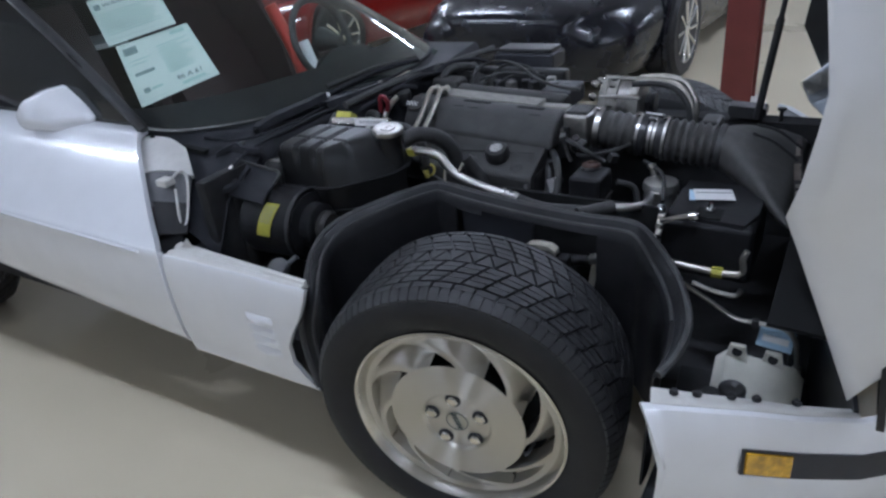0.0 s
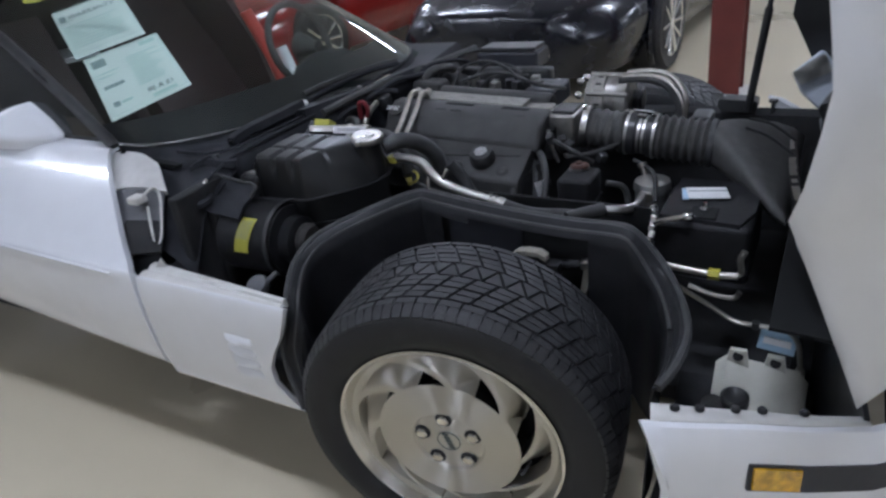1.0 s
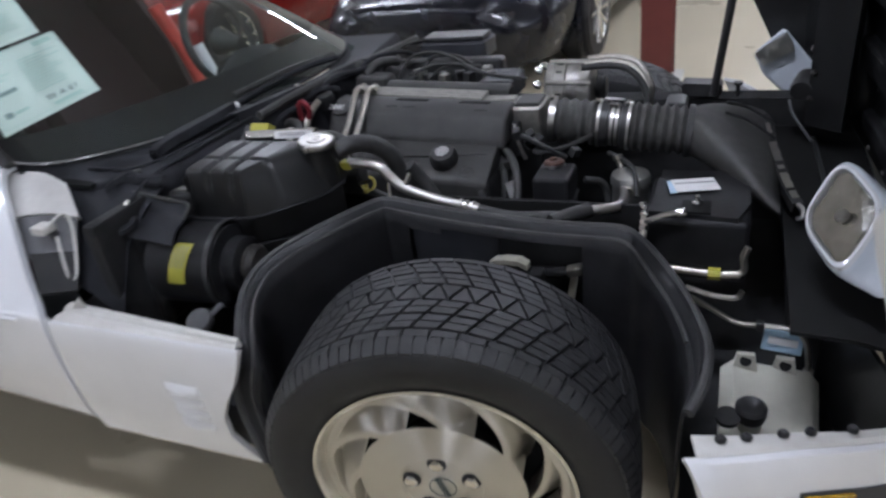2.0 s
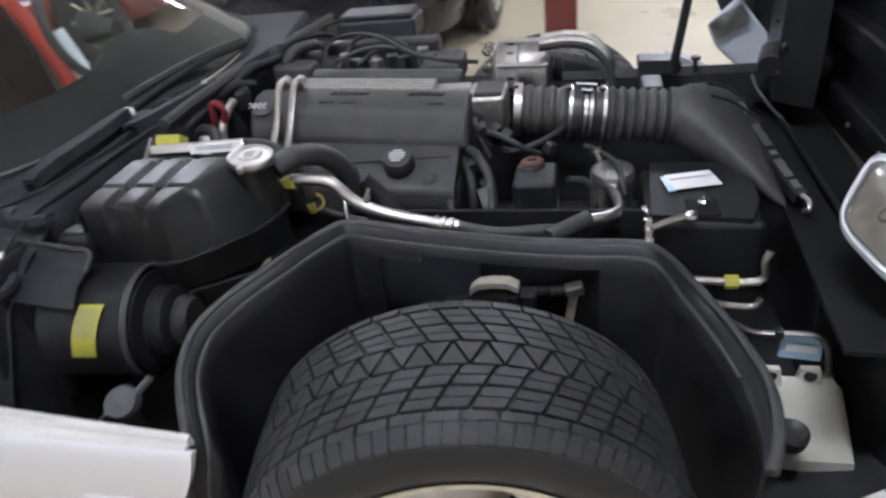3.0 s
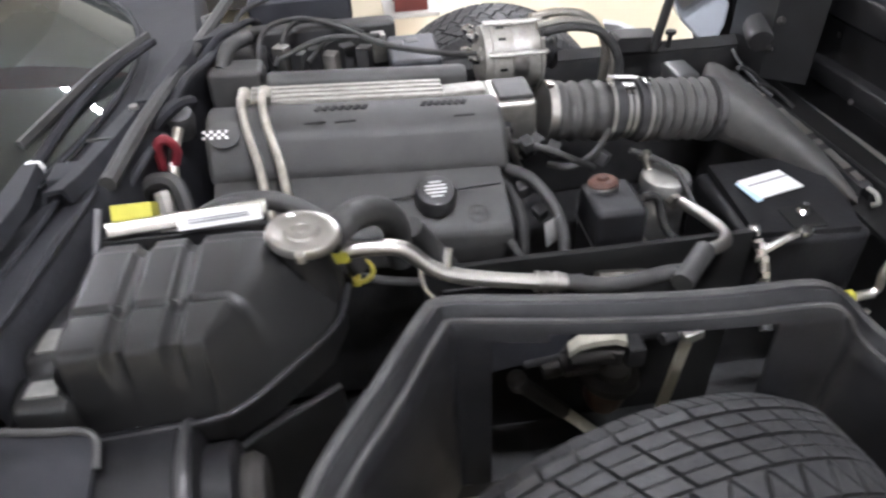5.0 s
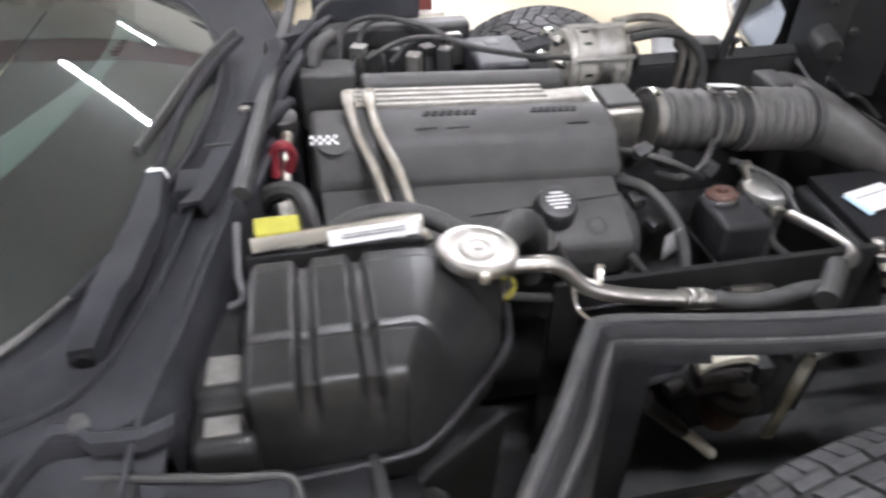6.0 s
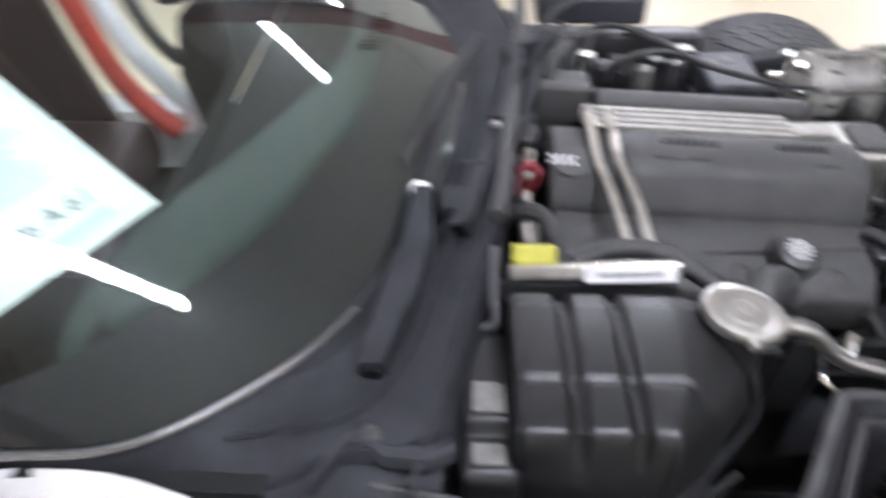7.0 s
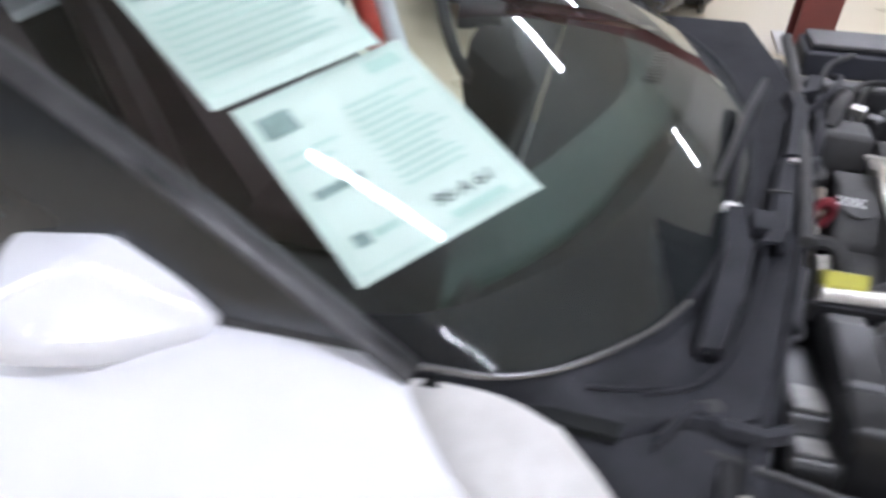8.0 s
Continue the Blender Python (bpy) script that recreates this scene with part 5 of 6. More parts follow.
part("front_rail", loft([[p + Vector((-0.012, 0, -0.02)), p + Vector((-0.010, 0, 0)), p + Vector((0.012, 0, 0.003)), p + Vector((0.016, 0, -0.03))] for p in RAIL], thick=0.004), BLACK, airbox)
for a, b, w in ((4, 7, 0.006), (9, 13, 0.009), (14, 15, 0.005), (16, 20, 0.009), (21, 23, 0.006)):
    part("foil_patch", loft([[RAIL[k] + Vector((-0.004 - w * 0.5, 0, 0.0055 + 0.001 * (k % 2))), RAIL[k] + Vector((0.004 + w * 0.5 * (0.6 + 0.4 * (k % 2)), 0.003 * (k % 2), 0.0075))] for k in range(a, b + 1)], thick=0.001), SATIN, airbox, "worn bare-metal patch")
part("rail_end", sweep([tuple(RAIL[-1]), (0.555, -0.115, 0.545), (0.553, -0.13, 0.535), (0.545, -0.125, 0.528)], 0.005, 8), SATIN, airbox)
part("inlet_snout", box((0.25, 0.12, 0.66), (0.30, 0.20, 0.70), 0.01), BLACK, airbox)

part("rest_pad", rounded(loft([[(0.265 + d, 0.47, 0.605 + h), (0.375 - d, 0.47, 0.600 + h), (0.375 - d, 0.53, 0.600 + h), (0.265 + d, 0.53, 0.605 + h)] for d, h in ((0.01, 0), (0, 0.012), (0, 0.03), (0.006, 0.036))], closed=True, caps=True), 0.006, 2), BLACK, frame_part)
part("rest_knob", lathe([(0.006, -0.02), (0.006, 0.012), (0.013, 0.014), (0.013, 0.022), (0, 0.024)], (0.415, 0.51, 0.61), (0, 0, 1), 12), BLACK, frame_part)

# alternator and accessories on the far side
alt = part("alternator", lathe([(0.040, -0.075), (0.066, -0.065), (0.070, -0.045), (0.070, -0.012), (0.064, -0.010), (0.064, 0.010), (0.070, 0.012), (0.070, 0.050), (0.060, 0.062), (0.030, 0.066)], (-0.015, 0.305, 0.690), (1, 0.02, -0.02), 40), ALLOY, engine, "cast alloy alternator")
alt.location = (-0.010, 0.045, -0.016)
for k in range(16):
    a = 2 * math.pi * k / 16
    part("cooling_fin", box((-0.088, 0.305 + 0.048 * math.cos(a) - 0.005, 0.690 + 0.048 * math.sin(a) - 0.005), (-0.074, 0.305 + 0.048 * math.cos(a) + 0.005, 0.690 + 0.048 * math.sin(a) + 0.005), 0.002), ALLOY, alt)
for k in range(14):
    a = 2 * math.pi * k / 14
    part("vent_slot", box((-0.050, 0.305 + 0.0690 * math.cos(a) - 0.003, 0.690 + 0.0690 * math.sin(a) - 0.003), (-0.034, 0.305 + 0.0690 * math.cos(a) + 0.003, 0.690 + 0.0690 * math.sin(a) + 0.003), turn=(math.degrees(a), 0, 0)), SLOT, alt)
for x in (-0.062, 0.040):
    part("case_rim", lathe([(0.070, -0.004), (0.0755, -0.003), (0.0755, 0.003), (0.070, 0.004)], (x, 0.305, 0.690), (1, 0.02, -0.02), 40, caps=False), ALLOY, alt)
for a in (0.5, 1.6, 2.7):
    part("case_bolt", lathe([(0.006, -0.07), (0.006, 0.055), (0.0, 0.06)], (-0.005, 0.305 + 0.0745 * math.cos(a), 0.690 + 0.0745 * math.sin(a)), (1, 0.02, -0.02), 8), SATIN, alt)
part("alternator_band", lathe([(0.0715, -0.03), (0.0715, 0.0)], (0.01, 0.305, 0.689), (1, 0.02, -0.02), 40, caps=False), STEEL, alt)
part("pulley", lathe([(0.030, 0), (0.034, 0.006), (0.028, 0.014), (0.034, 0.022), (0.030, 0.028), (0, 0.028)], (0.055, 0.306, 0.688), (1, 0.02, -0.02), 28), BLACK, alt)
for k, (dy, dz) in enumerate(((0.03, 0.05), (-0.03, 0.055), (-0.055, 0.02), (0.06, -0.01))):
    part("terminal", lathe([(0.010, 0), (0.012, 0.012), (0.006, 0.022), (0.0, 0.024)], (-0.092, 0.305 + dy, 0.690 + dz), (-1, 0, 0.4), 10), CHROME, alt)
for k, y in enumerate((0.27, 0.31, 0.36)):
    part("coolant_pipe", sweep([(0.02, y, 0.75), (0.09, y + 0.01, 0.752), (0.15, y + 0.01, 0.735), (0.19, y, 0.68), (0.19, y - 0.01, 0.60)], 0.009, 8), TUBE if k else RUBBER, engine)
part("belt_tensioner", lathe([(0.035, 0), (0.04, 0.012), (0.035, 0.024), (0, 0.024)], (0.10, 0.22, 0.62), (1, 0, 0), 24), BLACK, engine)
part("coil_box", box((-0.285, 0.270, 0.655), (-0.180, 0.420, 0.716), 0.010, 3), GREYBOX, engine, "blue-grey plastic ignition box")
for pts in ([(-0.55, 0.30, 0.72), (-0.53, 0.36, 0.77), (-0.46, 0.40, 0.775), (-0.38, 0.36, 0.765), (-0.30, 0.30, 0.745), (-0.20, 0.24, 0.742), (-0.12, 0.22, 0.74)],
            [(-0.52, 0.34, 0.70), (-0.48, 0.42, 0.755), (-0.40, 0.44, 0.75), (-0.33, 0.38, 0.74)], [(-0.45, 0.30, 0.72), (-0.40, 0.34, 0.745), (-0.30, 0.36, 0.74)],
            [(-0.50, 0.28, 0.74), (-0.42, 0.31, 0.76), (-0.34, 0.33, 0.75), (-0.27, 0.30, 0.735)], [(-0.60, 0.30, 0.74), (-0.58, 0.40, 0.79), (-0.52, 0.47, 0.80)]):
    part("ignition_lead", sweep(pts, 0.0055, 7), RUBBER, engine, "black ignition lead")
for k in range(9):
    random.seed(40 + k)
    x, y = -0.52 + 0.034 * k, 0.30 + 0.12 * random.random()
    part("connector", box((x, y, 0.66), (x + 0.03, y + 0.03, 0.715 + 0.02 * random.random()), 0.004, turn=(0, 0, random.uniform(-30, 30))), BLACK if k % 3 else CAST, engine)
part("oil_filler_plate", lathe([(0.045, 0), (0.048, 0.012), (0.03, 0.02), (0, 0.02)], (-0.37, 0.50, 0.70), (0, 0, 1), 20), CAST, engine)
part("brake_booster", lathe([(0.05, 0), (0.11, 0.02), (0.115, 0.06), (0.06, 0.10), (0.03, 0.16)], (-0.70, 0.44, 0.66), (1, 0, 0.1), 28), BLACK, car, "black brake booster")
# Dark mass added to hide the floor between the far-side leads.
part("dark_filler", box((-0.64, 0.445, 0.58), (-0.26, 0.495, 0.738), 0.012, 3), BLACK, car, "black filler block behind the far-side leads")
fuse = part("fuse_box", box((-0.585, 0.56, 0.705), (-0.35, 0.68, 0.765), 0.010, 3), GREYBOX, car, "dark grey fuse box")
part("fuse_lid", box((-0.575, 0.57, 0.765), (-0.36, 0.67, 0.780), 0.006, 2), BLACK, fuse)

# coolant tank
tank = part("coolant_tank", rounded(loft([
    [(-0.700, -0.300, z), (-0.470, -0.300, z), (-0.405, -0.345, z), (-0.425, -0.405, z), (-0.500, -0.480, z), (-0.545, -0.510, z), (-0.680, -0.510, z), (-0.700, -0.490, z)] if k < 2 else
    [(-0.688, -0.312, z), (-0.500, -0.312, z), (-0.480, -0.345, z), (-0.485, -0.395, z), (-0.515, -0.450, z), (-0.540, -0.490, z), (-0.672, -0.490, z), (-0.685, -0.475, z)]
    for k, z in enumerate((0.60, 0.680, 0.700, 0.735))], closed=True, caps=True), 0.013, 3, 25), TANKM, car, "ribbed black plastic coolant tank")


def moulded(ends, profile, sink, fade):
    """Moulded skin along a profile of y and z between two ends in x; sink gives its depth below the profile, fade where the ribs die out."""
    pts = [Vector((0, y, z)) for y, z in profile]
    rows = []
    for k, p in enumerate(pts):
        along = (pts[min(k + 1, len(pts) - 1)] - pts[max(k - 1, 0)]).normalized()
        out = Vector((0, along.z, -along.y))
        w = 1.0 if p.y > -0.45 else max(0.0, min(1.0, (p.z - fade) / 0.03))
        a, b = ends(p.y)
        rows.append([Vector((x, 0, 0)) + p - out * sink(x, w) for x in np.linspace(a, b, 21)])
    return loft(rows)


def rib_end(y):
    """Where the last rib rolls over into the tank's rounded shoulder."""
    return float(np.interp(-y, (0.30, 0.36, 0.45, 0.50, 0.53), (-0.512, -0.512, -0.522, -0.540, -0.546)))


def rib_sink(x, w):
    """Valleys between the ribs, and the rounded end beside the shelf."""
    d = 0.0
    for c in (-0.632, -0.573):
        q = max(0.0, min(1.0, (0.0125 - abs(x - c)) / 0.0090))
        d = max(d, 0.0105 * q * q * (3 - 2 * q) * w)
    e = max(0.0, (-0.681 - x) / 0.011)
    return d + 0.011 * (1 - math.sqrt(max(0.0, 1 - min(1.0, e) ** 2)))


def shelf_sink(x, w):
    e = max(0.0, (abs(x + 0.716) - 0.021) / 0.011)
    return 0.011 * (1 - math.sqrt(max(0.0, 1 - min(1.0, e) ** 2)))


TOP = ((-0.300, 0.690), (-0.302, 0.738), (-0.307, 0.752), (-0.314, 0.759), (-0.320, 0.7615), (-0.333, 0.7625), (-0.336, 0.7635), (-0.339, 0.768), (-0.344, 0.7695), (-0.390, 0.7705), (-0.434, 0.7700), (-0.438, 0.769),
       (-0.441, 0.7650), (-0.446, 0.7648), (-0.449, 0.7680), (-0.453, 0.7690), (-0.480, 0.7680), (-0.4965, 0.7670), (-0.5030, 0.7650), (-0.5065, 0.7610), (-0.5085, 0.755), (-0.5105, 0.744), (-0.5120, 0.730), (-0.5135, 0.712), (-0.5150, 0.690), (-0.516, 0.668), (-0.518, 0.62))
SHELF = ((-0.322, 0.660), (-0.327, 0.705), (-0.332, 0.712), (-0.341, 0.7130), (-0.344, 0.7160), (-0.348, 0.7175), (-0.356, 0.7185), (-0.385, 0.7220), (-0.412, 0.7245), (-0.445, 0.7280), (-0.462, 0.7285), (-0.468, 0.7220),
         (-0.472, 0.7130), (-0.477, 0.7110), (-0.482, 0.7140), (-0.500, 0.7165), (-0.514, 0.7160), (-0.521, 0.7120), (-0.526, 0.7020), (-0.528, 0.688), (-0.530, 0.670), (-0.530, 0.62))
for lo, hi in ((-0.6925, -0.632), (-0.632, -0.573), (-0.573, None)):
    part("tank_rib", moulded(lambda y: (lo, hi or rib_end(y)), TOP, rib_sink, 0.715), TANKM, tank, "", 70)
part("tank_side", loft([[(-0.6925, -0.305, z), (-0.693, -0.40, z + 0.001), (-0.693, -0.49, z), (-0.690, -0.515, z - 0.01)] for z in (0.755, 0.72, 0.66)]), TANKM, tank)
shelf = part("tank_shelf", moulded(lambda y: (-0.748, -0.684), SHELF, shelf_sink, 0.5), TANKM, tank, "", 70)
part("shelf_skirt", loft([[(-0.747, -0.325, z), (-0.748, -0.42, z + 0.004), (-0.748, -0.50, z), (-0.746, -0.530, z - 0.012)] for z in (0.712, 0.69, 0.62)]), TANKM, shelf)
for y0, y1, z0, z1 in ((-0.461, -0.415, 0.7310, 0.7250), (-0.514, -0.484, 0.7190, 0.7145)):
    part("shelf_pad", rounded(loft([[(-0.733, y0 + 0.004, z0 - 0.001 + h), (-0.700, y0 + 0.004, z0 - 0.0015 + h), (-0.700, y1, z1 - 0.0015 + h), (-0.733, y1, z1 - 0.001 + h)] for h in (-0.012, 0.0012)], closed=True, caps=True), 0.004, 3), PADM, shelf, "dusty worn moulded pad")
seam = spline([(-0.405, -0.310, 0.680), (-0.402, -0.343, 0.676), (-0.418, -0.406, 0.672), (-0.470, -0.466, 0.669), (-0.520, -0.512, 0.666), (-0.544, -0.524, 0.665)], 6)
shoulder = []
for y, z in TOP[1:-1]:
    a = Vector((rib_end(y), y, z))
    q = (0.9 * min(1.0, (-y - 0.302) / 0.20) + (0.1 * min(1.0, max(0.0, (0.765 - z) / 0.09)) if y < -0.45 else 0.0)) * (len(seam) - 1)
    b = seam[int(q)].lerp(seam[min(int(q) + 1, len(seam) - 1)], q - int(q))
    c = Vector((a.x + (b.x - a.x) * 0.72, a.y + (b.y - a.y) * 0.6, max(b.z, z - 0.004)))
    shoulder.append([a * (1 - t) ** 2 + c * (2 * t * (1 - t)) + b * t ** 2 for t in np.linspace(0, 1, 10)])
part("tank_shoulder", loft(shoulder), TANKM, tank, "", 80)
part("tank_flange", sweep([(-0.754, -0.33, 0.664), (-0.755, -0.515, 0.662), (-0.738, -0.535, 0.661), (-0.69, -0.534, 0.662), (-0.555, -0.526, 0.664), (-0.515, -0.512, 0.666), (-0.468, -0.470, 0.669), (-0.412, -0.408, 0.673), (-0.396, -0.345, 0.678)], 0.0042, 8), LINER, tank, "moulded seam")
part("filler_neck", lathe([(0.040, -0.09), (0.036, -0.05), (0.030, -0.03), (0.030, 0.0)], (-0.439, -0.358, 0.772), (0.06, -0.05, 1), 28), TANKM, tank)
cbm = lathe([(0.028, -0.016), (0.041, -0.014), (0.043, -0.010), (0.043, -0.003), (0.041, 0.000), (0.035, 0.0012), (0.0325, -0.0008), (0.021, -0.0012), (0.019, 0.0022), (0.012, 0.0024), (0.011, 0.0006), (0.006, 0.0006), (0.005, 0.003), (0, 0.003)], (0, 0, 0), (0, 0, 1), 40)
for v in cbm.verts:
    r = math.hypot(v.co.x, v.co.y)
    if r > 0.034:
        v.co.x *= 1 + 0.07 * abs(v.co.x / r) ** 3
        v.co.y *= 1 - 0.10 * abs(v.co.y / r) ** 2
bmesh.ops.transform(cbm, matrix=pose(-0.439, -0.357, 0.782, 3, 3, -25), verts=cbm.verts)
rcap = part("pressure_cap", cbm, SATIN, tank, "shiny metal pressure cap with two ears")
part("cap_tab", box((-0.447, -0.404, 0.766), (-0.435, -0.390, 0.779), 0.003), SATIN, rcap)
strap = part("tank_strap", box((-0.690, -0.286, 0.754), (-0.487, -0.270, 0.774), 0.003, turn=(-25, -3, 0)), ALU, car, "bright metal tank strap with labels")
part("strap_label", box((-0.600, -0.2885, 0.757), (-0.494, -0.2865, 0.775), turn=(-25, -3, 0)), LABEL, strap, "white printed label")
for k in range(3):
    part("print_bar", box((-0.585, -0.2895 - 0.0008, 0.7605 + k * 0.0045), (-0.51, -0.2895, 0.7622 + k * 0.0045), turn=(-25, -3, 0)), PRINT, strap)
part("strap_lower", box((-0.700, -0.288, 0.715), (-0.485, -0.278, 0.748), 0.003), DARK, strap)
for k in range(4):
    part("tag_line", box((-0.680, -0.2655 + 0.0, 0.7585 + k * 0.0042), (-0.636, -0.2645, 0.7600 + k * 0.0042), turn=(-35, 0, 0)), PRINT, strap)
part("yellow_tag", box((-0.684, -0.268, 0.756), (-0.632, -0.236, 0.776), 0.002, turn=(-35, 0, 0)), LABEL_YELLOW, strap, "yellow warning label")
part("hook_wire", sweep([(-0.705, -0.245, 0.77), (-0.708, -0.29, 0.735), (-0.705, -0.32, 0.715), (-0.735, -0.33, 0.712)], 0.005, 8), DULL, strap)
for pts, r in (([(-0.60, -0.215, 0.715), (-0.55, -0.20, 0.728), (-0.48, -0.205, 0.725), (-0.41, -0.25, 0.70), (-0.38, -0.29, 0.65)], 0.014),
               ([(-0.415, -0.330, 0.740), (-0.385, -0.295, 0.748), (-0.350, -0.255, 0.728), (-0.325, -0.225, 0.68), (-0.32, -0.21, 0.60)], 0.021),
               ([(-0.30, -0.21, 0.66), (-0.27, -0.19, 0.60), (-0.23, -0.20, 0.54)], 0.018),
               ([(-0.115, -0.03, 0.63), (-0.085, -0.085, 0.640), (-0.055, -0.140, 0.610), (-0.050, -0.185, 0.56), (-0.085, -0.235, 0.53)], 0.010),
               ([(-0.125, -0.02, 0.605), (-0.11, -0.07, 0.60), (-0.10, -0.10, 0.56), (-0.10, -0.12, 0.50)], 0.010)):
    part("coolant_hose", sweep(pts, r, 12), RUBBER, engine, "black rubber hose")
for pts, r, m in (([(-0.10, 0.00, 0.665), (-0.05, -0.05, 0.672), (0.0, -0.06, 0.65), (0.04, -0.04, 0.62)], 0.006, RUBBER),
                  ([(-0.14, -0.17, 0.58), (-0.11, -0.20, 0.55), (-0.02, -0.23, 0.53), (0.05, -0.24, 0.52)], 0.008, RUBBER),
                  ([(-0.02, -0.26, 0.56), (0.05, -0.25, 0.545), (0.10, -0.22, 0.53), (0.16, -0.20, 0.54)], 0.010, TUBE),
                  ([(0.10, -0.12, 0.60), (0.14, -0.10, 0.58), (0.16, -0.12, 0.52), (0.20, -0.16, 0.50)], 0.008, RUBBER),
                  ([(0.13, 0.02, 0.61), (0.165, 0.005, 0.60), (0.20, -0.04, 0.59), (0.215, -0.10, 0.55)], 0.006, RUBBER),
                  ([(-0.42, -0.24, 0.62), (-0.36, -0.25, 0.60), (-0.28, -0.235, 0.57), (-0.18, -0.24, 0.56)], 0.007, RUBBER)):
    part("hose_run", sweep(pts, r, 9), m, engine)
for x, y, z in ((-0.08, -0.03, 0.675), (-0.055, 0.0, 0.66), (-0.03, -0.02, 0.655), (-0.095, -0.075, 0.615), (0.06, -0.03, 0.63), (-0.07, -0.10, 0.58)):
    part("small_plug", rounded(box((x - 0.012, y - 0.010, z - 0.012), (x + 0.012, y + 0.010, z + 0.012), turn=(20, 15, x * 900)), 0.003, 2), BLACK, engine)
for pts, r in (([(-0.66, 0.02, 0.77), (-0.64, 0.10, 0.79), (-0.62, 0.20, 0.78), (-0.60, 0.32, 0.77)], 0.009), ([(-0.69, -0.02, 0.76), (-0.655, 0.03, 0.775), (-0.64, 0.09, 0.755)], 0.012),
               ([(-0.64, 0.22, 0.77), (-0.60, 0.26, 0.80), (-0.56, 0.36, 0.79), (-0.55, 0.44, 0.76)], 0.007), ([(-0.70, -0.17, 0.74), (-0.675, -0.10, 0.76), (-0.665, -0.02, 0.75)], 0.007)):
    part("firewall_hose", sweep(pts, r, 9), COWLM, engine)
# red lever and fittings behind the engine
lev = part("dipstick", sweep([(-0.665, -0.075, 0.725), (-0.662, -0.078, 0.765), (-0.648, -0.078, 0.775), (-0.638, -0.072, 0.755), (-0.646, -0.068, 0.728)], 0.0075, 8), RED, engine, "red dipstick loop")
part("dipstick_tube", sweep([(-0.645, -0.01, 0.755), (-0.650, -0.05, 0.735), (-0.652, -0.08, 0.70), (-0.64, -0.10, 0.60)], 0.009, 8), TUBE, lev)
part("wiring_plug", lathe([(0.022, 0), (0.026, 0.03), (0.022, 0.045), (0.012, 0.05)], (-0.655, 0.045, 0.72), (0.1, -0.25, 1), 16), BLACK, engine)
part("loom", sweep([(-0.69, -0.12, 0.70), (-0.668, -0.13, 0.735), (-0.635, -0.14, 0.735), (-0.62, -0.17, 0.70), (-0.62, -0.20, 0.66)], 0.012, 8), RUBBER, engine)
part("loom_tape", sweep([(-0.655, -0.145, 0.725), (-0.65, -0.165, 0.70), (-0.65, -0.19, 0.66)], 0.013, 8), CAST, engine)

# air-conditioning line
ac = part("refrigerant_pipe", sweep([(-0.398, -0.308, 0.706), (-0.36, -0.308, 0.706), (-0.32, -0.309, 0.698), (-0.285, -0.312, 0.664), (-0.25, -0.314, 0.645), (-0.19, -0.315, 0.628), (-0.13, -0.316, 0.616)], 0.0115, 12), SATIN, car, "bright bent refrigerant pipe")
part("crimp", lathe([(0.0125, 0), (0.0155, 0.001), (0.0155, 0.007), (0.0125, 0.009), (0.0125, 0.013), (0.0155, 0.015), (0.0155, 0.021), (0.0125, 0.023), (0.0125, 0.027), (0.0155, 0.029), (0.0155, 0.036), (0.0135, 0.038), (0.0135, 0.046)], (-0.137, -0.316, 0.6175), (0.98, 0.0, -0.19), 20), SATIN, ac)
part("refrigerant_hose", sweep([(-0.098, -0.316, 0.610), (-0.02, -0.325, 0.600), (0.06, -0.315, 0.600), (0.101, -0.316, 0.603), (0.136, -0.281, 0.602)], 0.0125, 12), RUBBER, ac)
part("hose_sleeve", sweep([(0.074, -0.343, 0.602), (0.106, -0.311, 0.603), (0.140, -0.277, 0.602)], 0.017, 10), RUBBER, ac)
part("elbow", sweep([(0.136, -0.281, 0.602), (0.177, -0.263, 0.6), (0.197, -0.225, 0.592), (0.196, -0.164, 0.58), (0.184, -0.104, 0.568)], 0.0105, 12), SATIN, ac)
part("elbow_nut", lathe([(0.014, -0.010), (0.014, 0.010)], (0.189, -0.068, 0.549), (-0.2, 1, 0.1), 6), TUBE, ac)
part("yellow_fitting", box((-0.418, -0.320, 0.692), (-0.390, -0.296, 0.712), 0.004), LABEL_YELLOW, ac)
part("service_port", sweep([(-0.262, -0.314, 0.655), (-0.258, -0.30, 0.672), (-0.255, -0.295, 0.68)], 0.007, 8), CHROME, ac)
part("bracket_wire", sweep([(-0.30, -0.315, 0.67), (-0.295, -0.33, 0.64), (-0.275, -0.345, 0.625), (-0.26, -0.345, 0.624)], 0.004, 6), CHROME, ac)
ring = part("yellow_dipstick", lathe([(0.013, -0.004), (0.018, -0.004), (0.018, 0.004), (0.013, 0.004), (0.013, -0.004)], (-0.378, -0.275, 0.640), (0.3, -0.9, 0.35), 20, caps=False), YELLOW, engine, "yellow ring handle of a dipstick")
part("ring_stem", box((-0.394, -0.280, 0.615), (-0.382, -0.268, 0.640), 0.003), YELLOW, ring)
part("accumulator", lathe([(0.0, 0.0), (0.030, 0.0), (0.044, -0.006), (0.047, -0.016), (0.047, -0.028), (0.043, -0.032), (0.043, -0.20)], (0.190, -0.022, 0.580), (0, 0, 1), 32), CAN, car, "shiny metal accumulator can")
part("can_fitting", lathe([(0.008, 0), (0.008, 0.02), (0.012, 0.022), (0.012, 0.032), (0, 0.034)], (0.165, 0.002, 0.578), (-0.4, 0.3, 1), 10), TUBE, car)
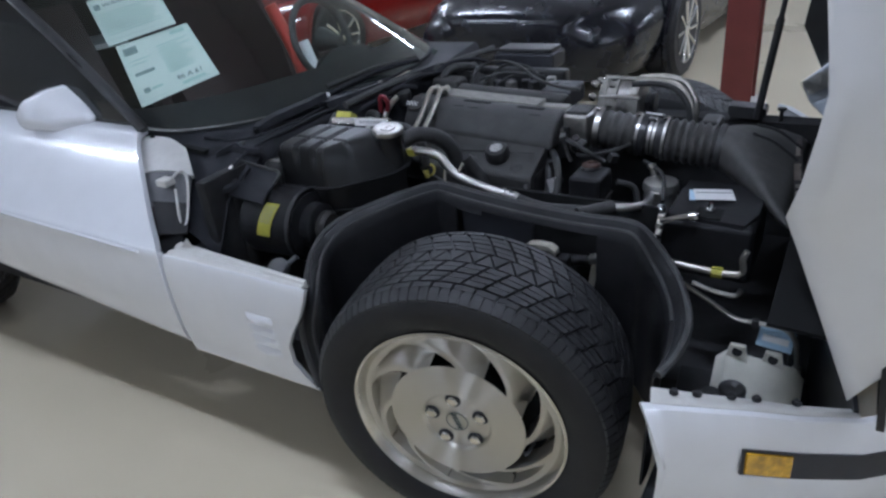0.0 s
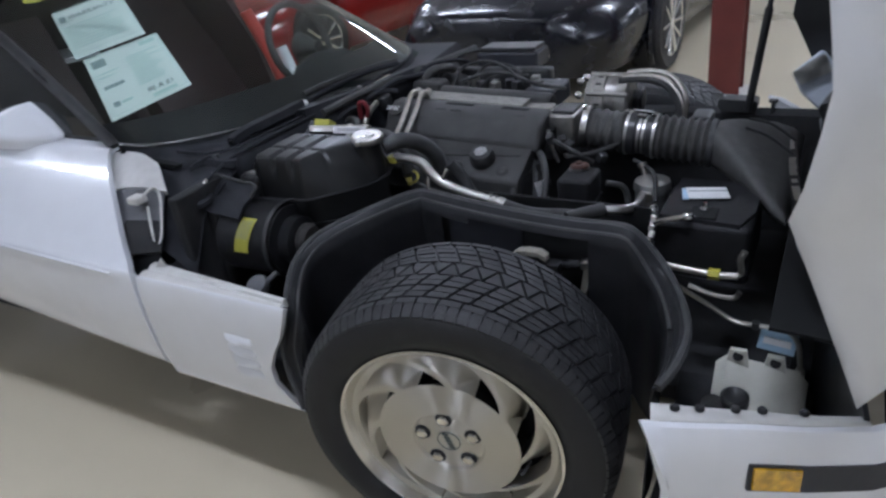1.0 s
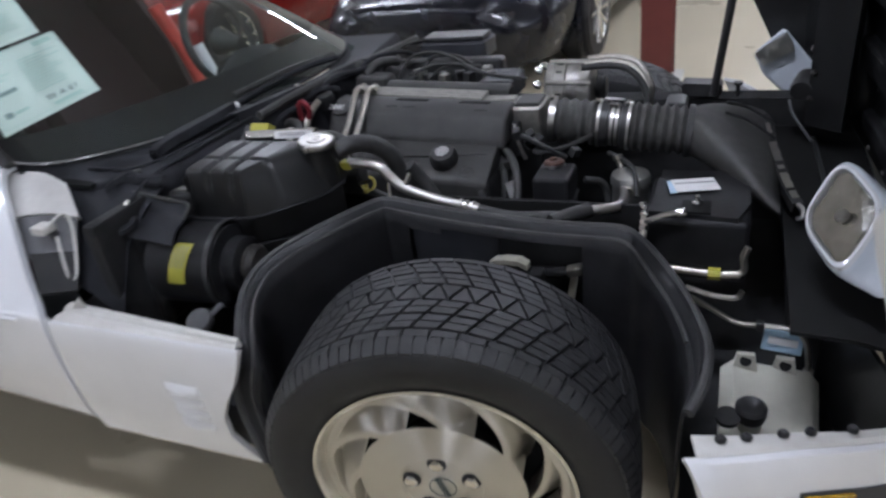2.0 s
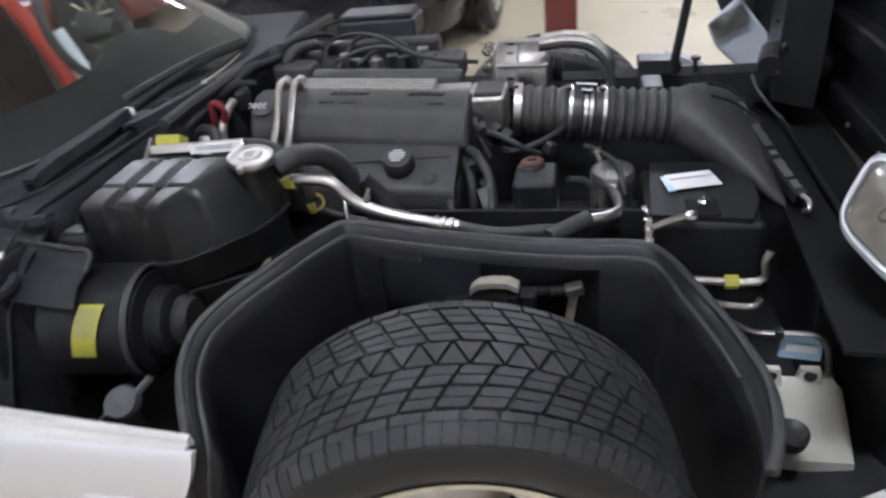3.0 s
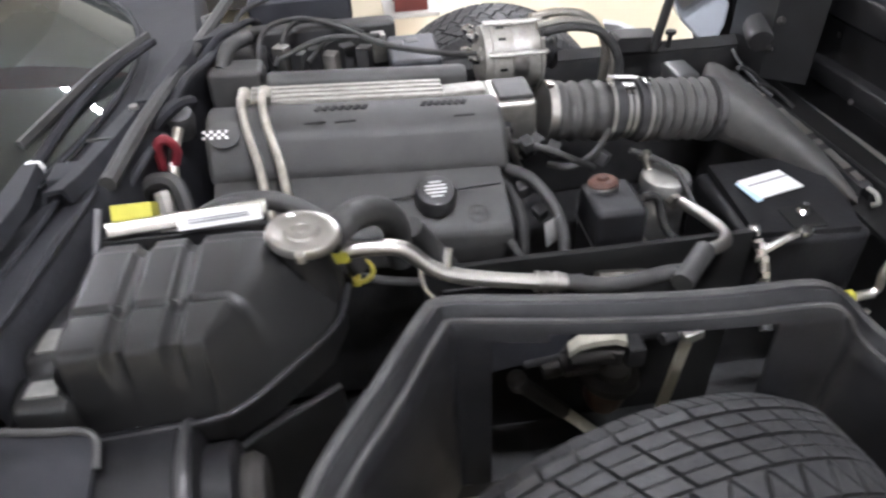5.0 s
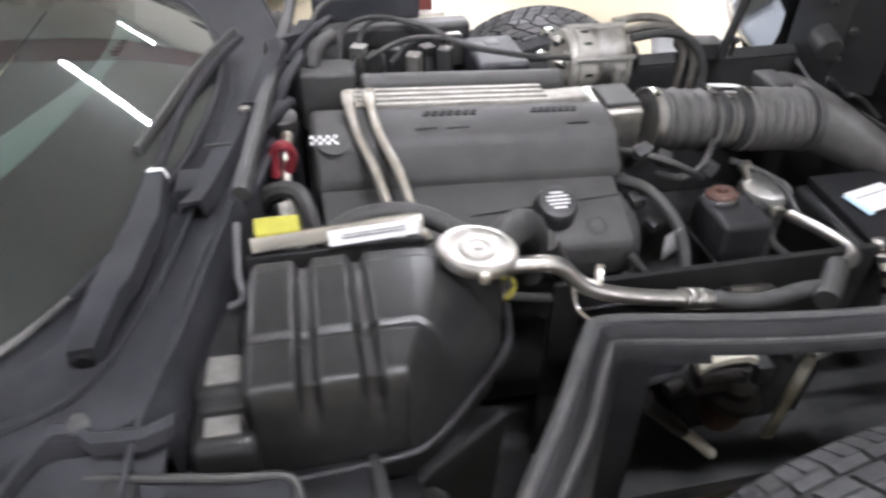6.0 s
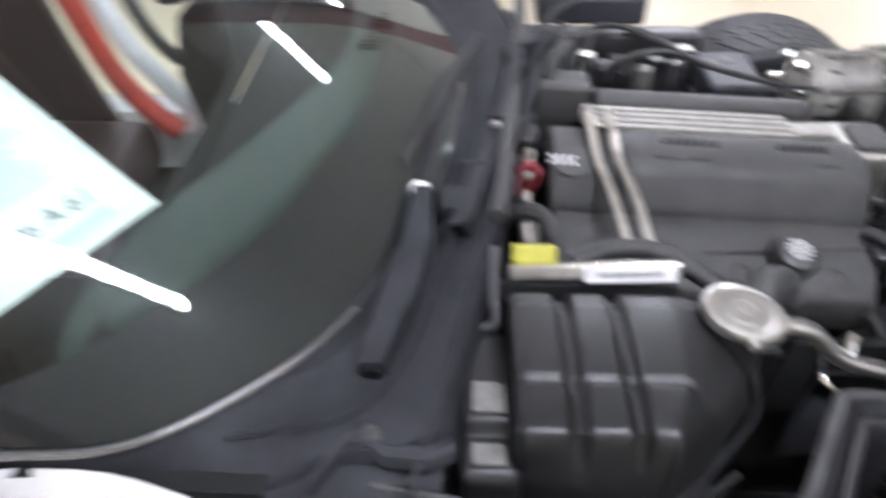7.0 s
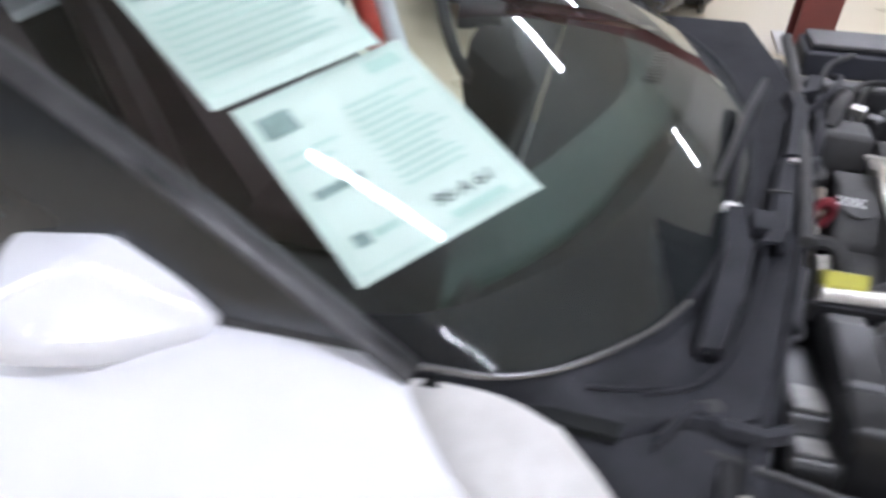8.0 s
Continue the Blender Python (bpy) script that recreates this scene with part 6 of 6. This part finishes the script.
# power steering reservoir
res = part("steering_reservoir", box((-0.004, -0.200, 0.45), (0.080, -0.098, 0.632), 0.010, 3), LINER, car, "square black fluid reservoir with a brown cap")
part("reservoir_neck", lathe([(0.028, -0.02), (0.028, 0.004), (0.024, 0.008)], (0.028, -0.118, 0.628), (-0.1, 0.2, 1), 24), BLACK, res)
part("reservoir_cap", lathe([(0.024, 0.0), (0.025, 0.010), (0.020, 0.015), (0.010, 0.015), (0.008, 0.020), (0, 0.020)], (0.030, -0.118, 0.630), (-0.1, 0.1, 1), 24), BROWN, res, "rusty brown cap")
part("reservoir_seam", box((-0.006, -0.202, 0.560), (0.082, -0.096, 0.565), 0.001, 1), BLACK, res)
part("return_pipe", sweep([(0.06, -0.21, 0.50), (0.10, -0.19, 0.53), (0.12, -0.12, 0.50), (0.12, -0.05, 0.48)], 0.008, 8), TUBE, res)
part("pump_bracket", plate([(-0.08, -0.16, 0.60), (-0.055, -0.155, 0.61), (-0.045, -0.15, 0.56), (-0.07, -0.15, 0.54)], 0.004), LABEL, engine)
# battery
bat = part("battery", box((0.245, -0.245, 0.43), (0.455, -0.020, 0.572), 0.014, 3), LINER, car, "black battery under a moulded cover")
part("battery_cover", rounded(loft([[(0.255, -0.228, z), (0.43, -0.240, z - 0.002), (0.452, -0.17, z), (0.45, -0.03, z + 0.008), (0.265, -0.03, z + 0.008)] for z in (0.57, 0.582)], closed=True, caps=True), 0.005, 2, 25), LINER, bat)
def on_battery(u0, u1, v0, v1, lift, thick):
    """Slab on the battery's top, along and across the slanting label."""
    c, d = math.cos(radians(13)), math.sin(radians(13))
    return loft([[(0.338 + u * c - v * d, -0.113 + u * d + v * c, 0.5912 + lift + h + 0.052 * (v * c + u * d)) for u, v in ((u0, v0), (u1, v0), (u1 - 0.006, v1), (u0, v1))] for h in (0, thick)], closed=True, caps=True)


part("battery_label", on_battery(-0.046, 0.050, -0.027, 0.029, 0.0, 0.0018), LABEL, bat, "white battery label")
part("label_edge", on_battery(-0.055, -0.041, -0.032, 0.024, 0.0003, 0.002), LABEL_BLUE, bat, "pale blue label edge")
part("label_line", on_battery(-0.040, 0.046, 0.008, 0.011, 0.001, 0.0016), PRINT, bat)
# Dark block that paints the shade inside the terminal pocket.
part("terminal_pocket", box((0.318, -0.232, 0.570), (0.378, -0.172, 0.586), 0.004), SLOT, bat)
part("terminal_bolt", lathe([(0.012, 0), (0.012, 0.010), (0.007, 0.014), (0.005, 0.024), (0, 0.024)], (0.349, -0.199, 0.584), (0, 0, 1), 8), CHROME, bat)
pf = part("pressure_line", sweep([(0.245, -0.30, 0.52), (0.250, -0.275, 0.555), (0.247, -0.245, 0.583)], 0.008, 8), TUBE, car, "silver service fittings")
for k, q in enumerate(((0.246, -0.285, 0.543), (0.2485, -0.268, 0.562), (0.249, -0.252, 0.577))):
    part("fitting_nut", lathe([(0.0085, -0.006), (0.0115, -0.005), (0.0115, 0.005), (0.0085, 0.006)], q, (0.05, 0.55, 0.8), 6), CHROME, pf)
part("hose_stub", sweep([(0.235, -0.345, 0.48), (0.240, -0.315, 0.505), (0.244, -0.292, 0.535)], 0.010, 10), RUBBER, pf)
part("tee_arm", sweep([(0.250, -0.262, 0.573), (0.285, -0.255, 0.585), (0.315, -0.250, 0.592)], 0.007, 8), CHROME, pf)
part("tee_cap", lathe([(0.010, 0), (0.011, 0.010), (0.008, 0.018), (0, 0.018)], (0.245, -0.238, 0.588), (-0.1, 0.4, 1), 10), CHROME, pf)
part("tee_cap", lathe([(0.010, 0), (0.011, 0.012), (0.008, 0.02), (0, 0.02)], (0.312, -0.251, 0.592), (1, 0.1, 0.1), 10), CHROME, pf)
# lines and washer bottle in front of the wheel
l1 = part("cooler_line", sweep([(0.27, -0.305, 0.496), (0.35, -0.305, 0.490), (0.40, -0.305, 0.487), (0.44, -0.305, 0.490)], 0.008, 10), TUBE, car, "silver cooler line with a brass fitting")
part("brass_nut", lathe([(0.013, -0.012), (0.013, 0.012)], (0.392, -0.305, 0.4875), (1, 0, 0), 6), LABEL_YELLOW, l1)
part("line_elbow", sweep([(0.435, -0.305, 0.490), (0.446, -0.304, 0.50), (0.443, -0.303, 0.53), (0.450, -0.30, 0.55)], 0.007, 8), TUBE, l1)
part("cooler_line", sweep([(0.34, -0.305, 0.450), (0.39, -0.305, 0.436), (0.435, -0.305, 0.434), (0.447, -0.303, 0.450)], 0.006, 8), TUBE, car, "thin silver cooler line")
l3 = part("condenser_tube", sweep([(0.31, -0.335, 0.47), (0.389, -0.312, 0.409), (0.442, -0.310, 0.378), (0.490, -0.310, 0.376), (0.545, -0.310, 0.374), (0.570, -0.311, 0.352), (0.580, -0.315, 0.31), (0.583, -0.318, 0.285)], 0.0058, 8), TUBE, car, "thin bright condenser tube")
part("tube_nut", lathe([(0.010, -0.012), (0.011, 0.0), (0.010, 0.014)], (0.583, -0.318, 0.272), (0, -0.1, 1), 8), TUBE, l3)
part("tube_clip", box((0.478, -0.318, 0.366), (0.494, -0.302, 0.386), 0.003), RUBBER, l3)
part("blue_label", box((0.494, -0.304, 0.312), (0.570, -0.298, 0.362), 0.002, turn=(-15, 6, 0)), LABEL_BLUE, l3, "pale blue printed label")
part("label_print", box((0.504, -0.3075, 0.330), (0.560, -0.3055, 0.346), turn=(-15, 6, 0)), LABEL, l3)
wb = part("washer_bottle", rounded(loft([[(0.435, -0.375, 0.08), (0.590, -0.350, 0.08), (0.592, -0.46, 0.08), (0.432, -0.475, 0.08)], [(0.420, -0.370, 0.14), (0.602, -0.345, 0.14), (0.606, -0.470, 0.14), (0.420, -0.490, 0.14)],
                                         [(0.418, -0.370, 0.305), (0.602, -0.345, 0.275), (0.600, -0.465, 0.215), (0.422, -0.485, 0.235)], [(0.440, -0.372, 0.330), (0.580, -0.350, 0.305), (0.580, -0.41, 0.268), (0.445, -0.43, 0.285)]], closed=True, caps=True), 0.022, 4, 20), BOTTLE, car, "milky plastic washer bottle with a black cap")
for x, y, z in ((0.462, -0.378, 0.330), (0.535, -0.360, 0.316)):
    part("bottle_tab", rounded(loft([[(x - w, y - 0.004 + d, z + h) for w, h in ((-0.026, -0.03), (0.026, -0.03), (0.016, 0.022), (-0.016, 0.022))] for d in (0, 0.012)], closed=True, caps=True), 0.004, 2), BOTTLE, wb)
    part("tab_grommet", lathe([(0.011, -0.009), (0.011, 0.009)], (x, y + 0.002, z + 0.006), (0.1, -1, 0.35), 14), DARK, wb)
part("bottle_neck", lathe([(0.022, 0.0), (0.022, 0.06)], (0.476, -0.475, 0.255), (0, -0.35, 1), 20), BOTTLE, wb)
part("bottle_cap", lathe([(0.026, -0.012), (0.028, 0.0), (0.028, 0.014), (0.022, 0.020), (0.010, 0.016), (0, 0.016)], (0.474, -0.500, 0.312), (0, -0.15, 1), 22), BLACK, wb, "ribbed black cap")
part("cap_strap", lathe([(0.022, 0), (0.022, 0.010), (0, 0.010)], (0.435, -0.520, 0.306), (0, -0.2, 1), 16), BLACK, wb)
# heater blower
bl = part("heater_blower", lathe([(0.030, 0.0), (0.088, 0.004), (0.094, 0.014), (0.094, 0.155), (0.086, 0.165), (0.086, 0.172), (0.060, 0.176), (0.060, 0.205), (0.050, 0.212), (0.02, 0.214), (0, 0.214)], (-0.742, -0.575, 0.580), (1, 0.06, -0.02), 40), LINER, car, "black cylindrical heater blower with a yellow sticker")
def on_blower(x, a, r):
    """Point on the blower's skin at an angle over the horizontal; the sticker leans with the angle."""
    x += 0.022 * (a - 0.4)
    return (x, -0.575 + (x + 0.742) * 0.06 - r * math.cos(a), 0.580 - 0.02 * (x + 0.742) + r * math.sin(a))


part("blower_sticker", loft([[on_blower(x, a, 0.0975) for x in (-0.660, -0.640, -0.618)] for a in np.linspace(0.0, 0.92, 9)], thick=0.001), LABEL_YELLOW, bl, "yellow printed sticker")
for k in range(6):
    x = -0.6555 + k * 0.006
    part("sticker_line", loft([[on_blower(xx, a, 0.0984) for xx in (x, x + 0.0018)] for a in np.linspace(0.36, 0.86, 8)], thick=0.0004), PRINT, bl)
part("blower_ring", lathe([(0.097, -0.006), (0.099, 0.0), (0.097, 0.006)], (-0.578, -0.565, 0.577), (1, 0.06, -0.02), 40, caps=False), BLACK, bl)
part("motor_end", lathe([(0.042, 0.0), (0.044, 0.012), (0.036, 0.024), (0.0, 0.026)], (-0.530, -0.562, 0.576), (1, 0.06, -0.02), 28), BROWNBLACK, bl, "dull brown-black motor end")
part("blower_plug", lathe([(0.0, -0.004), (0.024, -0.004), (0.028, 0.0), (0.030, 0.012), (0.026, 0.020), (0, 0.021)], (-0.590, -0.690, 0.500), (0.1, -0.6, 1), 20), DULL, bl)
part("plug_tail", sweep([(-0.575, -0.685, 0.512), (-0.560, -0.672, 0.525), (-0.548, -0.662, 0.535)], 0.007, 8), DULL, bl)
part("heater_box", box((-0.86, -0.62, 0.42), (-0.76, -0.40, 0.66), 0.02, 3), DARK, car)

# ---- notices inside the windscreen ----
FINE = [screen_point(i, s) for i in range(N_ARC) for s in np.linspace(0, 1, 60)]
FINE_XY = np.array([(p.x, p.y) for p in FINE])
FINE_Z = np.array([p.z for p in FINE])


def under_glass(p, gap):
    """The point straight above or below p, a gap under the glass."""
    d = np.hypot(FINE_XY[:, 0] - p.x, FINE_XY[:, 1] - p.y)
    near = np.argsort(d)[:4]
    w = 1 / (d[near] + 1e-4)
    return Vector((p.x, p.y, float((FINE_Z[near] * w).sum() / w.sum()) - gap))


def on_plane(c, gap):
    """Bilinear surface through four corners, a gap below the line of the tape."""
    a, b, d, e = [Vector(p) - Vector((0, 0, gap)) for p in c]
    return lambda s, t: a.lerp(b, s).lerp(e.lerp(d, s), t)


def screen_sheet(name, c, mat, label, category, gap=0.012):
    f = on_plane(c, gap)
    rows = [[f(s, t)  for s in np.linspace(0, 1, 9)] for t in np.linspace(0, 1, 11)]
    return tagged(part(name, loft(rows, thick=0.0008), mat), label, category)


def on_sheet(sheet, c, s0, s1, t0, t1, mat, name="print_bar", gap=0.0085):
    f = on_plane(c, gap)
    part(name, loft([[f(s, t0) for s in np.linspace(s0, s1, 5)], [f(s, t1) for s in np.linspace(s0, s1, 5)]], thick=0.0004), mat, sheet)


def word(sheet, c, text, s, t, size, gap=0.0075):
    f = on_plane(c, gap)
    x = (f(s + 0.3, t) - f(s, t)).normalized()
    y = f(s, t - 0.1) - f(s, t)
    y = (y - x * y.dot(x)).normalized()
    n = x.cross(y)
    cu = bpy.data.curves.new("lettering", "FONT")
    cu.body, cu.size, cu.extrude = text, size, 0.0003
    tmp = bpy.data.objects.new("lettering", cu)
    scene.collection.objects.link(tmp)
    bpy.context.view_layer.update()
    me = bpy.data.meshes.new_from_object(tmp.evaluated_get(bpy.context.evaluated_depsgraph_get()))
    bpy.data.objects.remove(tmp)
    me.materials.append(INK)
    ob = new("lettering", me)
    o = f(s, t)
    ob.matrix_world = Matrix(((x.x, y.x, n.x, o.x), (x.y, y.y, n.y, o.y), (x.z, y.z, n.z, o.z), (0, 0, 0, 1)))
    ob.parent = sheet
    return ob


def border(sheet, c):
    for s0, s1, t0, t1 in ((0.035, 0.965, 0.03, 0.036), (0.035, 0.965, 0.958, 0.964), (0.035, 0.042, 0.036, 0.958), (0.958, 0.965, 0.036, 0.958)):
        on_sheet(sheet, c, s0, s1, t0, t1, INK_SOFT)


GREY_INK = material("faded_ink", (0.16, 0.21, 0.20), 0.7, vary=0.25, scale=90, bump=0.0)
# corners: upper left, upper right, lower right, lower left as read from outside
P1 = [(-1.425, -0.392, 0.992), (-1.269, -0.228, 1.034), (-1.057, -0.328, 0.905), (-1.239, -0.491, 0.838)]
P0 = [(-1.628, -0.312, 1.120), (-1.470, -0.164, 1.160), (-1.283, -0.256, 1.042), (-1.441, -0.404, 1.000)]
low = screen_sheet("price_sheet", P1, PAPER, "pale green printed price sheet taped inside the windscreen", "notice")
word(low, P1, "96 A 61", 0.52, 0.86, 0.026)
on_sheet(low, P1, 0.56, 0.86, 0.90, 0.945, INK_SOFT)
on_sheet(low, P1, 0.06, 0.24, 0.10, 0.22, GREY_INK)
on_sheet(low, P1, 0.72, 0.92, 0.06, 0.13, INK_SOFT)
on_sheet(low, P1, 0.08, 0.34, 0.52, 0.57, GREY_INK)
on_sheet(low, P1, 0.10, 0.18, 0.78, 0.85, GREY_INK)
on_sheet(low, P1, 0.20, 0.34, 0.80, 0.84, INK_SOFT)
for k in range(12):
    random.seed(k)
    on_sheet(low, P1, 0.48, 0.72 + 0.2 * random.random(), 0.22 + k * 0.042, 0.235 + k * 0.042, INK_SOFT)
border(low, P1)
on_sheet(low, P1, 0.06, 0.36, 0.32, 0.335, INK_SOFT)
on_sheet(low, P1, 0.06, 0.30, 0.38, 0.395, INK_SOFT)
up_sheet = screen_sheet("warranty_sheet", P0, PAPER, "pale green warranty sheet taped inside the windscreen", "notice", 0.016)
border(up_sheet, P0)
word(up_sheet, P0, "WARRANTY", 0.16, 0.28, 0.027)
on_sheet(up_sheet, P0, 0.05, 0.14, 0.18, 0.30, GREY_INK)
for k in range(9):
    random.seed(k + 30)
    on_sheet(up_sheet, P0, 0.06, 0.70 + 0.24 * random.random(), 0.40 + k * 0.055, 0.415 + k * 0.055, INK_SOFT)
oval = thing("inspection_sticker", "oval yellow sticker on the windscreen", "sticker")
obm = lathe([(0.0, 0.0), (0.050, 0.0), (0.050, 0.001), (0, 0.001)], (0, 0, 0), (0, 0, 1), 32)
bmesh.ops.transform(obm, matrix=Matrix.Translation(under_glass(Vector((-1.625, -0.335, 1.1)), 0.014)) @ Vector((0.42, -0.18, 0.88)).to_track_quat("Z", "Y").to_matrix().to_4x4() @ Matrix.Rotation(radians(20), 4, "Z") @ Matrix.Diagonal((1.0, 0.5, 1.0, 1.0)), verts=obm.verts)
part("oval", obm, LABEL_YELLOW, oval)

# ---- other cars in the hall ----
def simple_wheel(parent, at, rim):
    w = part("wheel", lathe([(0.20, -0.11), (0.30, -0.115), (0.325, -0.09), (0.33, 0.0), (0.325, 0.09), (0.30, 0.115), (0.20, 0.11)], (0, 0, 0), (1, 0, 0), 40), TYRE, parent)
    f = part("rim", lathe([(0.225, -0.118), (0.215, -0.112), (0.205, -0.095), (0.205, 0.095), (0.215, 0.112), (0.225, 0.118)], (0, 0, 0), (1, 0, 0), 40, caps=False), rim, w)
    for k in range(10):
        a = 2 * math.pi * k / 10
        sp = sweep([(0.10, 0.04 * math.cos(a), 0.04 * math.sin(a)), (0.108, 0.13 * math.cos(a), 0.13 * math.sin(a)), (0.112, 0.215 * math.cos(a), 0.215 * math.sin(a))], 0.014, 6, 3)
        part("spoke", sp, rim, w)
    part("hub", lathe([(0.05, 0.09), (0.05, 0.112), (0.03, 0.118), (0, 0.118)], (0, 0, 0), (1, 0, 0), 20), rim, w)
    w.location = at
    return w


def parked_car(name, paint, label, at, turn, rim=CHROME):
    """A low sports car whose nose looks along -y before it is turned."""
    c = thing(name, label, "car", "parked cars")
    rows = []
    for y, w, zt, zs in ((-0.95, 0.50, 0.52, 0.40), (-0.88, 0.72, 0.60, 0.44), (-0.60, 0.86, 0.68, 0.50), (0.0, 0.90, 0.76, 0.56), (0.7, 0.90, 0.86, 0.60), (1.4, 0.90, 0.88, 0.60), (2.2, 0.91, 0.90, 0.62), (2.9, 0.91, 0.90, 0.62), (3.3, 0.86, 0.88, 0.58), (3.45, 0.78, 0.78, 0.5)):
        rows.append([(-w + 0.08, y, 0.17), (-w, y, 0.34), (-w, y, zs), (-w + 0.14, y, zt - 0.05), (-0.35, y, zt), (0.35, y, zt), (w - 0.14, y, zt - 0.05), (w, y, zs), (w, y, 0.34), (w - 0.08, y, 0.17)])
    part("body", loft([spline(r, 3) for r in rows], closed=True, caps=True), paint, c, "", 50)
    cab = []
    for y, w, z in ((0.62, 0.66, 0.86), (1.30, 0.52, 1.17), (1.95, 0.52, 1.18), (2.85, 0.60, 0.92)):
        cab.append([(-w - 0.10, y, 0.84), (-w, y, z - 0.04), (-w * 0.6, y, z), (w * 0.6, y, z), (w, y, z - 0.04), (w + 0.10, y, 0.84)])
    part("cabin_glass", loft(cab, thick=0.01), SIDEGLASS, c)
    part("roof", loft([[(-0.50, y, 1.165), (-0.3, y, 1.192), (0.3, y, 1.192), (0.50, y, 1.165)] for y in (1.28, 1.6, 1.98)], thick=0.02), paint, c)
    for sx in (-1, 1):
        for y in (0.0, 2.44):
            part("wheel_arch", lathe([(0.37, -0.02), (0.385, 0.0), (0.37, 0.02)], (sx * 0.895, y, 0.33), (1, 0, 0), 40, caps=False), paint, c)
            simple_wheel(c, (sx * 0.83, y, 0.33), rim)
        part("tail_lamp", lathe([(0.06, 0), (0.05, 0.012), (0, 0.014)], (sx * 0.45, 3.44, 0.62), (0, 1, 0), 20), RED, c)
        part("side_mirror", box((sx * 0.93 - 0.09, 0.80, 0.86), (sx * 0.93 + 0.09, 0.92, 0.97), 0.03, 3), paint, c)
    c.matrix_basis = pose(at[0], at[1], G, 0, 0, turn)
    return c


parked_car("black_sports_car", NAVY, "black sports car with polished wheels parked on the beige floor", (-1.42, 3.42), -4)
parked_car("red_sports_car", REDCAR, "red sports car parked across the hall", (-4.3, 3.2), -6)
